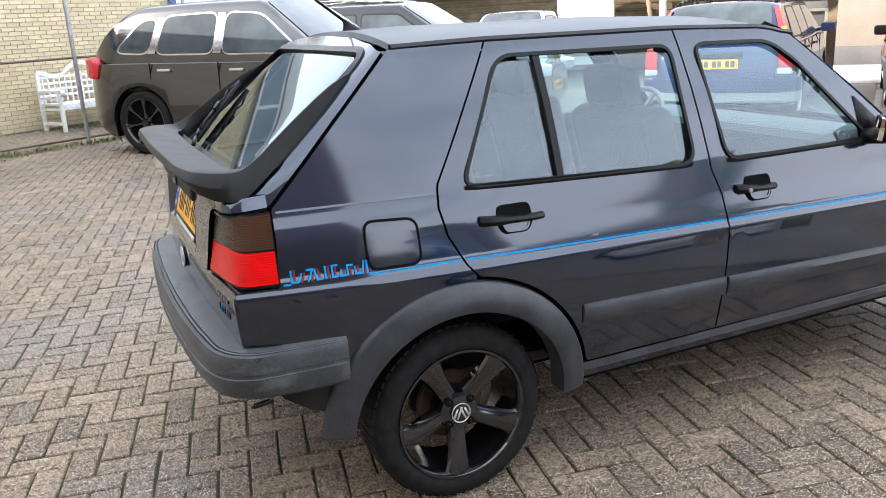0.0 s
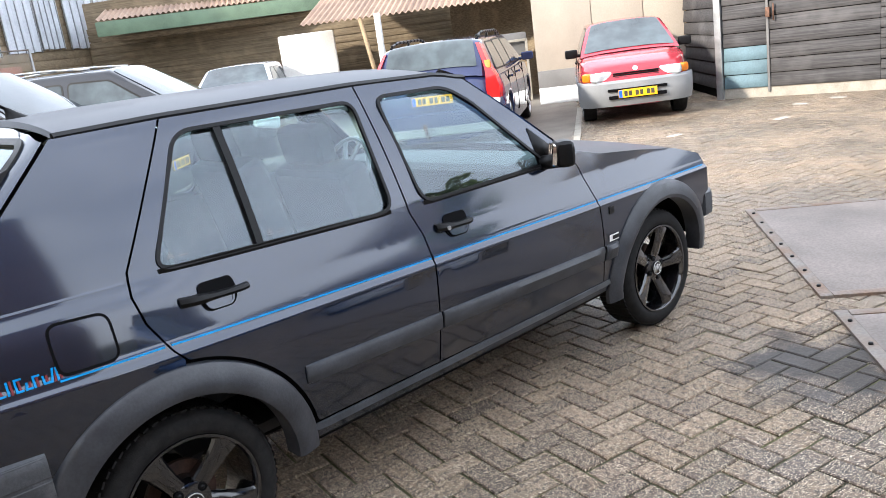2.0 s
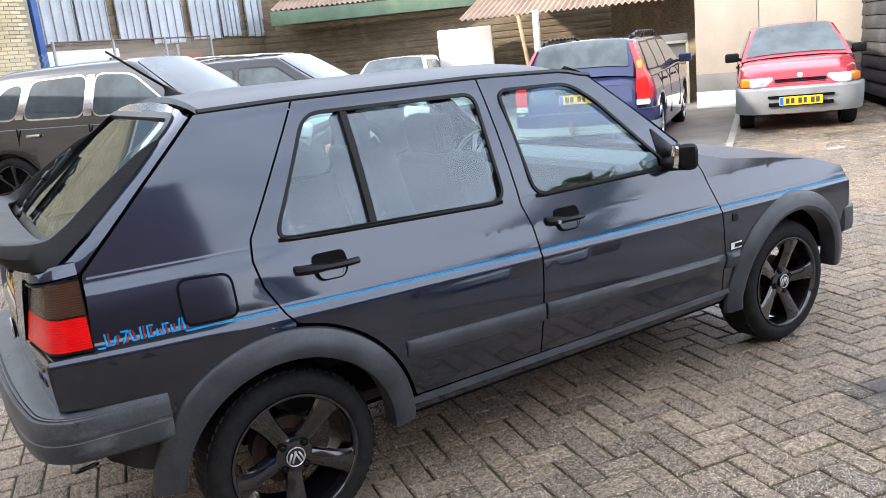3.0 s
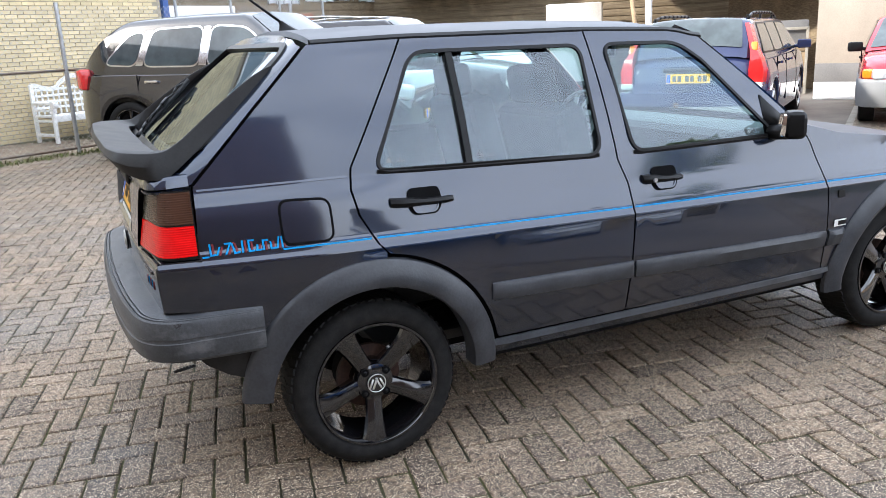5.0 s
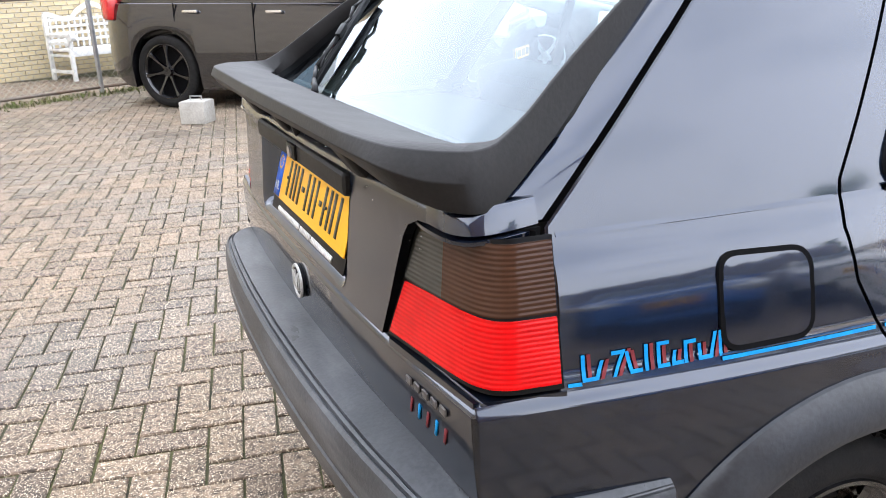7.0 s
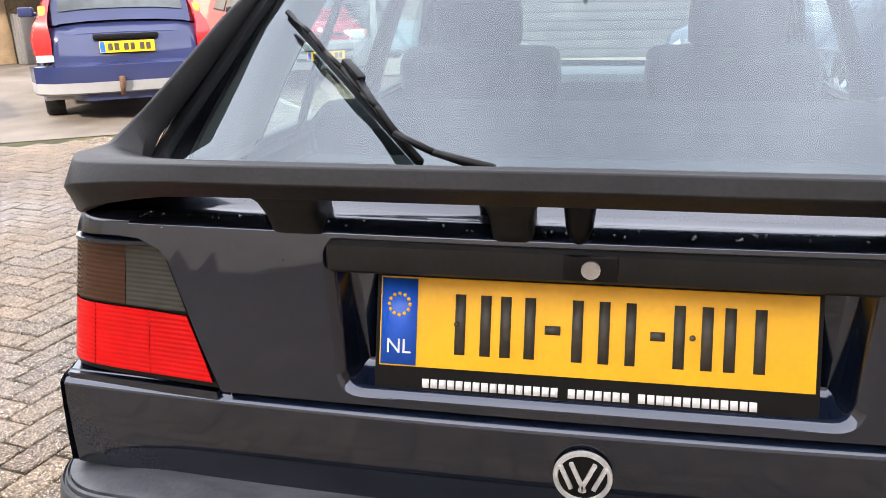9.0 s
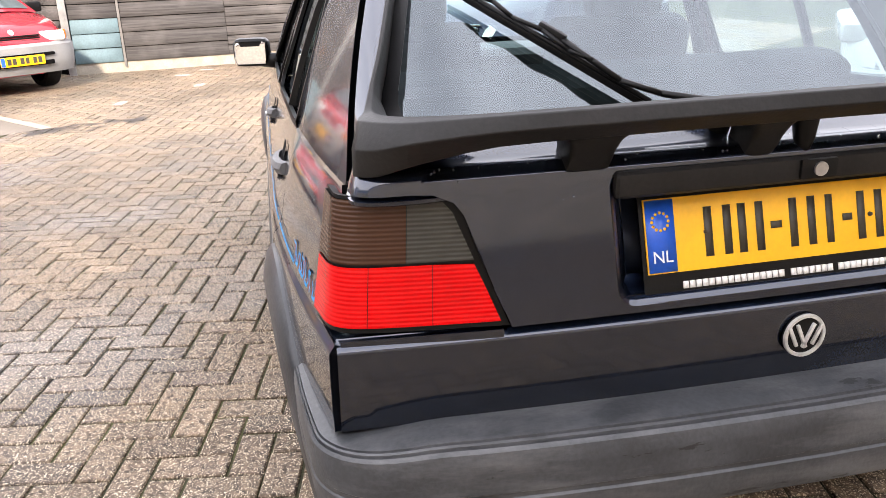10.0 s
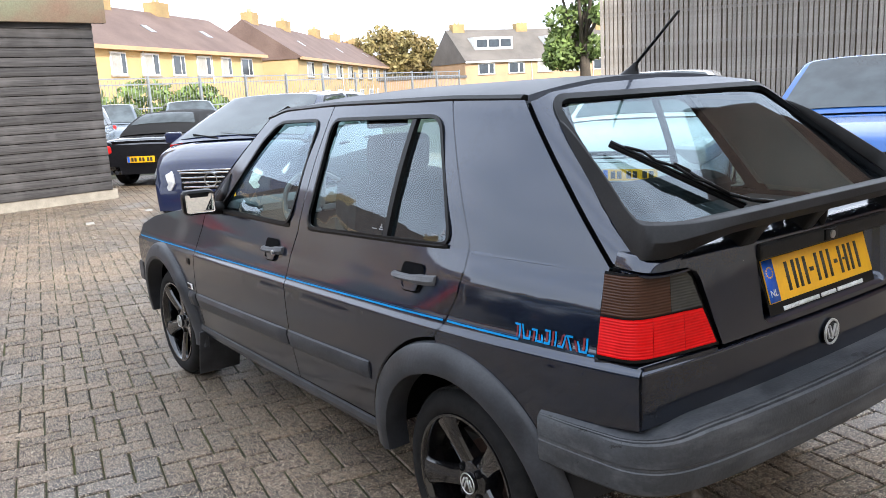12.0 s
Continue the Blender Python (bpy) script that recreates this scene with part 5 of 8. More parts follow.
def brick_material(name, joined):
    m = bpy.data.materials.new(name)
    m.use_nodes = True
    n, l = m.node_tree.nodes, m.node_tree.links
    b = n["Principled BSDF"]
    geo = n.new("ShaderNodeNewGeometry")
    big, fine, spk = n.new("ShaderNodeTexNoise"), n.new("ShaderNodeTexNoise"), n.new("ShaderNodeTexVoronoi")
    big.inputs["Scale"].default_value, big.inputs["Detail"].default_value = 0.9, 6
    fine.inputs["Scale"].default_value, fine.inputs["Detail"].default_value = 45, 5
    spk.inputs["Scale"].default_value = 135
    spk.inputs["Randomness"].default_value = 1.0
    oil = n.new("ShaderNodeTexNoise")
    oil.inputs["Scale"].default_value, oil.inputs["Detail"].default_value = 4.0, 5
    l.new(geo.outputs["Position"], oil.inputs["Vector"])
    for t in (big, fine, spk):
        l.new(geo.outputs["Position"], t.inputs["Vector"])
    rnd = n.new("ShaderNodeNewGeometry") if joined else n.new("ShaderNodeObjectInfo")
    r1 = n.new("ShaderNodeValToRGB")
    cr = r1.color_ramp
    cr.elements[0].position, cr.elements[1].position = 0.0, 1.0
    cr.elements[0].color, cr.elements[1].color = (0.068, 0.047, 0.032, 1), (0.183, 0.130, 0.086, 1)
    e = cr.elements.new(0.55)
    e.color = (0.150, 0.105, 0.067, 1)
    e = cr.elements.new(0.8)
    e.color = (0.092, 0.064, 0.046, 1)
    l.new(rnd.outputs["Random Per Island" if joined else "Random"], r1.inputs["Fac"])
    # stains
    st = n.new("ShaderNodeValToRGB")
    st.color_ramp.elements[0].position, st.color_ramp.elements[1].position = 0.36, 0.60
    st.color_ramp.elements[0].color, st.color_ramp.elements[1].color = (0.48, 0.46, 0.44, 1), (1.08, 1.08, 1.08, 1)
    l.new(big.outputs["Fac"], st.inputs["Fac"])
    m1 = n.new("ShaderNodeMixRGB")
    m1.blend_type, m1.inputs[0].default_value = "MULTIPLY", 1.0
    l.new(r1.outputs["Color"], m1.inputs[1])
    l.new(st.outputs["Color"], m1.inputs[2])
    fr = n.new("ShaderNodeValToRGB")
    fr.color_ramp.elements[0].position, fr.color_ramp.elements[1].position = 0.32, 0.68
    fr.color_ramp.elements[0].color, fr.color_ramp.elements[1].color = (0.30, 0.30, 0.30, 1), (1.6, 1.6, 1.6, 1)
    l.new(fine.outputs["Fac"], fr.inputs["Fac"])
    m2 = n.new("ShaderNodeMixRGB")
    m2.blend_type, m2.inputs[0].default_value = "MULTIPLY", 1.0
    l.new(m1.outputs["Color"], m2.inputs[1])
    l.new(fr.outputs["Color"], m2.inputs[2])
    # pale aggregate grains
    sr = n.new("ShaderNodeValToRGB")
    sr.color_ramp.elements[0].position, sr.color_ramp.elements[1].position = 0.22, 0.38
    sr.color_ramp.elements[0].color, sr.color_ramp.elements[1].color = (1, 1, 1, 1), (0, 0, 0, 1)
    l.new(spk.outputs["Distance"], sr.inputs["Fac"])
    sel = n.new("ShaderNodeSeparateColor")
    l.new(spk.outputs["Color"], sel.inputs[0])
    gt = n.new("ShaderNodeMath")
    gt.operation, gt.use_clamp = "MULTIPLY_ADD", True
    gt.inputs[1].default_value, gt.inputs[2].default_value = 2.2, -1.05
    l.new(sel.outputs[0], gt.inputs[0])
    mul = n.new("ShaderNodeMath")
    mul.operation = "MULTIPLY"
    l.new(sr.outputs["Color"], mul.inputs[0])
    l.new(gt.outputs[0], mul.inputs[1])
    # smaller irregular chips between the grains
    chip, cr2, mxm = n.new("ShaderNodeTexNoise"), n.new("ShaderNodeMapRange"), n.new("ShaderNodeMath")
    chip.inputs["Scale"].default_value, chip.inputs["Detail"].default_value, chip.inputs["Roughness"].default_value = 175, 2, 0.7
    l.new(geo.outputs["Position"], chip.inputs["Vector"])
    cr2.inputs["From Min"].default_value, cr2.inputs["From Max"].default_value = 0.56, 0.66
    l.new(chip.outputs["Fac"], cr2.inputs["Value"])
    mxm.operation = "MAXIMUM"
    l.new(mul.outputs[0], mxm.inputs[0])
    l.new(cr2.outputs["Result"], mxm.inputs[1])
    m3 = n.new("ShaderNodeMixRGB")
    m3.inputs[2].default_value = (0.74, 0.62, 0.46, 1)
    l.new(mxm.outputs[0], m3.inputs[0])
    l.new(m2.outputs["Color"], m3.inputs[1])
    # old oil drips
    last = m3.outputs["Color"]
    for px, py, pr in ((2.35, -1.62, 0.42), (2.95, -1.75, 0.30), (5.6, -1.9, 0.5), (6.30, 2.78, 0.26), (6.45, 2.40, 0.22), (6.55, 2.05, 0.16)):
        ds, ad, mr, mo = n.new("ShaderNodeVectorMath"), n.new("ShaderNodeMath"), n.new("ShaderNodeMapRange"), n.new("ShaderNodeMixRGB")
        ds.operation, ds.inputs[1].default_value = "DISTANCE", (px, py, 0)
        l.new(geo.outputs["Position"], ds.inputs[0])
        ad.operation, ad.inputs[1].default_value = "MULTIPLY_ADD", 0.9
        l.new(oil.outputs["Fac"], ad.inputs[0])
        l.new(ds.outputs["Value"], ad.inputs[2])
        mr.inputs["From Min"].default_value, mr.inputs["From Max"].default_value = pr * 0.5 + 0.42, pr + 0.45
        mr.inputs["To Min"].default_value, mr.inputs["To Max"].default_value = 0.92, 0.0
        l.new(ad.outputs[0], mr.inputs["Value"])
        mo.inputs[2].default_value = (0.024, 0.020, 0.018, 1)
        l.new(mr.outputs["Result"], mo.inputs[0])
        l.new(last, mo.inputs[1])
        last = mo.outputs["Color"]
    l.new(last, b.inputs["Base Color"])
    # damp where the stains are, dry elsewhere
    damp = n.new("ShaderNodeMapRange")
    damp.inputs["From Min"].default_value, damp.inputs["From Max"].default_value = 0.36, 0.56
    damp.inputs["To Min"].default_value, damp.inputs["To Max"].default_value = 0.42, 0.86
    l.new(big.outputs["Fac"], damp.inputs["Value"])
    l.new(damp.outputs["Result"], b.inputs["Roughness"])
    bp = n.new("ShaderNodeBump")
    bp.inputs["Strength"].default_value, bp.inputs["Distance"].default_value = 0.6, 0.004
    l.new(fine.outputs["Fac"], bp.inputs["Height"])
    l.new(bp.outputs["Normal"], b.inputs["Normal"])
    return m


BRICK_ONE, BRICK_MANY = brick_material("speckled_paver", False), brick_material("speckled_pavers", True)
SAND = mat("joint_sand_with_moss", (0.016, 0.012, 0.008), 0.95, 0, 0, 0.4, 2.2, 90, 0.4, second=(0.080, 0.080, 0.020), dist=0.01)
ASPHALT = mat("worn_asphalt", (0.17, 0.14, 0.11), 0.85, 0, 0, 0.25, 1.5, 80, 0.4, second=(0.23, 0.20, 0.165))
KERB = mat("concrete_kerb", (0.34, 0.31, 0.26), 0.85, 0, 0, 0.2, 6, 60, 0.3)


def flat(name, pts, z, material, label="", category="", step=0):
    b = bmesh.new()
    b.faces.new([b.verts.new((x, y, z)) for x, y in pts])
    bmesh.ops.recalc_face_normals(b, faces=b.faces)
    if b.faces[:][0].normal.z < 0:
        bmesh.ops.reverse_faces(b, faces=b.faces[:])
    ob = link(name, b, material, None, label, smooth=False)
    return tagged(ob, label, category, kind="structure")


flat("ground", [(-400, -400), (400, -400), (400, 400), (-400, 400)], -0.0092, SAND, "brown sandy ground under the pavers", "ground")
pavement = thing("pavement", "speckled grey-brown concrete pavers in herringbone bond", "pavement", kind="structure")


def asphalt_zone(x, y):
    dx, dy = x - 7.40, y - 3.57
    return dx * 0.80 + dy * 0.60 > -1.2 and -dx * 0.60 + dy * 0.80 > 0.0


def slab_zone(x, y):
    dx, dy = x - 4.63, y + 0.10
    return dx * 0.79 + dy * 0.61 < -0.12 and -(-dx * 0.61 + dy * 0.79) > 0.12 and dx * 0.79 + dy * 0.61 > -1.81


def brick_block(L, W, H=0.05, ch=0.006):
    a, c = L / 2, W / 2
    v = [(-a + ch, -c + ch, 0), (a - ch, -c + ch, 0), (a - ch, c - ch, 0), (-a + ch, c - ch, 0), (-a, -c, -ch), (a, -c, -ch), (a, c, -ch), (-a, c, -ch), (-a, -c, -H), (a, -c, -H), (a, c, -H), (-a, c, -H)]
    f = [(0, 1, 2, 3)] + [(i, 4 + i, 4 + (i + 1) % 4, (i + 1) % 4) for i in range(4)] + [(4 + i, 8 + i, 8 + (i + 1) % 4, 4 + (i + 1) % 4) for i in range(4)]
    return np.array(v), f


bv, bf = brick_block(2 * PITCH - 0.0080, PITCH - 0.0080, 0.05, 0.0046)
me_brick = bpy.data.meshes.new("paver")
me_brick.from_pydata(bv.tolist(), [], bf)
me_brick.materials.append(BRICK_ONE)
rng = np.random.default_rng(4)
spots = []
ca, sa = math.cos(BRICK_AX), math.sin(BRICK_AX)
for i in range(-150, 200):
    for j in range(-120, 170):
        d = (i - j) % 4
        if d not in (0, 3):
            continue
        u, v = ((i + 1) * PITCH, (j + 0.5) * PITCH) if d == 0 else ((i + 0.5) * PITCH, (j + 1) * PITCH)
        x, y = u * ca - v * sa, u * sa + v * ca
        if x < -9 or x > 15.5 or y < -9 or y > 12.2 or asphalt_zone(x, y) or slab_zone(x, y):
            continue
        spots.append((x, y, BRICK_AX + (0 if d == 0 else math.pi / 2)))
near = [s for s in spots if -1.45 < s[0] < 1.1 and (-2.15 < s[1] < -0.95 or 0.95 < s[1] < 2.1)][:300]
near_set = set(near)
far = [s for s in spots if s not in near_set]
arr = np.array(far)
tilt = rng.normal(0, 0.006, (len(arr), 2))
hz = rng.normal(-0.001, 0.0014, len(arr))
jit = rng.normal(0, 0.0012, (len(arr), 2))
ang = arr[:, 2] + rng.normal(0, 0.006, len(arr))
cs, sn = np.cos(ang), np.sin(ang)
vx = bv[None, :, 0] * cs[:, None] - bv[None, :, 1] * sn[:, None]
vy = bv[None, :, 0] * sn[:, None] + bv[None, :, 1] * cs[:, None]
vz = bv[None, :, 2] + vx * tilt[:, :1] + vy * tilt[:, 1:] + hz[:, None]
allv = np.stack([vx + arr[:, :1] + jit[:, :1], vy + arr[:, 1:2] + jit[:, 1:], vz], -1).reshape(-1, 3)
faces = (np.array(bf)[None] + (np.arange(len(arr)) * len(bv))[:, None, None]).reshape(-1, 4)
me_many = bpy.data.meshes.new("pavers")
me_many.from_pydata(allv.tolist(), [], faces.tolist())
me_many.materials.append(BRICK_MANY)
ob = new("pavers", me_many)
ob.parent = pavement
tagged(ob, "herringbone field of speckled concrete pavers", kind="stuff")

ob = flat("asphalt_apron", [(6.44, 2.85), (9.9, 5.44), (14.5, 9.2), (10.0, 15.5), (0.5, 12.5), (5.3, 4.6)], -0.002, ASPHALT, "worn grey-brown asphalt apron", "asphalt")
kerb = thing("kerb_edge", "flush concrete edging stones between asphalt and pavers", "kerb", kind="structure")
for k in range(9):
    p = Vector((6.44, 2.85)).lerp(Vector((10.6, 5.97)), (k + 0.5) / 9)
    part("edging_stone", box_bm(0.565, 0.09, 0.12, pose(p.x, p.y, -0.055, 0, 0, 36.9), 0.008), KERB, kerb)
# steel-edged weighbridge plates
SLAB = mat("pinkish_concrete_plate", (0.19, 0.16, 0.14), 0.8, 0, 0, 0.25, 1.6, 70, 0.3, second=(0.25, 0.21, 0.185))
STEEL = mat("weathered_steel", (0.30, 0.27, 0.24), 0.55, 0.5, 0, 0.3, 6, 60, 0.15, second=(0.20, 0.13, 0.09))
SL = pose(4.63, -0.10, 0, 0, 0, math.degrees(math.atan2(-0.61, -0.79)))


def slab(a0, a1, w):
    t = thing("ground_plate", "pinkish concrete plate with a bolted steel edge set in the pavers", "ground plate", group="ground plates")
    c = SL @ pose((a0 + a1) / 2, w / 2, -0.02)
    part("plate_field", box_bm(a1 - a0 - 0.13, w - 0.13, 0.06, c, 0.004), SLAB, t)
    for x, y, lx, ly in (((a0 + a1) / 2, 0.032, a1 - a0, 0.062), ((a0 + a1) / 2, w - 0.032, a1 - a0, 0.062), (a0 + 0.032, w / 2, 0.062, w - 0.13), (a1 - 0.032, w / 2, 0.062, w - 0.13)):
        part("steel_edge", box_bm(lx, ly, 0.07, SL @ pose(x, y, -0.020), 0.006), STEEL, t)
    for k in range(7):
        part("edge_bolt", cyl_bm(0.012, 0.010, 0.012, SL @ pose(a0 + 0.15 + k * (a1 - a0 - 0.3) / 6, 0.032, 0.018), 8), BLACK_TRIM, t)


slab(0.0, 1.93, 3.2)
slab(2.14, 4.1, 3.2)

# ---- buildings round the yard ----
U2, V2 = Vector((0.86, 0.51)).normalized(), Vector((-0.51, 0.86)).normalized()


def uv(u, v, z=0.0):
    p = U2 * u + V2 * v
    return Vector((p.x, p.y, z))


CREAM = mat("cream_brick", (0.62, 0.51, 0.31), 0.85, 0, 0, 0.12, 3, 70, 0.3, island=0.13)
P_PALE = mat("pale_fascia_paint", (0.62, 0.62, 0.58), 0.6, 0, 0, 0.08, 2, 50, 0.05)
CREAM_ONE = mat("cream_brick_single", (0.62, 0.51, 0.31), 0.85, 0, 0, 0.12, 3, 70, 0.3, objrand=0.13)
MORTAR = mat("grey_mortar", (0.34, 0.30, 0.23), 0.95, 0, 0, 0.15, 6, 90, 0.3)


def grain_mat(name, dark, light, turn, rough=0.8, rand=0.16):
    """Weathered boards: grain streaks along a direction turned by so many degrees from x in plan, pale wear and dark knots."""
    m = bpy.data.materials.new(name)
    m.use_nodes = True
    n, l = m.node_tree.nodes, m.node_tree.links
    b = n["Principled BSDF"]
    co, rt, mp = n.new("ShaderNodeTexCoord"), n.new("ShaderNodeMapping"), n.new("ShaderNodeMapping")
    rt.inputs["Rotation"].default_value = (0, 0, radians(-turn))
    mp.inputs["Scale"].default_value = (1.0, 12.0, 34.0)
    l.new(co.outputs["Object"], rt.inputs["Vector"])
    l.new(rt.outputs["Vector"], mp.inputs["Vector"])
    streak, blot = n.new("ShaderNodeTexNoise"), n.new("ShaderNodeTexNoise")
    streak.inputs["Scale"].default_value, streak.inputs["Detail"].default_value, streak.inputs["Roughness"].default_value = 1.5, 6, 0.6
    blot.inputs["Scale"].default_value, blot.inputs["Detail"].default_value = 2.2, 5
    l.new(mp.outputs["Vector"], streak.inputs["Vector"])
    l.new(rt.outputs["Vector"], blot.inputs["Vector"])
    r = n.new("ShaderNodeValToRGB")
    r.color_ramp.elements[0].position, r.color_ramp.elements[1].position = 0.34, 0.66
    r.color_ramp.elements[0].color, r.color_ramp.elements[1].color = (*dark, 1), (*light, 1)
    l.new(streak.outputs["Fac"], r.inputs["Fac"])
    wear, mx = n.new("ShaderNodeMapRange"), n.new("ShaderNodeMixRGB")
    wear.inputs["From Min"].default_value, wear.inputs["From Max"].default_value = 0.50, 0.72
    wear.inputs["To Max"].default_value = 0.55
    l.new(blot.outputs["Fac"], wear.inputs["Value"])
    l.new(wear.outputs["Result"], mx.inputs[0])
    l.new(r.outputs["Color"], mx.inputs[1])
    mx.inputs[2].default_value = (*[min(1, c * 1.5) for c in light], 1)
    hs, mr, inf = n.new("ShaderNodeHueSaturation"), n.new("ShaderNodeMapRange"), n.new("ShaderNodeObjectInfo")
    mr.inputs["To Min"].default_value, mr.inputs["To Max"].default_value = 1 - rand, 1 + rand
    l.new(inf.outputs["Random"], mr.inputs["Value"])
    l.new(mr.outputs["Result"], hs.inputs["Value"])
    l.new(mx.outputs["Color"], hs.inputs["Color"])
    l.new(hs.outputs["Color"], b.inputs["Base Color"])
    b.inputs["Roughness"].default_value = rough
    b.inputs["Specular IOR Level"].default_value = 0.3
    bp = n.new("ShaderNodeBump")
    bp.inputs["Strength"].default_value, bp.inputs["Distance"].default_value = 0.5, 0.003
    l.new(streak.outputs["Fac"], bp.inputs["Height"])
    l.new(bp.outputs["Normal"], b.inputs["Normal"])
    return m


TIMBER = grain_mat("dark_timber_boards", (0.034, 0.032, 0.033), (0.088, 0.083, 0.082), -81.2)
SHED_WOOD = grain_mat("brown_shed_boards", (0.13, 0.098, 0.064), (0.27, 0.21, 0.135), -48.0, 0.85, 0.10)
SHEET = mat("bleached_sheeting", (0.50, 0.52, 0.56), 0.55, 0, 0, 0.15, 1.5, 30, 0.15, second=(0.60, 0.62, 0.66))
GREEN = mat("green_fascia", (0.13, 0.19, 0.12), 0.65, 0, 0, 0.2, 3, 60, 0.1)
CORR = mat("rusty_brown_corrugated", (0.30, 0.19, 0.13), 0.8, 0, 0, 0.25, 1.6, 40, 0.2, second=(0.38, 0.26, 0.18))
PANELB = mat("beige_board", (0.36, 0.31, 0.25), 0.75, 0, 0, 0.12, 1.2, 50, 0.1)
GREYP = mat("grey_painted_board", (0.16, 0.155, 0.15), 0.7, 0, 0, 0.15, 2, 50, 0.1)
BLUEP = mat("faded_blue_paint", (0.12, 0.19, 0.22), 0.7, 0, 0, 0.2, 3, 50, 0.15)
GALV = mat("galvanised_steel", (0.42, 0.43, 0.44), 0.4, 0.8, 0, 0.15, 12, 90, 0.06)
WIRE = mat("fence_wire", (0.52, 0.52, 0.50), 0.5, 0.7, 0, 0.15, 12, 90, 0)


def frame_m(o, d):
    """A frame whose x runs along d in plan, y into the depth, z up."""
    d = Vector((d[0], d[1], 0)).normalized()
    n = Vector((-d.y, d.x, 0))
    m = Matrix.Identity(4)
    m.col[0][:3], m.col[1][:3], m.col[2][:3], m.col[3][:3] = d, n, (0, 0, 1), o
    return m


def slab_wall(name, o, d, length, height, material, label, category="wall", thick=0.25, z0=-0.05):
    b = box_bm(length, thick, height, frame_m(o, d) @ pose(length / 2, thick / 2, z0 + height / 2))
    ob = link(name, b, material, None, label, False)
    return tagged(ob, label, category, kind="structure")


# cream brick building along the fence
WALL_V = 11.55
wall_n = slab_wall("wall_north", uv(-13, WALL_V + 0.012), U2, 21.2, 4.86, MORTAR, "cream brick wall of a low works building")
fm_w = frame_m(uv(-13, WALL_V), U2)
bl, bh = 0.215, 0.070
verts, fcs = [], []
one_v, one_f = brick_block(bl - 0.011, bh - 0.012, 0.02, 0.002)
base = np.stack([one_v[:, 0], -one_v[:, 2] * 1.0, one_v[:, 1]], -1)
wall_spots = []
for r in range(int(4.02 / bh)):
    for c in range(int(21.2 / bl)):
        x = (c + (0.5 if r % 2 else 0.0) + 0.25) * bl
        if x < 21.1:
            wall_spots.append((x, 0.035 + r * bh))
near_w = [s for s in wall_spots if 17.3 < s[0] < 20.2 and 0.3 < s[1] < 1.75][:300]
nw = set(near_w)
M = np.array(fm_w)
far_w = np.array([s for s in wall_spots if s not in nw])
pts = base[None] + np.stack([far_w[:, 0], rng.normal(0, 0.0015, len(far_w)), far_w[:, 1]], -1)[:, None, :]
pts = pts.reshape(-1, 3) @ M[:3, :3].T + M[:3, 3]
fcs = (np.array(one_f)[None] + (np.arange(len(far_w)) * len(one_v))[:, None, None]).reshape(-1, 4)
me_w = bpy.data.meshes.new("bricks")
me_w.from_pydata(pts.tolist(), [], fcs.tolist())
me_w.materials.append(CREAM)
ob = new("bricks", me_w)
ob.parent = wall_n
tagged(ob, "cream facing bricks in running bond", kind="stuff")
me_w1 = bpy.data.meshes.new("brick")
me_w1.from_pydata(base.tolist(), [], one_f)
me_w1.materials.append(CREAM_ONE)
slab_wall("wall_north_side", uv(8.2, WALL_V + 0.02), V2, 4.0, 4.86, CREAM, "return of the cream brick wall")
HOUSE_GLASS = mat("works_window_glass", (0.10, 0.15, 0.18), 0.06, 0, 0, 0.2, 0.6, 3, 0, spec=0.7)
band = thing("window_1", "long blue-tinted window band with a pale frame under the roof edge", "window", kind="structure")
WB = fm_w @ pose(10.6, 0, 0)
part("window_frame", box_bm(20.6, 0.10, 0.62, WB @ pose(0, -0.03, 4.44), 0.01), WHITE, band, "pale painted frame")
for k in range(10):
    part("pane", box_bm(1.97, 0.03, 0.48, WB @ pose(-9.23 + 2.052 * k, -0.078, 4.43)), HOUSE_GLASS, band, smooth=False)
part("roof_fascia", box_bm(21.4, 0.34, 0.28, fm_w @ pose(10.6, 0.02, 4.89), 0.02), P_PALE, wall_n, "pale painted roof fascia")
BLUE_POST = mat("blue_steel_post", (0.03, 0.09, 0.30), 0.5, 0, 0.2, 0.2, 6, 60, 0.05)
t_ = thing("steel_post", "blue painted steel post at the wall's corner", "post")
part("post_body", box_bm(0.13, 0.13, 4.6, frame_m(uv(8.32, WALL_V + 0.05), U2) @ pose(0, 0, 2.25), 0.01), BLUE_POST, t_)
part("foot_plate", box_bm(0.22, 0.22, 0.02, frame_m(uv(8.32, WALL_V + 0.05), U2) @ pose(0, 0, 0.0), 0.004), BLUE_POST, t_)

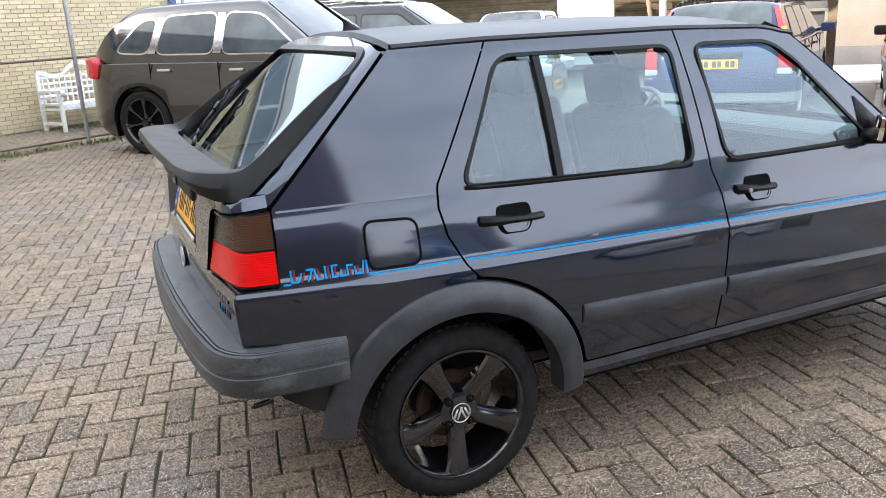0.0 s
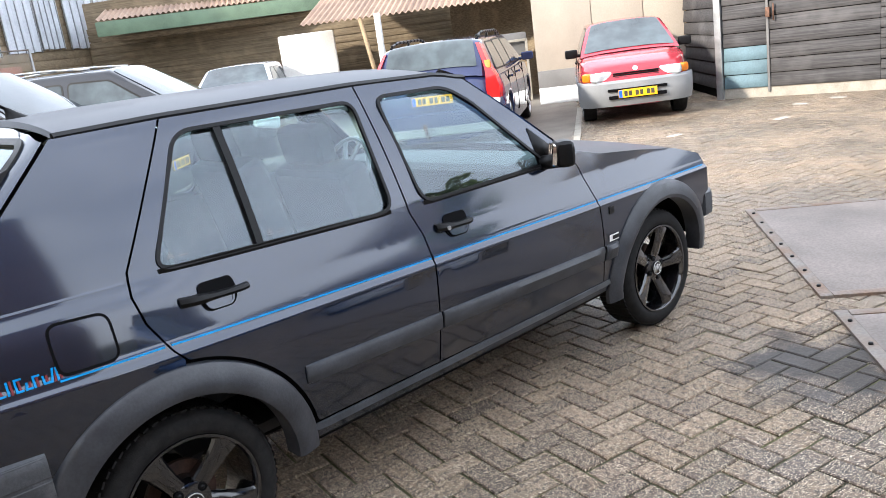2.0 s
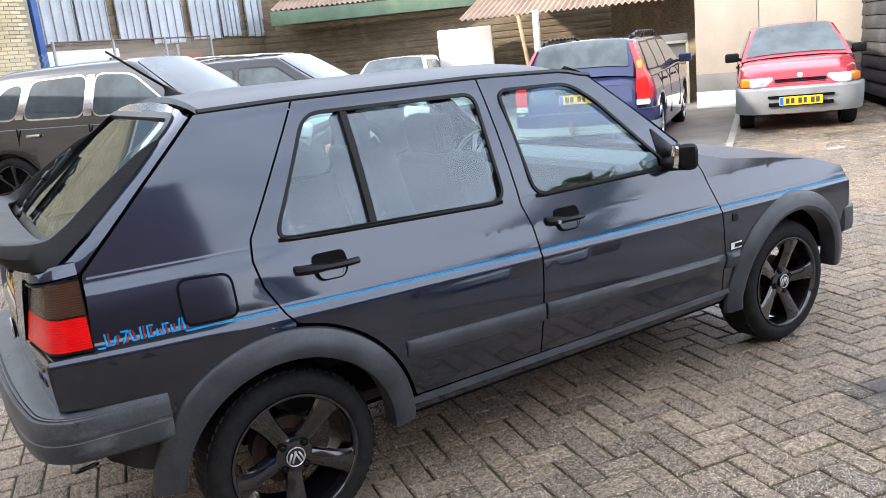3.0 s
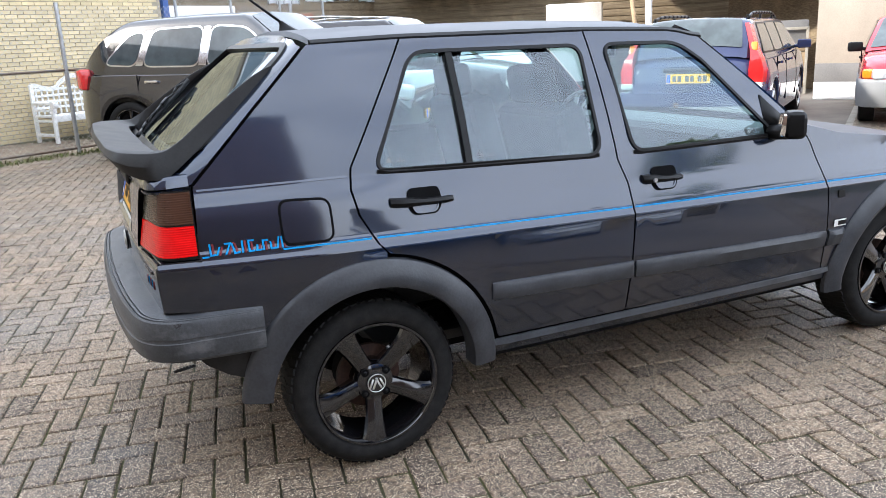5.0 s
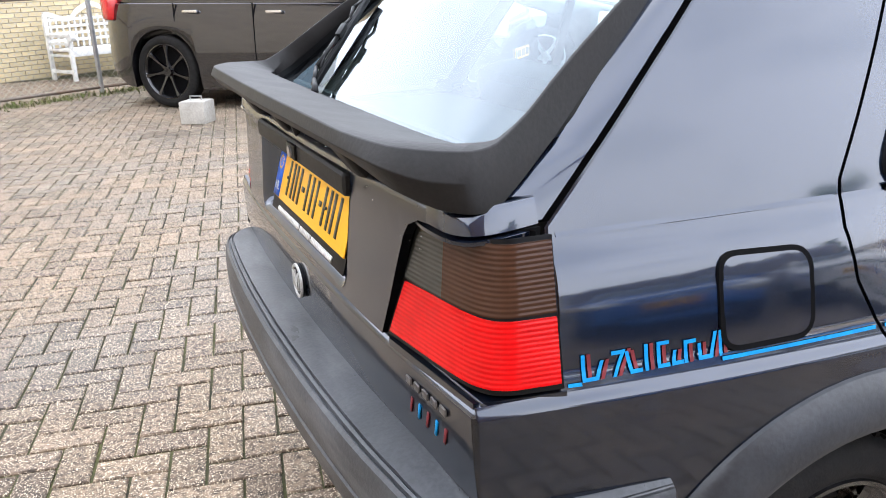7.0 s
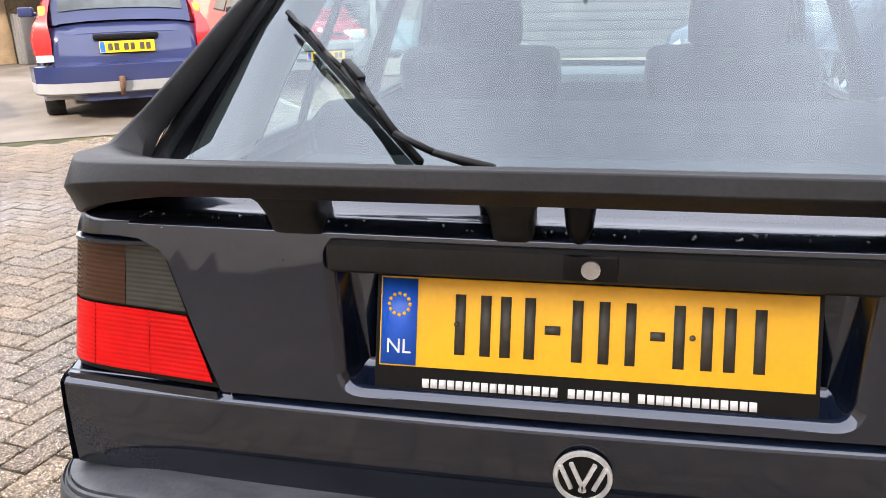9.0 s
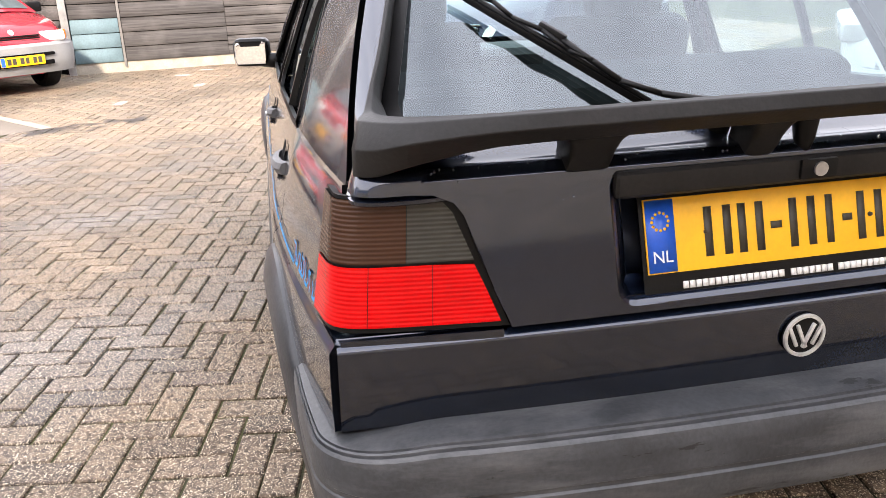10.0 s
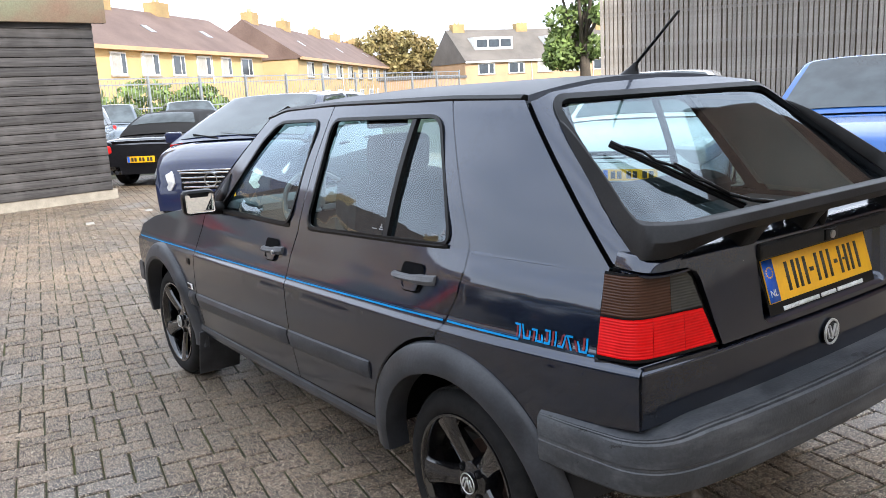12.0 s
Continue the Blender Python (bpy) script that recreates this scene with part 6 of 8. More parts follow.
# timber wall with hanging sheets behind
wt = slab_wall("wall_timber", uv(8.5, 13.0), U2, 9.6, 6.2, SHED_WOOD, "brown board wall behind bleached sheeting")
for k in range(24):
    part("board", box_bm(9.6, 0.03, 0.19, frame_m(uv(8.5, 13.0), U2) @ pose(4.8, -0.018, 1.3 + k * 0.205, 4), 0.006), SHED_WOOD, wt)
x_ = 9.2
k = 0
while x_ < 17.0:
    w = random.uniform(0.75, 1.15)
    t_ = thing("wall_sheet", "bleached ribbed plastic sheet hanging on the timber wall", "sheet", group="wall sheets")
    zb = 2.38 + random.uniform(-0.05, 0.12)
    secs = []
    n = 12
    for i in range(n + 1):
        xx = x_ + (w - 0.04) * i / n
        o = 0.03 if i % 3 == 0 else 0.0
        secs.append([uv(xx, 12.93 - o, zb + random.uniform(0, 0.04)), uv(xx, 12.93 - o, 6.0), uv(xx, 12.945 - o, 6.0), uv(xx, 12.945 - o, zb + 0.03)])
    part("sheet_skin", loft_bm(secs), SHEET, t_, smooth=False)
    for i in range(0, n + 1, 3):
        part("sheet_rib", box_bm(0.022, 0.03, 6.0 - zb, frame_m(uv(x_ + (w - 0.04) * i / n, 12.88), U2) @ pose(0, 0, (6.0 + zb) / 2), 0.004), GALV, t_)
    x_ += w + (0.22 if k % 2 else 0.03)
    k += 1
t_ = thing("garage_door_frame", "white framed low wall with dark opening behind the mesh fence", "door frame")
part("panel_body", box_bm(2.6, 0.10, 2.35, frame_m(uv(9.0, 12.85), U2) @ pose(0.9, 0, 1.15), 0.01), WHITE, t_)
part("opening", box_bm(1.2, 0.06, 1.9, frame_m(uv(9.0, 12.79), U2) @ pose(0.75, 0, 1.0), 0.005), GAP, t_)
BRICK_RED = mat("red_brown_brick", (0.28, 0.13, 0.085), 0.85, 0, 0, 0.25, 3, 60, 0.3)
t_ = thing("brick_parapet", "low red-brown brick wall", "wall")
part("parapet_body", box_bm(2.7, 0.20, 2.15, frame_m(uv(10.8, 12.6), U2) @ pose(1.35, 0, 1.05), 0.01), BRICK_RED, t_)

# mesh fence with posts
def mesh_fence(o, d, length, height, n_posts, lab, pitch=0.09, rails=(0.06, 1.0)):
    t = thing("mesh_fence", lab, "fence")
    m = frame_m(o, d)
    for i in range(n_posts):
        x = length * i / max(1, n_posts - 1)
        part("fence_post", cyl_bm(0.030, 0.030, height + 0.05, m @ pose(x, 0, height / 2), 12), GALV, t)
    for z in rails:
        part("fence_rail", rod_bm(m @ Vector((0, 0, z * height)), m @ Vector((length, 0, z * height)), 0.017, 8), STEEL, t)
    k = int(length / pitch)
    r = 0.0028
    b = bmesh.new()
    top = height - 0.02
    for i in range(-int(top / pitch) - 1, k + 1):
        for s in (1, -1):
            x0, x1 = i * pitch, i * pitch + top
            if s < 0:
                x0, x1 = x1, x0
            za, zb = 0.05, top
            # clip to the field
            pa, pb = Vector((x0, 0, za)), Vector((x1, 0, zb))
            dx = pb.x - pa.x
            t0, t1 = 0.0, 1.0
            for lim, sg in ((0.0, 1), (length, -1)):
                fa, fb_ = (pa.x - lim) * sg, (pb.x - lim) * sg
                if fa < 0 and fb_ < 0:
                    t0, t1 = 1, 0
                elif fa < 0:
                    t0 = max(t0, fa / (fa - fb_))
                elif fb_ < 0:
                    t1 = min(t1, fa / (fa - fb_))
            if t1 - t0 < 0.02:
                continue
            a, c = pa.lerp(pb, t0), pa.lerp(pb, t1)
            a, c = m @ a, m @ c
            side = Vector((m.col[0][0], m.col[0][1], 0)) * r
            q = [b.verts.new(v) for v in (a - side, c - side, c + side, a + side)]
            b.faces.new(q)
    part("wire_mesh", b, WIRE, t, smooth=False)
    return t


F0, F1 = Vector((-4.45, 7.80, 0)), Vector((-0.72, 9.90, 0))
fd_ = (F1 - F0)
mesh_fence(F0, fd_, fd_.length, 2.1, 2, "sagging wire mesh fence on a grey steel post", rails=(0.04, 0.57))
mesh_fence(F1, Vector((0.86, 0.51, 0)), 4.6, 2.1, 2, "sagging wire mesh fence on a grey steel post", rails=(0.04, 0.57))
mesh_fence(uv(8.6, 11.62), U2, 4.3, 2.42, 4, "wire mesh fence with white posts on a low wall", rails=(0.5, 1.0))

# weeds and leaf litter along the foot of the fence
WEED = mat("weeds_and_litter", (0.16, 0.14, 0.05), 0.85, 0, 0, 0.3, 6, 30, 0, second=(0.12, 0.16, 0.04), island=0.4)
r_ = np.random.default_rng(21)
n = 2600
tt, off = r_.uniform(-0.02, 1.55, n), np.abs(r_.normal(0, 0.16, n)) * np.where(r_.uniform(size=n) < 0.75, -1, 1)
fdn = np.array(fd_.normalized())
pos = np.array(F0)[None] + np.array(fd_)[None] * tt[:, None] + np.array([fdn[1], -fdn[0], 0])[None] * (-off)[:, None]
pos[:, 2] = 0.001
az_, hh = r_.uniform(0, 6.28, n), r_.uniform(0.006, 0.05, n)
dv = np.stack([np.cos(az_), np.sin(az_), np.zeros(n)], -1) * r_.uniform(0.004, 0.012, n)[:, None]
ln = np.stack([np.sin(az_), -np.cos(az_), np.zeros(n)], -1) * (hh * r_.uniform(-1.2, 1.2, n))[:, None]
ln[:, 2] = hh
quad = np.stack([pos - dv, pos + dv, pos + dv * 0.3 + ln, pos - dv * 0.3 + ln], 1).reshape(-1, 3)
me = bpy.data.meshes.new("weed_strip")
me.from_pydata(quad.tolist(), [], np.arange(4 * n).reshape(-1, 4).tolist())
me.materials.append(WEED)
tagged(new("weed_strip", me), "dry weeds and leaf litter along the fence", "weeds", kind="stuff")

# white garden bench behind the fence
def garden_bench():
    t = thing("garden_bench", "white painted wooden garden bench with scrolled arms and slatted back", "bench")
    m = frame_m(Vector((-1.00, 11.70, 0)), U2)      # x along the bench, y to its back
    L, D = 1.55, 0.56
    for x in (0, L):
        part("front_leg", box_bm(0.055, 0.055, 0.62, m @ pose(x, 0, 0.31), 0.006), WHITE, t)
        part("back_leg", box_bm(0.055, 0.055, 0.95, m @ pose(x, D, 0.475), 0.006), WHITE, t)
        part("leg_rail", box_bm(0.04, D, 0.05, m @ pose(x, D / 2, 0.13), 0.005), WHITE, t)
        part("arm", box_bm(0.07, D + 0.10, 0.05, m @ pose(x, D / 2 - 0.03, 0.645), 0.015), WHITE, t)
        part("arm_scroll", cyl_bm(0.055, 0.055, 0.085, m @ pose(x, -0.07, 0.625, 0, 90, 0), 16), WHITE, t)
        for z in (0.36, 0.44, 0.53):
            part("arm_slat", box_bm(0.03, D, 0.035, m @ pose(x, D / 2, z), 0.004), WHITE, t)
    for k in range(6):
        part("seat_slat", box_bm(L, 0.075, 0.025, m @ pose(L / 2, 0.03 + k * 0.098, 0.43), 0.005), WHITE, t)
    part("seat_rail", box_bm(L, 0.03, 0.08, m @ pose(L / 2, 0, 0.385), 0.005), WHITE, t)
    for z in (0.56, 0.66, 0.76, 0.86):
        part("back_rail", box_bm(L, 0.03, 0.04, m @ pose(L / 2, D, z), 0.004), WHITE, t)
    for k in range(15):
        x = 0.08 + k * (L - 0.16) / 14
        part("back_slat", box_bm(0.028, 0.022, 0.46, m @ pose(x, D + 0.012, 0.68), 0.003), WHITE, t)
    secs = []
    for i in range(25):
        s = i / 24
        z = 0.93 + 0.17 * math.exp(-((s - 0.5) / 0.17) ** 2) + 0.05 * math.cos(2 * math.pi * s * 2) * (abs(s - 0.5) > 0.2)
        secs.append([m @ Vector((s * L, D - 0.02, z - 0.07)), m @ Vector((s * L, D - 0.02, z)), m @ Vector((s * L, D + 0.03, z)), m @ Vector((s * L, D + 0.03, z - 0.07))])
    part("back_crest", loft_bm(secs), WHITE, t)


garden_bench()
t_ = thing("wheel_chock_box", "grey concrete block with a wire handle beside the wheel", "block")
CONC = mat("grey_concrete", (0.42, 0.40, 0.36), 0.85, 0, 0, 0.2, 6, 60, 0.3)
cm = frame_m(Vector((-0.18, 6.78, 0)), Vector((0.29, -0.2, 0)))
part("block_body", box_bm(0.26, 0.24, 0.22, cm @ pose(0.17, 0.13, 0.11), 0.012), CONC, t_)
part("handle_bar", box_bm(0.13, 0.012, 0.012, cm @ pose(0.17, 0.13, 0.26), 0.003), GALV, t_)
for dx in (0.11, 0.23):
    part("handle_leg", box_bm(0.012, 0.012, 0.05, cm @ pose(dx, 0.13, 0.24), 0.002), GALV, t_)

# open shed with corrugated roof
def corrugated(name, a, b, slope_dir, depth, rise, material, label, waves=0.13):
    t = thing(name, label, "roof")
    a, b = Vector(a), Vector(b)
    L = (b - a).length
    n = int(L / waves * 6)
    d = (b - a).normalized()
    secs = []
    for i in range(n + 1):
        p = a + d * (L * i / n)
        w = 0.025 * math.sin(2 * math.pi * (L * i / n) / waves)
        q = p + Vector((slope_dir[0], slope_dir[1], 0)) * depth + Vector((0, 0, rise))
        secs.append([p + Vector((0, 0, w)), q + Vector((0, 0, w)), q + Vector((0, 0, w - 0.008)), p + Vector((0, 0, w - 0.008))])
    part("roof_sheet", loft_bm(secs), material, t, label)
    return t


CA, CB = Vector((9.20, 12.05, 2.12)), Vector((13.0, 7.2, 2.04))
cd = (CB - CA).normalized()
cn = Vector((-cd.y, cd.x, 0)).normalized()
cn = cn if cn.x > 0 else -cn
corrugated("shed_roof", CA, CB, cn, 3.2, 0.95, CORR, "brown corrugated sheet roof of an open shed")
corrugated("lean_to_roof", (7.0, 17.3, 2.95), (11.6, 14.7, 2.95), (0.49, 0.87), 5.0, 0.9, CORR, "weathered corrugated roof behind a green fascia")
t_ = thing("green_fascia_board", "faded green wooden fascia board under the roof edge", "fascia")
gm = frame_m(Vector((7.0, 17.3, 0)), Vector((4.6, -2.6, 0)))
part("fascia_body", box_bm(5.4, 0.05, 0.34, gm @ pose(2.7, 0, 2.74), 0.008), GREEN, t_)
for k in range(3):
    part("soffit_beam", box_bm(5.4, 0.10, 0.12, gm @ pose(2.7, 0.5 + 0.9 * k, 2.50), 0.01), SHED_WOOD, t_)
sw = slab_wall("wall_shed_back", Vector((7.6, 19.6, 0)), Vector((6.6, -7.4, 0)), 10.5, 3.6, SHED_WOOD, "brown boarded back wall of the shed")
for k in range(16):
    part("board", box_bm(10.4, 0.03, 0.155, frame_m(Vector((7.6, 19.6, 0)), Vector((6.6, -7.4, 0))) @ pose(5.2, -0.02, 0.2 + k * 0.175, 5), 0.005), SHED_WOOD, sw)
slab_wall("wall_shed_side", Vector((13.2, 11.6, 0)), Vector((-0.2, -3.9, 0)), 3.6, 3.0, SHED_WOOD, "brown boarded side wall of the shed")
t_ = thing("shed_post", "white painted timber post holding the shed roof", "post")
part("post_body", box_bm(0.11, 0.11, 2.15, pose(10.22, 10.68, 1.07, 0, 0, 30), 0.008), WHITE, t_)
part("post_foot", box_bm(0.2, 0.2, 0.06, pose(10.22, 10.68, 0.03, 0, 0, 30), 0.01), CONC, t_)
t_ = thing("timber_prop", "raw timber prop leaning under the shed roof", "prop")
WOOD = mat("raw_wood", (0.38, 0.27, 0.16), 0.8, 0, 0, 0.25, 4, 50, 0.2)
part("prop_body", rod_bm((10.05, 11.05, 2.10), (10.42, 11.05, 0.0), 0.045, 10), WOOD, t_)
part("prop_block", box_bm(0.12, 0.10, 0.25, pose(10.37, 11.05, 0.30), 0.01), WOOD, t_)
CANVAS = mat("white_canvas", (0.72, 0.70, 0.66), 0.75, 0, 0, 0.08, 1.2, 30, 0.3, dist=0.02)
t_ = thing("canvas_trailer", "tall box trailer under a white canvas cover", "trailer")
tm = frame_m(Vector((9.32, 13.15, 0)), Vector((1.03, -0.70, 0)))
b = box_bm(1.25, 2.3, 1.75, tm @ pose(0.625, 1.15, 1.10), 0.05, 3)
part("canvas_cover", b, CANVAS, t_)
part("trailer_bed", box_bm(1.3, 2.4, 0.10, tm @ pose(0.625, 1.15, 0.21), 0.01), GREYP, t_)
for dx in (-0.02, 1.27):
    part("trailer_wheel", cyl_bm(0.21, 0.21, 0.14, tm @ pose(dx, 1.2, 0.21, 0, 90, 0), 24, bevel=0.03), TYRE, t_)
t_ = thing("wooden_crate_cart", "pallet cart with a pale frame and dark tarpaulin", "cart")
km = frame_m(Vector((11.35, 9.0, 0)), Vector((0.75, -0.75, 0)))
part("cart_box", box_bm(0.95, 0.6, 0.55, km @ pose(0.5, 0.4, 0.50), 0.01), WOOD, t_)
part("cart_cover", box_bm(1.0, 0.65, 0.45, km @ pose(0.5, 0.4, 1.15), 0.04), GREYP, t_)
part("cart_base", box_bm(0.95, 0.6, 0.10, km @ pose(0.5, 0.4, 0.06), 0.01), GREYP, t_)
part("cart_riser", box_bm(0.8, 0.5, 0.14, km @ pose(0.5, 0.4, 0.17), 0.01), GAP, t_)
for dx in (0.02, 0.98):
    part("cart_upright", box_bm(0.05, 0.05, 1.25, km @ pose(dx, 0.02, 0.62), 0.005), KERB, t_)
part("cart_bar", box_bm(1.0, 0.05, 0.05, km @ pose(0.5, 0.02, 1.22), 0.005), KERB, t_)
for x, y, z, w, h, mm in ((12.05, 11.2, 0.6, 0.5, 1.2, WOOD), (11.7, 11.9, 0.75, 0.35, 1.5, SHED_WOOD), (12.4, 10.5, 0.45, 0.7, 0.9, GREYP)):
    t_ = thing("stored_board_stack", "stack of boards leaning inside the shed", "boards", group="stored boards")
    for k in range(4):
        part("leaning_board", box_bm(w, 0.04, h, pose(x, y - 0.06 * k, z, -6, 0, -40 + 3 * k), 0.005), mm, t_)

# beige boarded front
pf = frame_m(Vector((11.24, 7.39, 0)), Vector((1.33, -2.31, 0)))
wp_ = slab_wall("wall_beige", Vector((11.24, 7.39, 0)), Vector((1.33, -2.31, 0)), 2.72, 2.75, PANELB, "beige boarded front with grey and white base", thick=0.2)
for x0, x1 in ((0.0, 1.08), (1.095, 2.0), (2.015, 2.72)):
    part("board_panel", box_bm(x1 - x0, 0.02, 2.06, pf @ pose((x0 + x1) / 2, -0.012, 1.65), 0.003), PANELB, wp_)
part("grey_base", box_bm(2.70, 0.024, 0.32, pf @ pose(1.35, -0.014, 0.46), 0.003), GREYP, wp_)
part("white_base", box_bm(2.70, 0.030, 0.30, pf @ pose(1.35, -0.018, 0.15), 0.003), WHITE, wp_)

# dark timber garage
GA, GB, GC = Vector((10.95, 3.50, 0)), Vector((11.70, -1.35, 0)), Vector((12.60, 5.06, 0))
gl_ = (GB - GA).length
wg = slab_wall("wall_garage", GA + Vector((0.03, 0.0, 0)), GB - GA, gl_, 2.7, GAP, "dark stained timber boarding of a flat-roofed garage", thick=0.18, z0=0.15)
gf = frame_m(GA, GB - GA)
for x0, x1, pitch_ in ((0.06, 0.70, 0.205), (0.745, 2.2, 0.205), (2.204, gl_, 0.137)):
    for k in range(int(2.66 / pitch_)):
        mm = BLUEP if (x1 < 0.8 and k < 3) else TIMBER
        part("board", box_bm(x1 - x0, 0.030, pitch_ - 0.008, gf @ pose((x0 + x1) / 2, random.gauss(0, 0.002), 0.145 + pitch_ / 2 + k * pitch_, -6, random.gauss(0, 0.05), 0), 0.004, 1), mm, wg)
part("corner_post", box_bm(0.10, 0.10, 2.85, gf @ pose(0.0, -0.02, 1.40), 0.006), GALV, wg)
part("door_edge", box_bm(0.035, 0.03, 2.75, gf @ pose(0.722, -0.02, 1.45), 0.004), GREYP, wg)
part("lock_case", box_bm(0.06, 0.05, 0.14, gf @ pose(0.74, -0.05, 1.22), 0.006), RUST, wg)
part("door_pull", rod_bm(gf @ Vector((0.82, -0.06, 1.10)), gf @ Vector((0.82, -0.06, 1.34)), 0.012, 8), RUST, wg)
slab_wall("garage_plinth", GA + (GB - GA).normalized() * 0.05, GB - GA, gl_ + 0.03, 0.20, KERB, "sandy concrete plinth below the boards", "plinth", 0.3)
ws = slab_wall("wall_garage_side", GA + Vector((0.03, -0.02, 0)), GC - GA, (GC - GA).length, 2.7, GAP, "dark timber side of the garage", thick=-0.15)
sf = frame_m(GA, GC - GA)
for k in range(13):
    part("board", box_bm((GC - GA).length - 0.1, 0.03, 0.196, sf @ pose((GC - GA).length / 2 + 0.03, 0.0, 0.245 + k * 0.205, 6), 0.004, 1), TIMBER, ws)
slab_wall("wall_garage_end", GB, Vector((6, 0.9, 0)), 6.0, 2.75, TIMBER, "dark timber end of the garage", thick=0.15)
FASCIA = mat("red_green_fascia", (0.26, 0.13, 0.09), 0.7, 0, 0, 0.25, 1.3, 50, 0.1, second=(0.17, 0.19, 0.12))
t_ = thing("garage_roof", "flat roof with a faded red and green fascia", "roof", kind="structure")
part("fascia", box_bm(gl_ + 0.35, 0.10, 0.36, gf @ pose(gl_ / 2, -0.10, 2.87), 0.01), FASCIA, t_)
part("roof_deck", box_bm(gl_ + 0.3, 6.0, 0.10, gf @ pose(gl_ / 2, 2.95, 2.95), 0.01), GREYP, t_)
for k in range(6):
    x, y = random.uniform(7.0, 11.2), random.uniform(-1.6, 2.4)
    t_ = thing("pale_paver", "single pale concrete paver let into the brick paving", "paver", pose(x, y, 0.0005, 0, 0, math.degrees(BRICK_AX) + (90 if k % 3 == 0 else 0)), "pale pavers")
    part("paver_block", box_bm(0.20, 0.097, 0.03, pose(0, 0, -0.012), 0.004), CONC, t_)

# unseen building added behind the tail: blocks the sun, pale wall for the tailgate's reflections
BROWN = mat("sandy_unseen_facade", (0.66, 0.57, 0.45), 0.85, 0, 0, 0.15, 3, 60, 0.2)
TILE = mat("dark_roof_tiles", (0.12, 0.085, 0.07), 0.8, 0, 0, 0.25, 2, 50, 0.3, second=(0.17, 0.12, 0.095))
slab_wall("unseen_west_wall", Vector((-8.2, 9.5, 0)), Vector((0.12, -1, 0)), 19.0, 5.2, BROWN, "unseen sandy wall added to shade the yard", thick=-0.3)
t_ = thing("sun_blocking_roof", "unseen dark roof added to block the low sun", "roof", kind="structure")
rf_ = frame_m(Vector((-8.2, 9.5, 0)), Vector((0.12, -1, 0)))
b = loft_bm([[rf_ @ Vector((x, 0.4, 5.1)), rf_ @ Vector((x, -4.2, 8.6)), rf_ @ Vector((x, -8.4, 5.1))] for x in (-0.3, 19.3)])
part("roof_slope", b, TILE, t_, smooth=False)

# brown brick building south of the yard, seen in the car's rear glass
BROWN_BRICK = mat("brown_brick_facade", (0.17, 0.105, 0.072), 0.85, 0, 0, 0.25, 3, 60, 0.3)
slab_wall("wall_south", Vector((-9.0, -9.4, 0)), Vector((1, 0.03, 0)), 10.0, 7.9, BROWN_BRICK, "brown brick end wall across the yard", thick=-0.3)
t_ = thing("south_roof", "dark roof edge of the brown brick building", "roof", kind="structure")
part("roof_edge", box_bm(10.2, 4.0, 0.22, pose(-3.97, -11.18, 7.96, 0, 0, 1.7), 0.02), TILE, t_)

# vertical slat screen
SLAT = mat("weathered_grey_slats", (0.34, 0.30, 0.26), 0.85, 0, 0, 0.25, 1.5, 40, 0.2, second=(0.44, 0.40, 0.36), objrand=0.14)
sd = Vector((-0.83, -0.56, 0)).normalized()
so = Vector((9.15, -9.95, 0))
slab_wall("wall_slat_back", so + Vector((0.14, -0.2, 0)), sd, 7.2, 3.3, SHED_WOOD, "brown wall behind the slat screen", thick=0.2)
t_ = thing("slat_screen", "tall screen of weathered grey vertical wooden slats", "slat screen", kind="structure")
smx = frame_m(so, sd)
b1 = box_bm(0.064, 0.035, 3.5, None, 0.003, 1)
me_sl = bpy.data.meshes.new("slat")
b1.to_mesh(me_sl)
b1.free()
me_sl.materials.append(SLAT)
for k in range(86):
    ob = new("slat", me_sl)
    ob.parent = t_
    ob.matrix_basis = smx @ pose(k * 0.0843 + random.gauss(0, 0.004), -0.03 + random.gauss(0, 0.004), 1.70, 0, random.gauss(0, 0.12), 0)
for k in range(6):
    part("cross_rail", box_bm(7.2, 0.03, 0.05, smx @ pose(3.6, 0.005, 0.3 + k * 0.58), 0.003), SLAT, t_)

# ---- far houses ----
YBRICK = mat("yellow_brick_far", (0.58, 0.41, 0.20), 0.85, 0, 0, 0.1, 0.6, 20, 0.1)
OBRICK = mat("orange_brick_far", (0.55, 0.36, 0.21), 0.85, 0, 0, 0.1, 0.6, 20, 0.1)
RTILE = mat("brown_roof_tiles_far", (0.165, 0.105, 0.084), 0.85, 0, 0, 0.2, 0.5, 12, 0.2, second=(0.205, 0.140, 0.115))
GTILE = mat("grey_roof_tiles_far", (0.17, 0.15, 0.13), 0.85, 0, 0, 0.2, 0.5, 12, 0.2)
CURTAIN = mat("pale_net_curtain", (0.42, 0.41, 0.38), 0.8, 0, 0, 0.2, 1.5, 12, 0.1)
WINGLASS = mat("dark_house_glass", (0.05, 0.06, 0.07), 0.05, 0, 0, 0.3, 0.3, 2, 0)


CHIM = mat("ochre_chimney_brick", (0.42, 0.29, 0.13), 0.85, 0, 0, 0.2, 0.8, 20, 0.1)


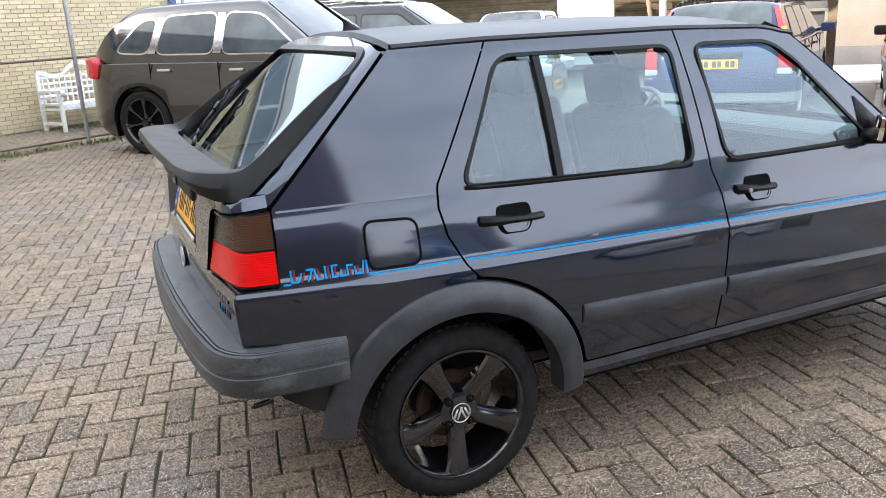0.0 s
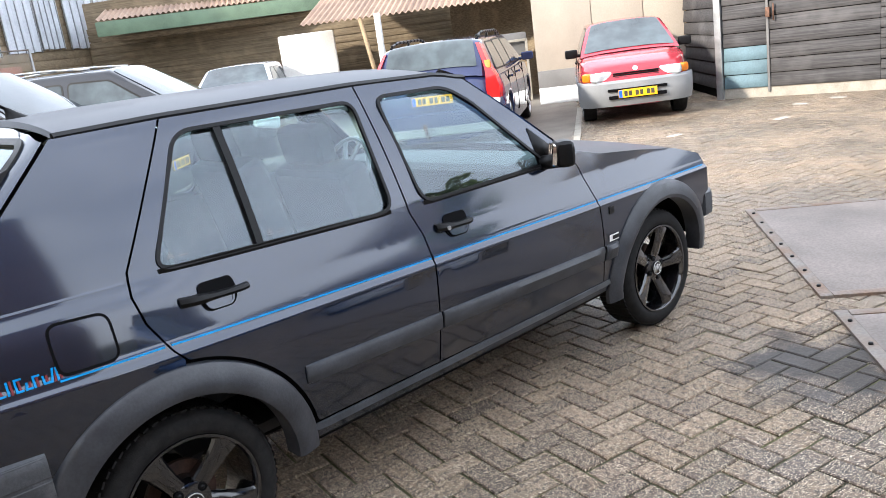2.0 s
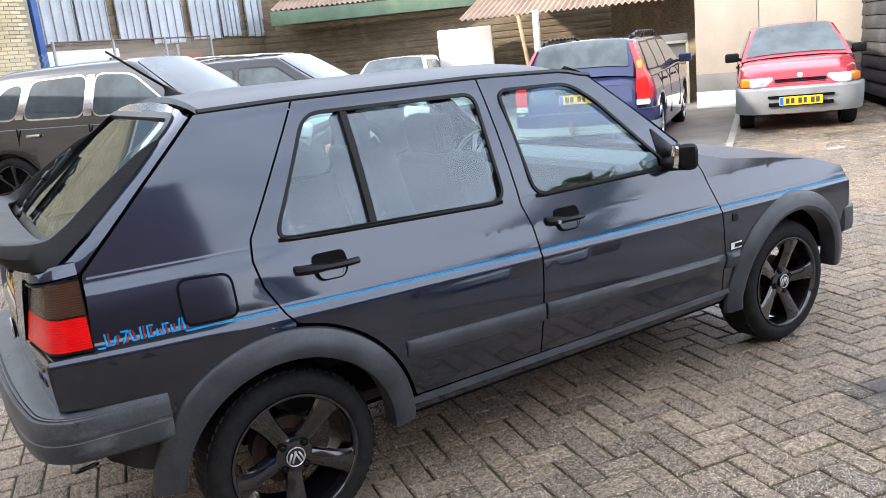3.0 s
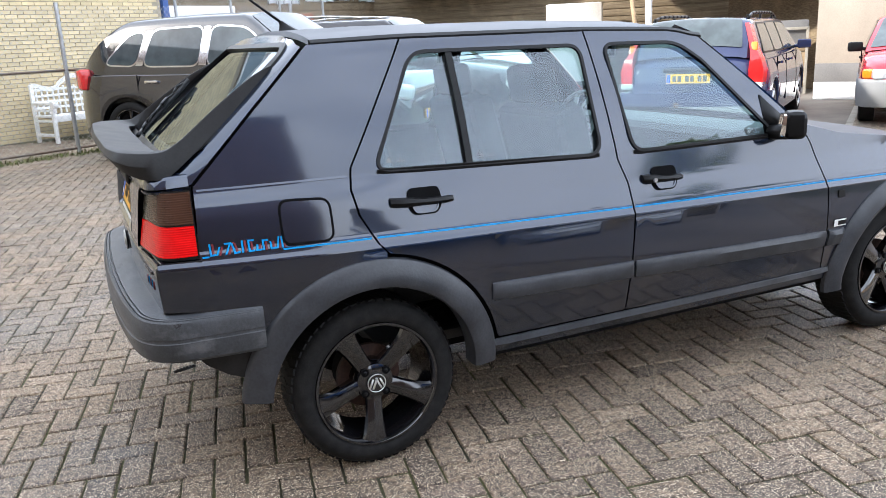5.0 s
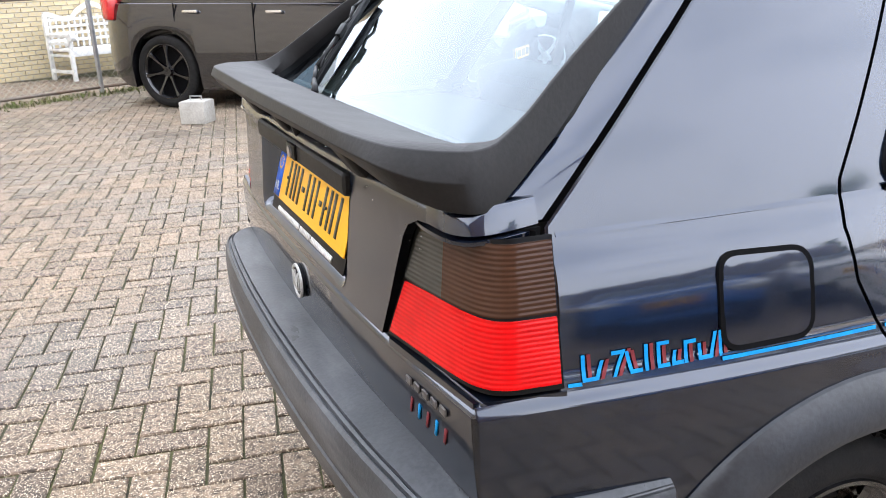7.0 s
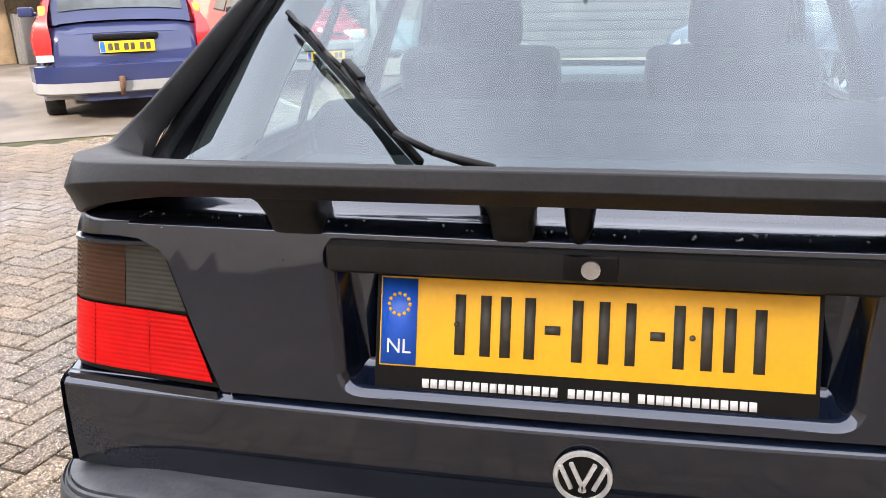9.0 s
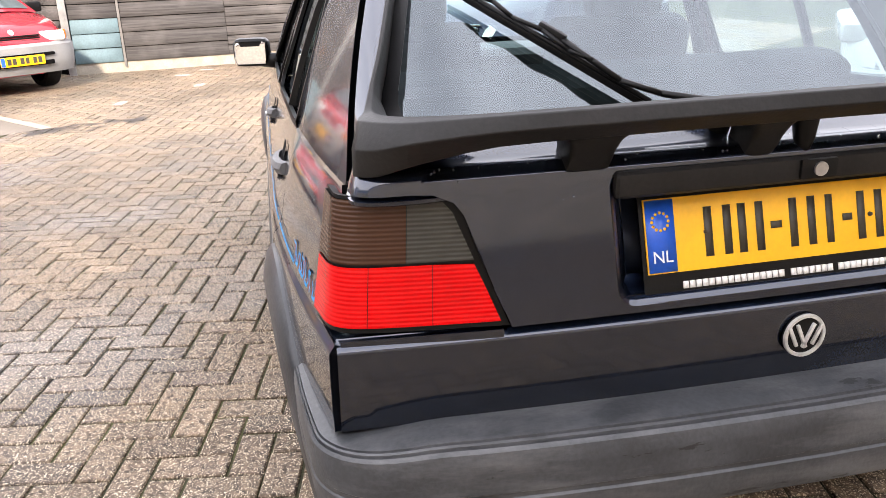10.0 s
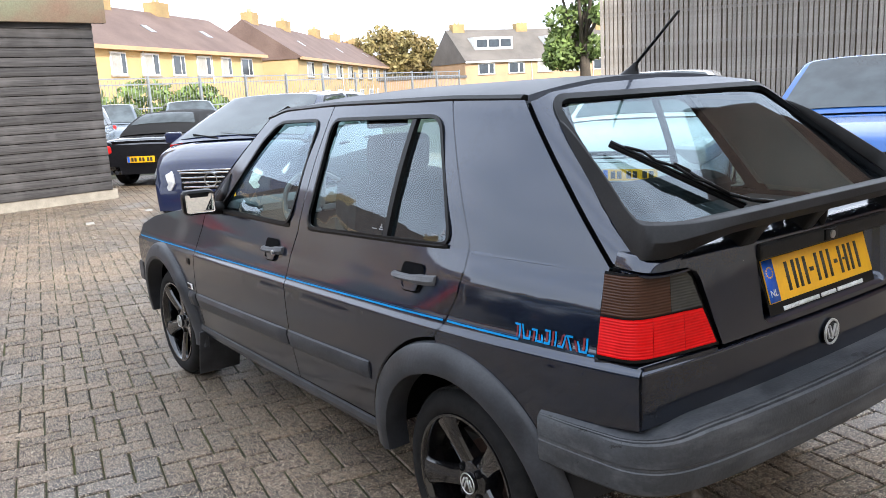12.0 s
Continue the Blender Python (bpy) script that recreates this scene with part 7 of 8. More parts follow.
def terrace(a, b, depth, eave, ridge, bays, wall_m, roof_m, chim, dormers=(), lab="row of yellow brick terraced houses with brown tiled roofs", lean=0.0):
    a, b = Vector((*a, 0)), Vector((*b, 0))
    L = (b - a).length
    m = frame_m(a, b - a)       # y into the house
    if (m @ Vector((0, 1, 0)) - a).dot(a - Vector((0, 0, 0))) < 0:
        m = m @ Matrix.Diagonal((1, -1, 1, 1))
    t = thing("terraced_house", lab, "house", group="far terraces")
    bb = box_bm(L, depth, eave, m @ pose(L / 2, depth / 2, eave / 2))
    part("house_wall", bb, wall_m, t, smooth=False)
    rb_ = loft_bm([[m @ Vector((x, -0.45, eave - 0.1)), m @ Vector((x, depth / 2, ridge)), m @ Vector((x, depth + 0.45, eave - 0.1)), m @ Vector((x, depth, eave - 0.25)), m @ Vector((x, 0, eave - 0.25))] for x in (-0.15, L + 0.15)])
    roof = part("house_roof", rb_, roof_m, t, smooth=False)
    part("eave_gutter", box_bm(L + 0.2, 0.22, 0.24, m @ pose(L / 2, -0.40, eave - 0.20)), OBRICK if wall_m is YBRICK else WHITE, t, smooth=False)
    for x in chim:
        c = part("chimney", box_bm(1.7, 1.0, 1.1, m @ pose(x, depth / 2, ridge + 0.15)), CHIM, t, smooth=False)
        for dx in (-0.25, 0.25):
            part("chimney_pot", cyl_bm(0.12, 0.10, 0.4, m @ pose(x + dx, depth / 2, ridge + 0.85), 8), OBRICK, t)
    for x, w in bays:
        for z0, h in ((eave - 1.75, 1.35), (eave - 4.4, 1.5)):
            if z0 < 0.2:
                continue
            win = part("window_frame", box_bm(w, 0.10, h, m @ pose(x, -0.03, z0 + h / 2)), WHITE, t, "white window frame", smooth=False)
            part("pane", box_bm(w * 0.52, 0.03, h - 0.22, m @ pose(x - w * 0.18, -0.085, z0 + h / 2)), CURTAIN if int(x * 7) % 3 else WINGLASS, win, smooth=False)
            part("pane", box_bm(w * 0.24, 0.03, h - 0.22, m @ pose(x + w * 0.30, -0.085, z0 + h / 2)), WINGLASS, win, smooth=False)
            part("window_sill", box_bm(w + 0.2, 0.14, 0.08, m @ pose(x, -0.06, z0 - 0.04)), KERB, win, smooth=False)
    for x in [L * k / 3 for k in (1, 2)]:
        part("downpipe", cyl_bm(0.05, 0.05, eave, m @ pose(x, -0.08, eave / 2), 8), WHITE, t)
    for x, w in dormers:
        d_ = part("dormer", box_bm(w, 3.0, 1.8, m @ pose(x, depth * 0.30, eave + 2.05)), WHITE, t, "white flat-roofed dormer", smooth=False)
        for k in range(3):
            part("dormer_pane", box_bm(w * 0.27, 0.05, 0.95, m @ pose(x + (k - 1) * w * 0.31, depth * 0.30 - 1.51, eave + 2.15)), WINGLASS, d_, smooth=False)
    for x in (L * 0.18, L * 0.5, L * 0.8):
        part("roof_light", box_bm(0.7, 0.9, 0.08, m @ pose(x, depth * 0.22, eave + (ridge - eave) * 0.47, math.degrees(math.atan2(ridge - eave, depth / 2)))), GALV, t, smooth=False)
    return t


terrace((44.3, -7.4), (60.7, -26.7), 9.0, 4.95, 7.9, [(2.6 + 3.3 * k, 1.5 if k % 2 else 1.9) for k in range(7)], YBRICK, RTILE, (3.5, 11.0, 18.0))
terrace((62.2, -30.6), (99.0, -64.6), 9.0, 4.85, 8.1, [(4 + 5.6 * k, 2.2) for k in range(9)], YBRICK, RTILE, (2, 12, 24, 34, 45))
terrace((79.5, -62.5), (74.0, -91.0), 9.5, 4.7, 8.8, [(3 + 4.4 * k, 2.4) for k in range(6)], OBRICK, GTILE, (1.5, 11, 24), ((5.0, 5.6), (14.5, 3.2), (22, 2.6)), "orange brick terrace with grey tiles and white dormers")
terrace((24, 36), (2, 47), 9.0, 5.2, 8.4, [(3 + 4 * k, 2.0) for k in range(5)], YBRICK, TILE, (4, 14))
terrace((46, 8), (30, 30), 9.0, 7.2, 10.8, [(3 + 4 * k, 2.0) for k in range(6)], YBRICK, TILE, (4, 14, 22))

# low flat building and trees beyond
t_ = thing("low_garage_row", "low brown flat-roofed garages", "garage")
part("garage_body", box_bm(12, 5, 2.5, pose(66, -46.5, 1.25, 0, 0, -55)), OBRICK, t_, smooth=False)
part("garage_roof_edge", box_bm(12.3, 5.3, 0.25, pose(66, -46.5, 2.6, 0, 0, -55)), GREYP, t_, smooth=False)


def leaf_cloud(rng_, centre, radius, n, size, squash=0.8):
    c = rng_.normal(size=(n, 3))
    c /= np.linalg.norm(c, axis=1)[:, None]
    c *= (rng_.uniform(0.35, 1.0, n) ** 0.5)[:, None] * radius
    c[:, 2] *= squash
    return c + centre


def tree(x, y, h, crown_r, material, bark, seed, lab, leaves=2600, leaf=0.16, clumps=14):
    t = thing("tree", lab, "tree", pose(x, y, 0))
    r_ = np.random.default_rng(seed)
    b = bmesh.new()
    rod_bm((0, 0, -0.1), (0.1, 0.05, h * 0.45), h * 0.030, 10, b, h * 0.018)
    tops = []
    for k in range(7):
        a = k * 0.9 + r_.uniform(-0.3, 0.3)
        p = Vector((0.1, 0.05, h * (0.25 + 0.03 * k)))
        q = Vector((math.cos(a) * crown_r * 0.6, math.sin(a) * crown_r * 0.6, h * (0.55 + 0.06 * (k % 4))))
        rod_bm(p, q, h * 0.011, 6, b, h * 0.004)
        tops.append(q)
    part("trunk", b, bark, t)
    pts = []
    for k in range(clumps):
        a = r_.uniform(0, 6.283)
        rr = crown_r * math.sqrt(r_.uniform(0, 1)) * 0.75
        zz = h * r_.uniform(0.30, 0.88)
        pts.append(leaf_cloud(r_, np.array([math.cos(a) * rr, math.sin(a) * rr, zz]), crown_r * r_.uniform(0.28, 0.45), leaves // clumps, leaf))
    pts = np.concatenate(pts)
    n = len(pts)
    ax = r_.normal(size=(n, 3))
    ax /= np.linalg.norm(ax, axis=1)[:, None]
    bx = np.cross(ax, r_.normal(size=(n, 3)))
    bx /= np.linalg.norm(bx, axis=1)[:, None]
    s = (leaf * r_.uniform(0.6, 1.4, n))[:, None]
    quad = np.stack([pts - ax * s, pts + bx * s * 0.6, pts + ax * s, pts - bx * s * 0.6], 1).reshape(-1, 3)
    me = bpy.data.meshes.new("crown")
    me.from_pydata(quad.tolist(), [], np.arange(4 * n).reshape(-1, 4).tolist())
    me.materials.append(material)
    ob = new("crown", me)
    ob.parent = t


BARK = mat("bark", (0.10, 0.08, 0.06), 0.9, 0, 0, 0.3, 6, 40, 0.4)
LEAF_G = mat("green_leaves", (0.19, 0.26, 0.075), 0.6, 0, 0, 0.2, 2, 10, 0, island=0.4)
LEAF_A = mat("autumn_leaves", (0.42, 0.30, 0.13), 0.7, 0, 0, 0.25, 0.3, 5, 0, second=(0.28, 0.25, 0.09), island=0.35)
LEAF_O = mat("orange_autumn_leaves", (0.46, 0.26, 0.10), 0.7, 0, 0, 0.25, 0.3, 5, 0, island=0.35)
tree(14.3, -15.0, 6.6, 1.25, LEAF_G, BARK, 3, "green leafy tree beside the slat screen", 6000, 0.09, 26)
tree(98, -62, 10.5, 4.6, LEAF_A, BARK, 7, "broad tree turning autumn brown", 7500, 0.30, 26)
tree(95, -66, 9.8, 4.2, LEAF_A, BARK, 8, "broad tree turning autumn brown", 6500, 0.30, 24)
tree(101, -57, 9.0, 4.0, LEAF_O, BARK, 9, "tree in orange autumn leaf", 5500, 0.30, 22)
tree(93, -71, 8.0, 3.0, LEAF_A, BARK, 12, "tree in yellow-brown autumn leaf", 3500, 0.30, 16)

# yard fence and hedges in front of the far houses
FX0, FX1 = Vector((28.5, -3.2, 0)), Vector((38.0, -29.0, 0))
t_ = thing("palisade_fence", "tall galvanised steel fence across the car park", "fence")
fm2 = frame_m(FX0, FX1 - FX0)
fl2 = (FX1 - FX0).length
for k in range(12):
    part("fence_post", box_bm(0.09, 0.09, 2.5, fm2 @ pose(fl2 * k / 11, 0, 1.25)), GALV, t_, smooth=False)
for z in (0.4, 1.3, 2.2, 2.42):
    part("fence_rail", box_bm(fl2, 0.04, 0.05, fm2 @ pose(fl2 / 2, 0, z)), GALV, t_, smooth=False)
b = bmesh.new()
for k in range(int(fl2 / 0.16)):
    box_bm(0.014, 0.014, 2.1, fm2 @ pose(0.08 + k * 0.16, 0.02, 1.3), 0, 1, b)
ob = part("fence_wire", b, GALV, t_, smooth=False)
tagged(ob, "thin upright fence wires", kind="stuff")
for x, y, s in ((31.0, -5.8, 1.0), (32.6, -8.4, 1.2), (33.6, -11.0, 1.1), (30.2, -4.2, 0.8)):
    t_ = thing("garden_shrub", "green garden shrub behind the fence", "shrub", pose(x, y, 0), "garden shrubs")
    r_ = np.random.default_rng(int(x * 10))
    pts = leaf_cloud(r_, np.array([0, 0, 1.05 * s]), 1.15 * s, 900, 0.1, 0.9)
    pts = pts[pts[:, 2] > 0.05]
    n = len(pts)
    ax, bx = r_.normal(size=(n, 3)) * 0.09, r_.normal(size=(n, 3)) * 0.07
    quad = np.stack([pts - ax, pts + bx, pts + ax, pts - bx], 1).reshape(-1, 3)
    me = bpy.data.meshes.new("foliage")
    me.from_pydata(quad.tolist(), [], np.arange(4 * n).reshape(-1, 4).tolist())
    me.materials.append(LEAF_G)
    ob = new("foliage", me)
    ob.parent = t_
    part("stem", rod_bm((0, 0, -0.02), (0, 0, 1.0 * s), 0.03, 6), BARK, t_)
t_ = thing("garden_wall", "pale garden wall along the terrace", "wall")
part("wall_body", box_bm(30, 0.2, 1.0, frame_m(Vector((36, -2, 0)), Vector((14, -21, 0))) @ pose(15, 0, 0.5)), KERB, t_, smooth=False)
part("extension", box_bm(24, 3.0, 2.5, frame_m(Vector((42.0, -7.4, 0)), Vector((16.4, -19.3, 0))) @ pose(12, 0, 1.25)), YBRICK, t_, smooth=False)


# ---- other cars ----
CARGLASS = mat("dark_car_glass", (0.060, 0.075, 0.080), 0.04, 0, 0, 0.4, 1.0, 4, 0, spec=0.55)
HEADL = mat("clear_headlamp", (0.62, 0.64, 0.66), 0.12, 0.25, 0.8, 0.2, 14, 60, 0.05)
ORANGE = mat("orange_indicator", (0.75, 0.20, 0.01), 0.25, 0, 0.5, 0.1, 20, 90, 0)
REDL = mat("red_lamp", (0.55, 0.015, 0.015), 0.2, 0, 0.6, 0.15, 20, 90, 0)
GREYB = mat("grey_bumper_plastic", (0.23, 0.235, 0.24), 0.55, 0, 0, 0.1, 4, 90, 0.05)
P_BLACK = mat("black_car_paint", (0.008, 0.008, 0.010), 0.2, 0, 1.0, 0.2, 2, 200, 0.01, spec=0.2, coat_ior=1.78)
P_CHAR = mat("charcoal_car_paint", (0.014, 0.014, 0.017), 0.22, 0, 0.9, 0.2, 2, 200, 0.01, spec=0.12)
P_RED = mat("red_car_paint", (0.34, 0.022, 0.035), 0.25, 0, 0.8, 0.12, 2, 200, 0.01, spec=0.12)
P_BLUE = mat("blue_car_paint", (0.022, 0.030, 0.085), 0.22, 0, 0.9, 0.15, 2, 200, 0.01, spec=0.12)
P_NAVY = mat("navy_car_paint", (0.010, 0.014, 0.040), 0.2, 0, 0.9, 0.15, 2, 200, 0.01, spec=0.12)
P_VIVID = mat("bright_blue_car_paint", (0.030, 0.125, 0.40), 0.22, 0, 0.9, 0.12, 2, 200, 0.01, spec=0.12)
P_WHITE = mat("white_car_paint", (0.74, 0.75, 0.76), 0.25, 0, 0.7, 0.05, 2, 200, 0.01)
P_SILV = mat("silver_car_paint", (0.16, 0.19, 0.22), 0.25, 0.5, 0.7, 0.1, 2, 200, 0.01)
SOFT_TOP = mat("black_soft_top", (0.012, 0.012, 0.013), 0.85, 0, 0, 0.3, 8, 120, 0.2)
ALLOY = mat("silver_alloy", (0.55, 0.56, 0.57), 0.3, 0.8, 0, 0.15, 15, 80, 0.02)


def car(name, label, m, P, paint, rim=None, group=""):
    """A road car from its profile: rear axle at the origin, nose along +x."""
    t = thing(name, label, "car", m, group)
    wb, xr, xf, hw, H, r = P["wb"], P["xr"], P["xf"], P["W"] / 2, P["H"], P["r"]
    zb0, zb1, zf, zt = P["belt0"], P["belt1"], P["nose"], P.get("tail", P["belt0"])
    xa, xrf, xrr, xrb = P["xa"], P["xrf"], P["xrr"], P["xrb"]
    R = r + 0.055

    def plan(x):
        s, e = min(1, (x - xr) / 0.55), min(1, (xf - x) / 0.75)
        return hw * (1 - 0.20 * max(0, 1 - s) ** 2.6) * (1 - 0.26 * max(0, 1 - e) ** 2.4)

    def belt(x):
        return zb0 + (zb1 - zb0) * (x - xrb) / (xa - xrb)

    def ztop(x):
        if x < xrb:
            k = max(0.0, (xrb - x) / max(0.01, xrb - xr))
            z = zb0 + (zt - zb0) * min(1, k * 1.1)
            return z - (0.10 * max(0, (k - 0.8) / 0.2) ** 2)
        if x <= xa:
            return belt(x)
        k = (x - xa) / (xf - xa)
        return zb1 + (zf - zb1) * k ** 1.6 - 0.14 * max(0, (k - 0.86) / 0.14) ** 2

    xs = sorted(set([xr + (xf - xr) * i / 44 for i in range(45)] + [cx + R * math.cos(a) for cx in (0, wb) for a in [math.pi * k / 14 for k in range(15)]]))
    xs = [x for i, x in enumerate(xs) if i == 0 or x - xs[i - 1] > 0.006]
    secs = []
    for x in xs:
        w, zt_ = plan(x), ztop(x)
        lift = 0.16 * max(0, 1 - (x - xr) / 0.35) + 0.10 * max(0, 1 - (xf - x) / 0.4)
        zl = 0.22 + lift
        for cx in (0, wb):
            if abs(x - cx) < R:
                zl = max(zl, r + math.sqrt(R * R - (x - cx) ** 2))
        zm = max(zl + 0.02, 0.62)
        zs = max(zm + 0.01, zt_ - 0.17)
        half = [(0, zt_ + 0.022), (0.6 * w, zt_ + 0.016), (0.86 * w, zt_ - 0.004), (0.945 * w, zt_ - 0.045), (0.98 * w, zs), (w, zm), (0.995 * w, max(zl + 0.008, 0.45)), (0.975 * w, max(zl, 0.30)), (0.965 * w, zl), (0.955 * w - 0.03, zl + 0.002), (w - 0.27, zl + 0.002), (w - 0.28, 0.24), (0, 0.24)]
        half = [(max(0, y), z) for y, z in half]
        full = [(x, y, z) for y, z in half] + [(x, -y, z) for y, z in half[-2:0:-1]]
        secs.append(full)
    body = part("body", loft_bm(secs), paint, t, auto=42)
    # cabin
    yb0, yt = hw * 0.93, hw * P.get("roofw", 0.70)

    def ctop(x):
        if x < xrr:
            k = (x - xrb) / (xrr - xrb)
            return belt(x) + (H - 0.012 - belt(x)) * math.sin(k * math.pi / 2) ** P.get("re", 0.85)
        if x > xrf:
            k = (xa - x) / (xa - xrf)
            return belt(x) + (H - 0.015 - belt(x)) * max(0, k) ** 0.97
        k = (x - xrr) / (xrf - xrr)
        return H - 0.012 + 0.012 * math.sin(math.pi * k) - 0.003 * k

    def cy(x, z):
        k = max(0, (z - belt(x)) / (H - belt(x)))
        s = min(1, (x - xrb + 0.02) / 0.5)
        return (yb0 + (yt - yb0) * k ** 1.15) * (plan(x) / hw) * (1 - P.get("rtap", 0.05) * max(0, 1 - s) ** 2)

    n = 40
    secs = []
    for i in range(n + 1):
        x = xrb + (xa - xrb) * i / n
        zt_ = max(ctop(x), belt(x) + 0.003)
        row = []
        for k in (-0.08, 0.2, 0.45, 0.7, 0.88, 0.96):
            z = belt(x) + (zt_ - belt(x)) * k
            row.append((cy(x, z), z))
        ye = cy(x, zt_)
        row += [(ye * 0.965, zt_ - 0.004), (ye * 0.88, zt_ + 0.010), (ye * 0.5, zt_ + 0.028), (0, zt_ + 0.034)]
        secs.append([(x, y, z) for y, z in row] + [(x, -y, z) for y, z in row[-2::-1]])
    cab = part("cabin", loft_bm(secs, closed=False, caps=False), P.get("top", paint), t, auto=50)
    for s in (-1, 1):
        for q in P["windows"]:
            q2 = rounded(q, P.get("wr", 0.05), 4)
            panel("window_surround", scaled(clockwise(q2), -P.get("sw", 0.022)), [], lambda x, z: (x, s * (cy(x, z) + 0.003), z), P.get("surround", BLACK_TRIM), cab, "", depth=0.008, step=0.12)
            panel("side_window", q2, [], lambda x, z: (x, s * (cy(x, z) + 0.007), z), CARGLASS, cab, "dark side window", depth=0, step=0.12)

    def front_map(y, k):
        x0, x1 = xa - 0.10 * (abs(y) / hw) ** 2 * 0 - 0.02, xrf
        x = x0 + (x1 - x0) * k
        z = ctop(x)
        ye = cy(x, z)
        v = min(1, abs(y) / max(0.01, ye))
        return (x + 0.006, y, z + 0.036 - 0.040 * v ** 3)

    fw0, fw1 = cy(xa - 0.05, belt(xa)) * 0.92, cy(xrf, H) * 0.92
    panel("windscreen", rounded([(-fw0, 0.06), (fw0, 0.06), (fw1, 0.97), (-fw1, 0.97)], 0.05), [], front_map, CARGLASS, cab, "dark windscreen", depth=0.004, step=0.1, lift=0.004)

    def rear_map(y, k):
        x = xrb + 0.02 + (xrr - xrb) * k
        z = ctop(x)
        ye = cy(x, z)
        v = min(1, abs(y) / max(0.01, ye))
        return (x - 0.004, y, z + 0.036 - 0.040 * v ** 3)

    rw0, rw1 = cy(xrb + 0.1, belt(xrb) + 0.1) * 0.86, cy(xrr, H) * 0.86
    if P.get("rear_glass", True):
        k0, k1 = P.get("rg", (0.12, 0.80))
        panel("rear_screen", rounded([(-rw0, k0), (rw0, k0), (rw1, k1), (-rw1, k1)], 0.04), [], rear_map, CARGLASS, cab, "dark rear window", depth=0.004, step=0.06, lift=0.004)
    # wheels
    rm = rim or ALLOY
    for cx in (0, wb):
        for s in (-1, 1):
            w = new("wheel")
            w.parent = t
            w.matrix_basis = Matrix.Translation((cx, s * (hw - 0.125), r)) @ (pose(0, 0, 0) if s < 0 else pose(0, 0, 0, 0, 0, 180))
            part("tyre", lathe_bm([(r * 0.74, -0.09), (r * 0.79, -0.105), (r * 0.92, -0.103), (r * 0.985, -0.085), (r, -0.05), (r, 0.05), (r * 0.97, 0.09), (r * 0.74, 0.09)], 40), TYRE, w, auto=50)
            part("rim", lathe_bm([(r * 0.755, -0.095), (r * 0.71, -0.09), (r * 0.69, -0.03), (0.0, -0.02)], 36), GAP, w)
            for k in range(P.get("spokes", 5)):
                n_sp = P.get("spokes", 5)
                bb = loft_bm([[(rr_ * r, yo_, -hw_), (rr_ * r, yo_ - 0.020, -hw_ * 0.6), (rr_ * r, yo_ - 0.020, hw_ * 0.6), (rr_ * r, yo_, hw_)] for rr_, yo_, hw_ in ((0.10, -0.052, 0.030), (0.30, -0.060, 0.12 / n_sp), (0.52, -0.070, 0.13 / n_sp), (0.72, -0.080, 0.24 / n_sp))])
                bmesh.ops.transform(bb, matrix=Matrix.Rotation(2 * math.pi * (k + 0.3) / P.get("spokes", 5), 4, "Y"), verts=bb.verts)
                part("spoke", bb, rm, w)
            part("hub", cyl_bm(0.06, 0.05, 0.04, pose(0, -0.075, 0, 90), 18), rm, w)
            part("rim_ring", lathe_bm([(r * 0.76, -0.098), (r * 0.735, -0.102), (r * 0.70, -0.08)], 36), rm, w)
    # mirrors, door gaps and handles
    for s in (-1, 1):
        for q in P.get("bright_pillars", ()):
            panel("bright_pillar", q, [], lambda x, z: (x, s * (cy(x, z) + 0.006), z), CHROME, cab, "bright chrome pillar cover", depth=0.004, step=0.12)
        # door gaps are raised near-black strips, their shade painted on
        for gx in P.get("gaps", ()):
            low = 0.34 if all(abs(gx - c) > R + 0.05 for c in (0, wb)) else r + R + 0.01
            zs_ = [low + (belt(gx) - 0.03 - low) * k / 8 for k in range(9)]
            gy = [plan(gx) * (0.992 + 0.008 * min(1, (z - 0.30) / 0.3)) if z < 0.62 else plan(gx) * (1 - 0.02 * min(1, (z - 0.62) / max(0.05, belt(gx) - 0.79))) for z in zs_]
            b_ = loft_bm([[(gx - 0.006, s * (y - 0.01), z), (gx - 0.005, s * (y + 0.0035), z), (gx + 0.005, s * (y + 0.0035), z), (gx + 0.006, s * (y - 0.01), z)] for y, z in zip(gy, zs_)])
            part("door_gap_shade", b_, GAP, t)
        mb = part("door_mirror", box_bm(0.10, 0.19, 0.13, pose(xa - 0.32, s * (hw + 0.07), belt(xa) + 0.06, 0, 0, -8 * s), 0.035, 3), P.get("mirror", paint), t)
        part("mirror_foot", rod_bm((xa - 0.32, s * (hw * 0.90), belt(xa) + 0.02), (xa - 0.32, s * (hw + 0.03), belt(xa) + 0.04), 0.025, 8), P.get("mirror", paint), t)
        for x in P.get("handles", ()):
            part("door_handle", box_bm(0.19, 0.03, 0.035, pose(x, s * (plan(x) * 0.985 + 0.008), belt(x) - 0.12), 0.012), P.get("hmat", paint), t)
    t["hw"] = hw
    return t, plan, ztop, belt


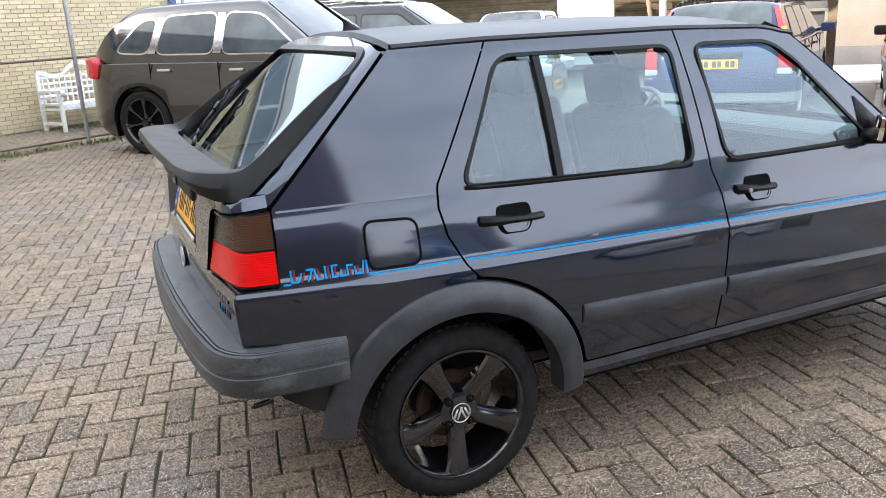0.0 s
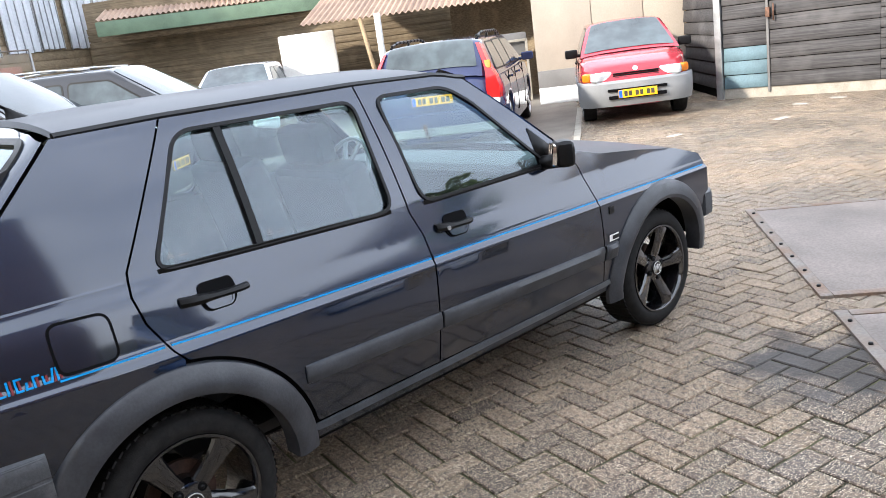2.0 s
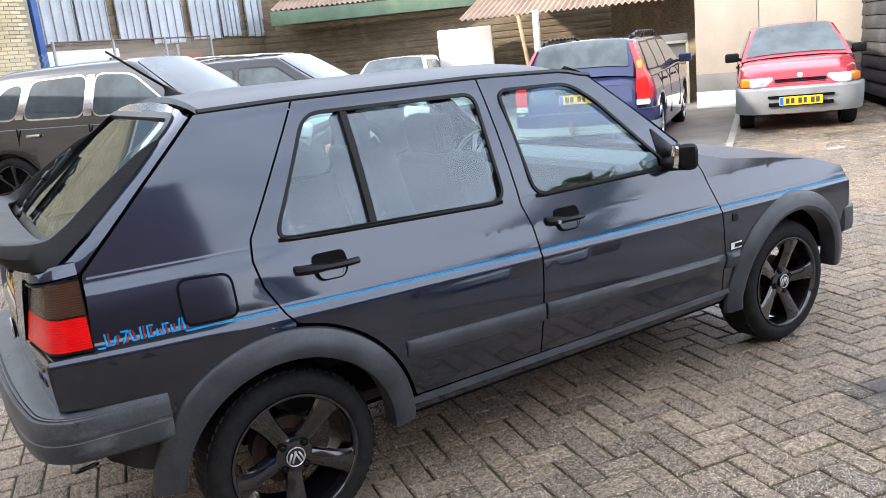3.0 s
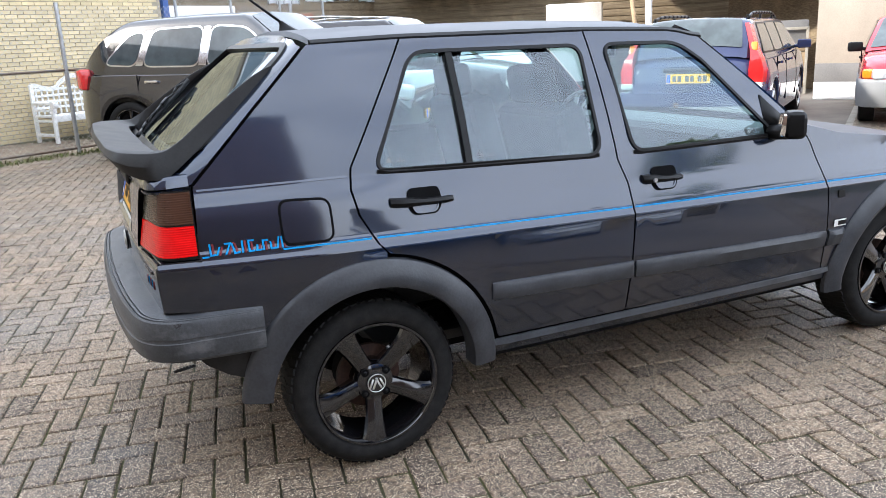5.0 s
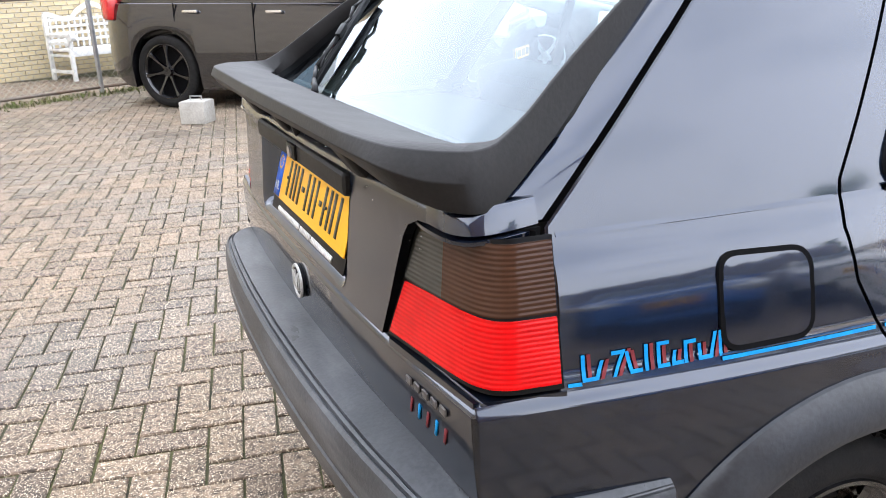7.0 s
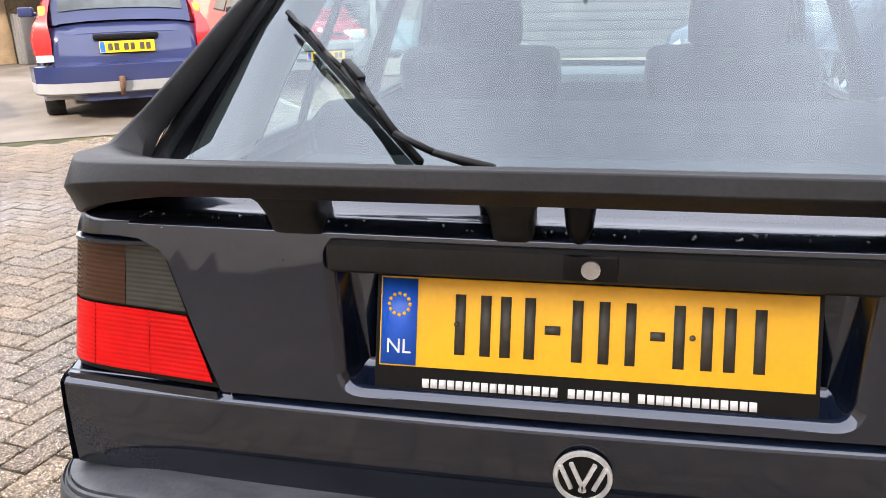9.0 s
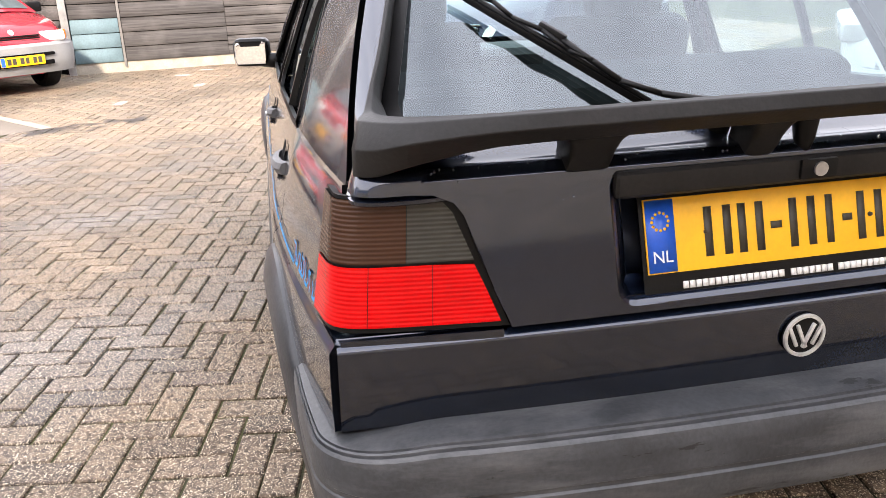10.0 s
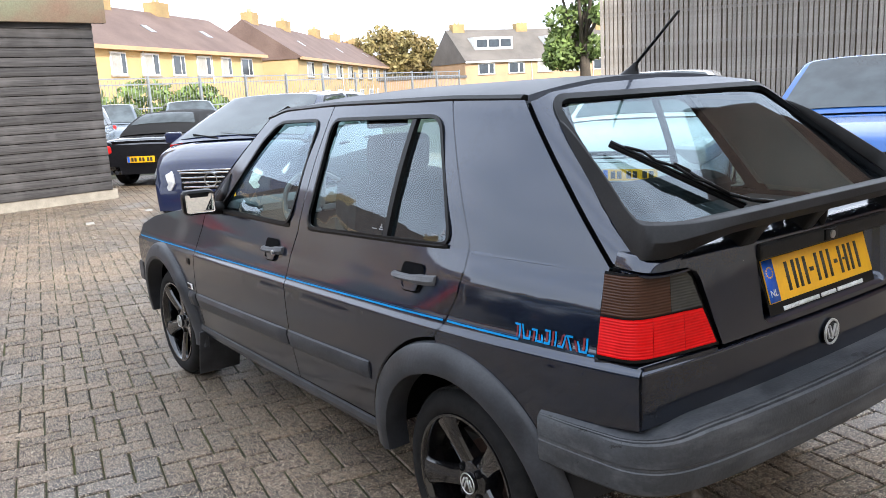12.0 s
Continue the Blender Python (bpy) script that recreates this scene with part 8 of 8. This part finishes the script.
def number_plate(t, x, z, nose, y=0.0, tiltdeg=0.0):
    s = 1 if nose else -1
    pl = part("number_plate", box_bm(0.012, 0.52, 0.11, pose(x, y, z, 0, tiltdeg, 0), 0.002), PLATE_Y, t, "yellow number plate with dark bars")
    part("plate_band", box_bm(0.006, 0.045, 0.10, pose(x + s * 0.005, y - s * 0.232, z, 0, tiltdeg, 0)), PLATE_B, pl, smooth=False)
    for k, (y0, w) in enumerate(((-0.16, 0.045), (-0.10, 0.045), (-0.01, 0.045), (0.05, 0.04), (0.14, 0.045), (0.20, 0.045))):
        part("plate_bar", box_bm(0.006, w, 0.07, pose(x + s * 0.005, y + s * y0, z, 0, tiltdeg, 0)), PLATE_K, pl, smooth=False)
    return pl


def lamp_box(t, name, x, y, z, sx, sy, sz, mm, rz=0.0, ry=0.0, bev=None, label=""):
    return part(name, box_bm(sx, sy, sz, pose(x, y, z, 0, ry, rz), bev or min(sx, sy, sz) * 0.35, 3), mm, t, label)


def heading(deg, x, y):
    return pose(x, y, 0, 0, 0, deg)


# small red hatchback facing the yard
P = dict(wb=2.30, xr=-0.68, xf=3.05, W=1.53, H=1.37, r=0.275, belt0=0.92, belt1=0.92, nose=0.74, xa=2.22, xrf=1.45, xrr=-0.15, xrb=-0.60, mirror=BLACK_TRIM, gaps=(0.84, 2.02), handles=(1.05,), hmat=BLACK_TRIM,
         windows=[[(0.10, 0.99), (0.80, 0.97), (0.78, 1.30), (0.28, 1.29)], [(0.88, 0.97), (1.95, 0.96), (1.42, 1.30), (0.86, 1.31)]])
t_, pl_, zt_, bl_ = car("red_hatchback", "faded red small hatchback with grey bumpers and orange indicators", heading(-141, 11.28, 5.56), P, P_RED)
fb2 = [(2.72, 0.78, 0.02), (2.90, 0.725, 0.04), (3.00, 0.62, 0.06), (3.05, 0.45, 0.07), (3.07, 0, 0.08)]
fb2 = fb2 + [(x, -y, o) for x, y, o in fb2[-2::-1]]
part("front_bumper", bumper_bm(fb2, [(-0.6, 0.60), (0.5, 0.60), (1.0, 0.57), (1.0, 0.46), (0.8, 0.36), (0.0, 0.25), (-1.2, 0.24)], -1), GREYB, t_, "grey plastic front bumper")
part("air_intake", box_bm(0.05, 0.80, 0.035, pose(3.135, 0, 0.475), 0.01), GAP, t_)
part("air_intake", box_bm(0.05, 0.78, 0.05, pose(3.115, 0, 0.375), 0.01), GAP, t_)
number_plate(t_, 3.165, 0.42, True)
for s in (-1, 1):
    lamp_box(t_, "headlamp", 2.99, s * 0.47, 0.665, 0.14, 0.30, 0.13, HEADL, -s * 20)
    lamp_box(t_, "indicator", 2.87, s * 0.645, 0.665, 0.16, 0.13, 0.125, ORANGE, -s * 38)
    part("side_strip", box_bm(1.3, 0.03, 0.10, pose(1.15, s * 0.767, 0.50), 0.012), GREYB, t_)
for k in range(3):
    part("grille_bar", box_bm(0.05, 0.62, 0.016, pose(3.015, 0, 0.635 + 0.028 * k), 0.004), BLACK_TRIM, t_)
part("nose_emblem", cyl_bm(0.035, 0.035, 0.012, pose(2.985, 0, 0.735, 0, 60, 0), 20), CHROME, t_)
for s in (-1, 1):
    part("wiper", rod_bm((2.18, s * 0.1 + 0.1, 0.945), (2.02, s * 0.35 + 0.2, 1.03), 0.008, 6), BLACK_TRIM, t_)

# blue estate car seen from behind
P = dict(wb=2.755, xr=-1.02, xf=3.70, W=1.72, H=1.43, r=0.32, belt0=0.98, belt1=0.98, nose=0.78, xa=2.55, xrf=1.75, xrr=-0.62, xrb=-0.96, re=0.8, rg=(0.06, 0.86), mirror=P_BLUE, gaps=(0.18, 1.02, 2.1), handles=(0.55, 1.55), roofw=0.72,
         windows=[[(-0.62, 1.04), (0.15, 1.03), (0.15, 1.36), (-0.45, 1.36)], [(0.22, 1.03), (0.98, 1.02), (0.98, 1.37), (0.22, 1.37)], [(1.06, 1.02), (2.25, 1.02), (1.72, 1.35), (1.06, 1.37)]])
t_, *_ = car("blue_estate_car", "dark blue estate car with tall red tail lamps and roof rails", heading(36, 6.90, 5.31), P, P_BLUE)
for s in (-1, 1):
    secs = []
    for z, x, y, w in ((0.70, -0.97, 0.77, 0.15), (0.85, -0.98, 0.77, 0.17), (0.98, -0.965, 0.755, 0.12), (1.06, -0.935, 0.725, 0.075), (1.2, -0.86, 0.675, 0.055), (1.38, -0.70, 0.60, 0.045)):
        secs.append([(x - 0.05, s * (y - w / 2), z), (x - 0.02, s * (y + w * 0.45), z), (x + 0.13, s * (y + w / 2 + 0.015), z), (x + 0.10, s * (y - w / 2), z)])
    part("tail_lamp", loft_bm(secs), REDL, t_, "tall red tail lamp")
    part("lamp_base", box_bm(0.12, 0.16, 0.07, pose(-0.97, s * 0.76, 0.67), 0.02), HEADL, t_)
    part("lamp_band", box_bm(0.09, 0.075, 0.11, pose(-0.905, s * 0.722, 1.10, 0, 24, 0), 0.02), ORANGE, t_, "amber upper lamp lens")
    rail = [(-0.50 + 0.22 * k, s * 0.57, 1.435 + 0.065 * min(1.0, math.sin(math.pi * k / 10) * 2.2)) for k in range(11)]
    for a_, c_ in zip(rail, rail[1:]):
        part("roof_rail", rod_bm(a_, c_, 0.019, 8), BLACK_TRIM, t_)
    for x in (-0.45, 0.5, 1.5):
        part("rail_foot", box_bm(0.09, 0.03, 0.07, pose(x, s * 0.56, 1.445), 0.01), BLACK_TRIM, t_)
rb2 = [(-0.70, 0.90, 0.02), (-0.88, 0.84, 0.05), (-0.98, 0.70, 0.08), (-1.02, 0.4, 0.10), (-1.03, 0, 0.10)]
rb2 = rb2 + [(x, -y, o) for x, y, o in rb2[-2::-1]]
part("rear_bumper", bumper_bm(rb2, [(-0.6, 0.62), (0.5, 0.62), (1.0, 0.59), (1.0, 0.45), (0.7, 0.33), (-0.6, 0.30)], 1), P_BLUE, t_)
part("bumper_skirt", bumper_bm(rb2, [(-0.4, 0.44), (1.05, 0.43), (0.9, 0.33), (-0.4, 0.30)], 1), GREYB, t_)
number_plate(t_, -1.055, 0.76, False)
part("plate_grip", box_bm(0.06, 0.62, 0.05, pose(-1.03, 0, 0.86), 0.015), BLACK_TRIM, t_)
part("tow_bar", rod_bm((-1.10, 0.1, 0.30), (-1.20, 0.1, 0.44), 0.025, 8), RUST, t_)
part("tow_ball", cyl_bm(0.03, 0.03, 0.05, pose(-1.20, 0.1, 0.46), 12), RUST, t_)
part("high_brake_lamp", box_bm(0.03, 0.30, 0.02, pose(-0.64, 0, 1.45), 0.006), HEADL, t_)

# large black off-roader beside the fence
P = dict(wb=2.855, xr=-0.88, xf=3.78, W=1.92, H=1.79, r=0.395, belt0=1.17, belt1=1.11, nose=0.94, xa=2.62, xrf=1.72, xrr=0.06, xrb=-0.80, re=0.92, surround=CHROME, sw=0.019, wr=0.11, gaps=(1.19, 0.20), handles=(0.42, 1.45), hmat=CHROME, roofw=0.70, spokes=7,
         windows=[[(-0.34, 1.26), (0.14, 1.23), (0.26, 1.635), (0.02, 1.61)], [(0.27, 1.225), (1.08, 1.205), (1.13, 1.66), (0.38, 1.65)], [(1.22, 1.20), (2.28, 1.18), (1.74, 1.62), (1.26, 1.66)]])
P["bright_pillars"] = [[(0.15, 1.23), (0.26, 1.225), (0.37, 1.65), (0.27, 1.64)], [(1.095, 1.205), (1.205, 1.20), (1.245, 1.66), (1.145, 1.66)]]
t_, *_ = car("black_offroader", "glossy black large off-road car with chrome window frames and black wheels", heading(-45, 0.58, 8.68), P, P_BLACK, RIM_BLACK)
for s in (-1, 1):
    lamp_box(t_, "tail_lamp", -0.74, s * 0.83, 1.08, 0.22, 0.16, 0.27, REDL, s * 30)
    lamp_box(t_, "headlamp", 3.64, s * 0.70, 0.83, 0.36, 0.34, 0.17, HEADL, -s * 28, 12)
part("front_grille", box_bm(0.06, 1.1, 0.20, pose(3.72, 0, 0.55), 0.03), GAP, t_)
number_plate(t_, 3.79, 0.52, True)

# charcoal people carrier behind it
P = dict(wb=2.95, xr=-0.95, xf=3.80, W=1.88, H=1.68, r=0.34, belt0=1.05, belt1=1.03, nose=0.84, xa=2.75, xrf=1.75, xrr=-0.55, xrb=-0.88, re=0.8, handles=(0.5, 1.55), roofw=0.72,
         windows=[[(-0.55, 1.12), (0.20, 1.11), (0.20, 1.54), (-0.40, 1.52)], [(0.28, 1.11), (1.10, 1.10), (1.10, 1.55), (0.28, 1.55)], [(1.20, 1.10), (2.40, 1.09), (1.75, 1.53), (1.20, 1.55)]])
t_, *_ = car("charcoal_people_carrier", "charcoal people carrier with roof rails and bright headlamps", heading(-45, 2.70, 9.75), P, P_CHAR)
for s in (-1, 1):
    lamp_box(t_, "headlamp", 3.68, s * 0.68, 0.74, 0.34, 0.36, 0.17, HEADL, -s * 28, 12)
    secs = [(-0.5 + 0.22 * k, s * 0.62, 1.71 + 0.055 * math.sin(math.pi * min(1, k / 9))) for k in range(10)]
    for a, c in zip(secs, secs[1:]):
        part("roof_rail", rod_bm(a, c, 0.016, 8), GALV, t_)
for k in range(4):
    part("grille_bar", box_bm(0.05, 0.80, 0.03, pose(3.76, 0, 0.60 + 0.05 * k), 0.008), CHROME, t_)
number_plate(t_, 3.81, 0.47, True)

# navy compact facing the tail
P = dict(wb=2.57, xr=-0.55, xf=3.28, W=1.76, H=1.46, r=0.305, belt0=0.99, belt1=0.98, nose=0.74, xa=2.62, xrf=1.45, xrr=-0.10, xrb=-0.50, handles=(0.5, 1.5), roofw=0.68,
         windows=[[(0.0, 1.08), (0.62, 1.07), (0.62, 1.42), (0.15, 1.40)], [(0.72, 1.07), (2.10, 1.06), (1.45, 1.41), (0.72, 1.43)]])
hm = (math.cos(radians(131)), math.sin(radians(131)))
t_, *_ = car("navy_compact_car", "navy blue compact car with chrome grille and clear headlamps", heading(131, 6.50 - hm[0] * 3.12, -1.10 - hm[1] * 3.12), P, P_NAVY)
for s in (-1, 1):
    secs = []
    for z, x, y0, y1 in ((0.54, 3.27, 0.47, 0.62), (0.61, 3.27, 0.42, 0.71), (0.70, 3.23, 0.45, 0.76), (0.79, 3.13, 0.52, 0.77), (0.84, 3.05, 0.60, 0.75)):
        secs.append([(x - 0.12, s * y0, z), (x + 0.035, s * y0, z), (x - 0.02, s * (y0 * 0.4 + y1 * 0.6), z), (x - 0.13, s * y1, z), (x - 0.20, s * y1, z)])
    part("headlamp", loft_bm(secs), HEADL, t_, "tall clear headlamp")
    lamp_box(t_, "fog_lamp", 3.17, s * 0.58, 0.34, 0.08, 0.16, 0.09, GAP, -s * 15)
part("grille_field", box_bm(0.05, 0.72, 0.20, pose(3.255, 0, 0.635, 0, -10, 0), 0.03), GAP, t_)
for k in range(4):
    part("grille_bar", box_bm(0.04, 0.72 - 0.03 * k, 0.020, pose(3.265 + 0.008 * k, 0, 0.715 - 0.048 * k), 0.008), CHROME, t_)
part("grille_rim", box_bm(0.05, 0.78, 0.018, pose(3.245, 0, 0.742), 0.008), CHROME, t_)
part("round_emblem", lathe_bm([(0.060, 0.0), (0.075, 0.0), (0.075, 0.02), (0.060, 0.02)], 24, pose(3.305, 0, 0.645, 0, 0, 90), True), CHROME, t_)
part("bumper_strip", box_bm(0.04, 1.2, 0.02, pose(3.25, 0, 0.52), 0.006), CHROME, t_)
part("lower_intake", box_bm(0.05, 0.9, 0.12, pose(3.24, 0, 0.34), 0.02), GAP, t_)
number_plate(t_, 3.30, 0.45, True)
for y0, y1 in ((0.25, -0.25), (-0.25, -0.60)):
    part("wiper", rod_bm((2.58, y0, 1.03), (2.48, y1, 1.075), 0.010, 6), BLACK_TRIM, t_)

# black roadster with soft top, from behind
P = dict(wb=2.50, xr=-0.80, xf=3.30, W=1.78, H=1.28, r=0.32, belt0=0.88, belt1=0.86, tail=0.84, nose=0.68, xa=1.85, xrf=1.15, xrr=0.55, xrb=-0.10, re=0.9, top=SOFT_TOP, roofw=0.64, rg=(0.25, 0.7), handles=(0.7,),
         windows=[[(0.45, 0.93), (1.55, 0.92), (1.15, 1.18), (0.62, 1.18)]])
t_, *_ = car("black_roadster", "black two-seat roadster with closed black soft top", heading(-46, 13.5, -2.80), P, P_BLACK)
for s in (-1, 1):
    lamp_box(t_, "tail_lamp", -0.755, s * 0.63, 0.68, 0.14, 0.34, 0.15, REDL, s * 25)
    lamp_box(t_, "indicator", -0.66, s * 0.80, 0.68, 0.12, 0.08, 0.10, ORANGE, s * 40)
part("boot_lip", box_bm(0.06, 1.15, 0.03, pose(-0.74, 0, 0.815), 0.012), P_BLACK, t_)
part("round_emblem", cyl_bm(0.04, 0.04, 0.012, pose(-0.79, 0, 0.735, 0, 90, 0), 20), CHROME, t_)
number_plate(t_, -0.83, 0.50, False)
for dy in (0.48, 0.58):
    part("tail_pipe", rod_bm((-0.85, dy, 0.28), (-0.6, dy, 0.28), 0.04, 12), CHROME, t_)

# further parked cars by the fence
P0 = dict(wb=2.55, xr=-0.72, xf=3.35, W=1.74, H=1.47, r=0.30, belt0=0.94, belt1=0.95, nose=0.76, xa=2.35, xrf=1.50, xrr=-0.20, xrb=-0.64, handles=(0.5, 1.5), roofw=0.71,
          windows=[[(-0.25, 1.02), (0.12, 1.01), (0.12, 1.34), (-0.05, 1.33)], [(0.2, 1.01), (0.98, 1.0), (0.98, 1.36), (0.2, 1.36)], [(1.06, 1.0), (2.1, 0.99), (1.48, 1.35), (1.06, 1.37)]])
for lab, dg, x, y, pm in (("silver hatchback parked by the steel fence", 160, 22.5, -4.4, P_SILV), ("silver-grey saloon parked by the steel fence", 165, 24.5, -7.2, P_SILV), ("grey-blue hatchback parked by the steel fence", 150, 19.6, -2.7, P_SILV), ("white hatchback inside the shed", 230, 8.75, 13.6, P_WHITE)):
    t_, *_ = car("parked_hatchback", lab, heading(dg, x, y), P0, pm, group="parked cars")
    for s in (-1, 1):
        lamp_box(t_, "headlamp", 3.23, s * 0.62, 0.72, 0.28, 0.32, 0.15, HEADL, -s * 28, 10)
        lamp_box(t_, "tail_lamp", -0.62, s * 0.70, 0.85, 0.14, 0.18, 0.26, REDL, s * 25)
    number_plate(t_, 3.36, 0.45, True)

# white and bright blue hatchbacks facing the car's flank
for nm, lab, dg, x, y, pm, HH in (("white_hatchback", "white hatchback with dark grille facing the yard", 122, 3.42, -3.98, P_WHITE, 1.48), ("blue_hatchback", "bright blue hatchback with chrome grille bars", 112, 1.52, -4.48, P_VIVID, 1.52)):
    P1 = dict(P0, H=HH, W=1.78, nose=0.80, belt0=0.98, belt1=0.99)
    P1["windows"] = [[(px, pz + 0.03) for px, pz in q] for q in P0["windows"]]
    h_ = Vector((math.cos(radians(dg)), math.sin(radians(dg))))
    t_, *_ = car(nm, lab, heading(dg, x - h_.x * 3.36, y - h_.y * 3.36), P1, pm)
    for s in (-1, 1):
        lamp_box(t_, "headlamp", 3.23, s * 0.62, 0.74, 0.34, 0.34, 0.18, HEADL, -s * 30, 14)
    part("grille_field", box_bm(0.06, 0.86, 0.13, pose(3.30, 0, 0.69), 0.03), GAP, t_)
    for k in range(3):
        part("grille_bar", box_bm(0.05, 0.84, 0.014, pose(3.325, 0, 0.65 + 0.04 * k), 0.004), CHROME if pm is P_VIVID else BLACK_TRIM, t_)
    part("round_emblem", lathe_bm([(0.0, 0.0), (0.03, 0.012), (0.052, 0.006), (0.062, 0.014), (0.065, 0.0)], 28, pose(3.34, 0, 0.70, 0, 0, -90)), CHROME, t_)
    part("lower_intake", box_bm(0.06, 1.1, 0.13, pose(3.32, 0, 0.36), 0.03), GAP, t_)
    number_plate(t_, 3.375, 0.53, True)
for x, z in near_w:
    ob = new("brick", me_w1)
    ob.parent = wall_n
    ob.matrix_basis = fm_w @ Matrix.Translation((x, random.gauss(0, 0.0015), z))
# pavers close to the car, one by one
for x, y, a in near:
    ob = new("paver", me_brick)
    ob.parent = pavement
    ob.matrix_basis = pose(x + random.gauss(0, 0.001), y + random.gauss(0, 0.001), -0.001 + random.gauss(0, 0.0013), random.gauss(0, 0.3), random.gauss(0, 0.3), math.degrees(a) + random.gauss(0, 0.4))
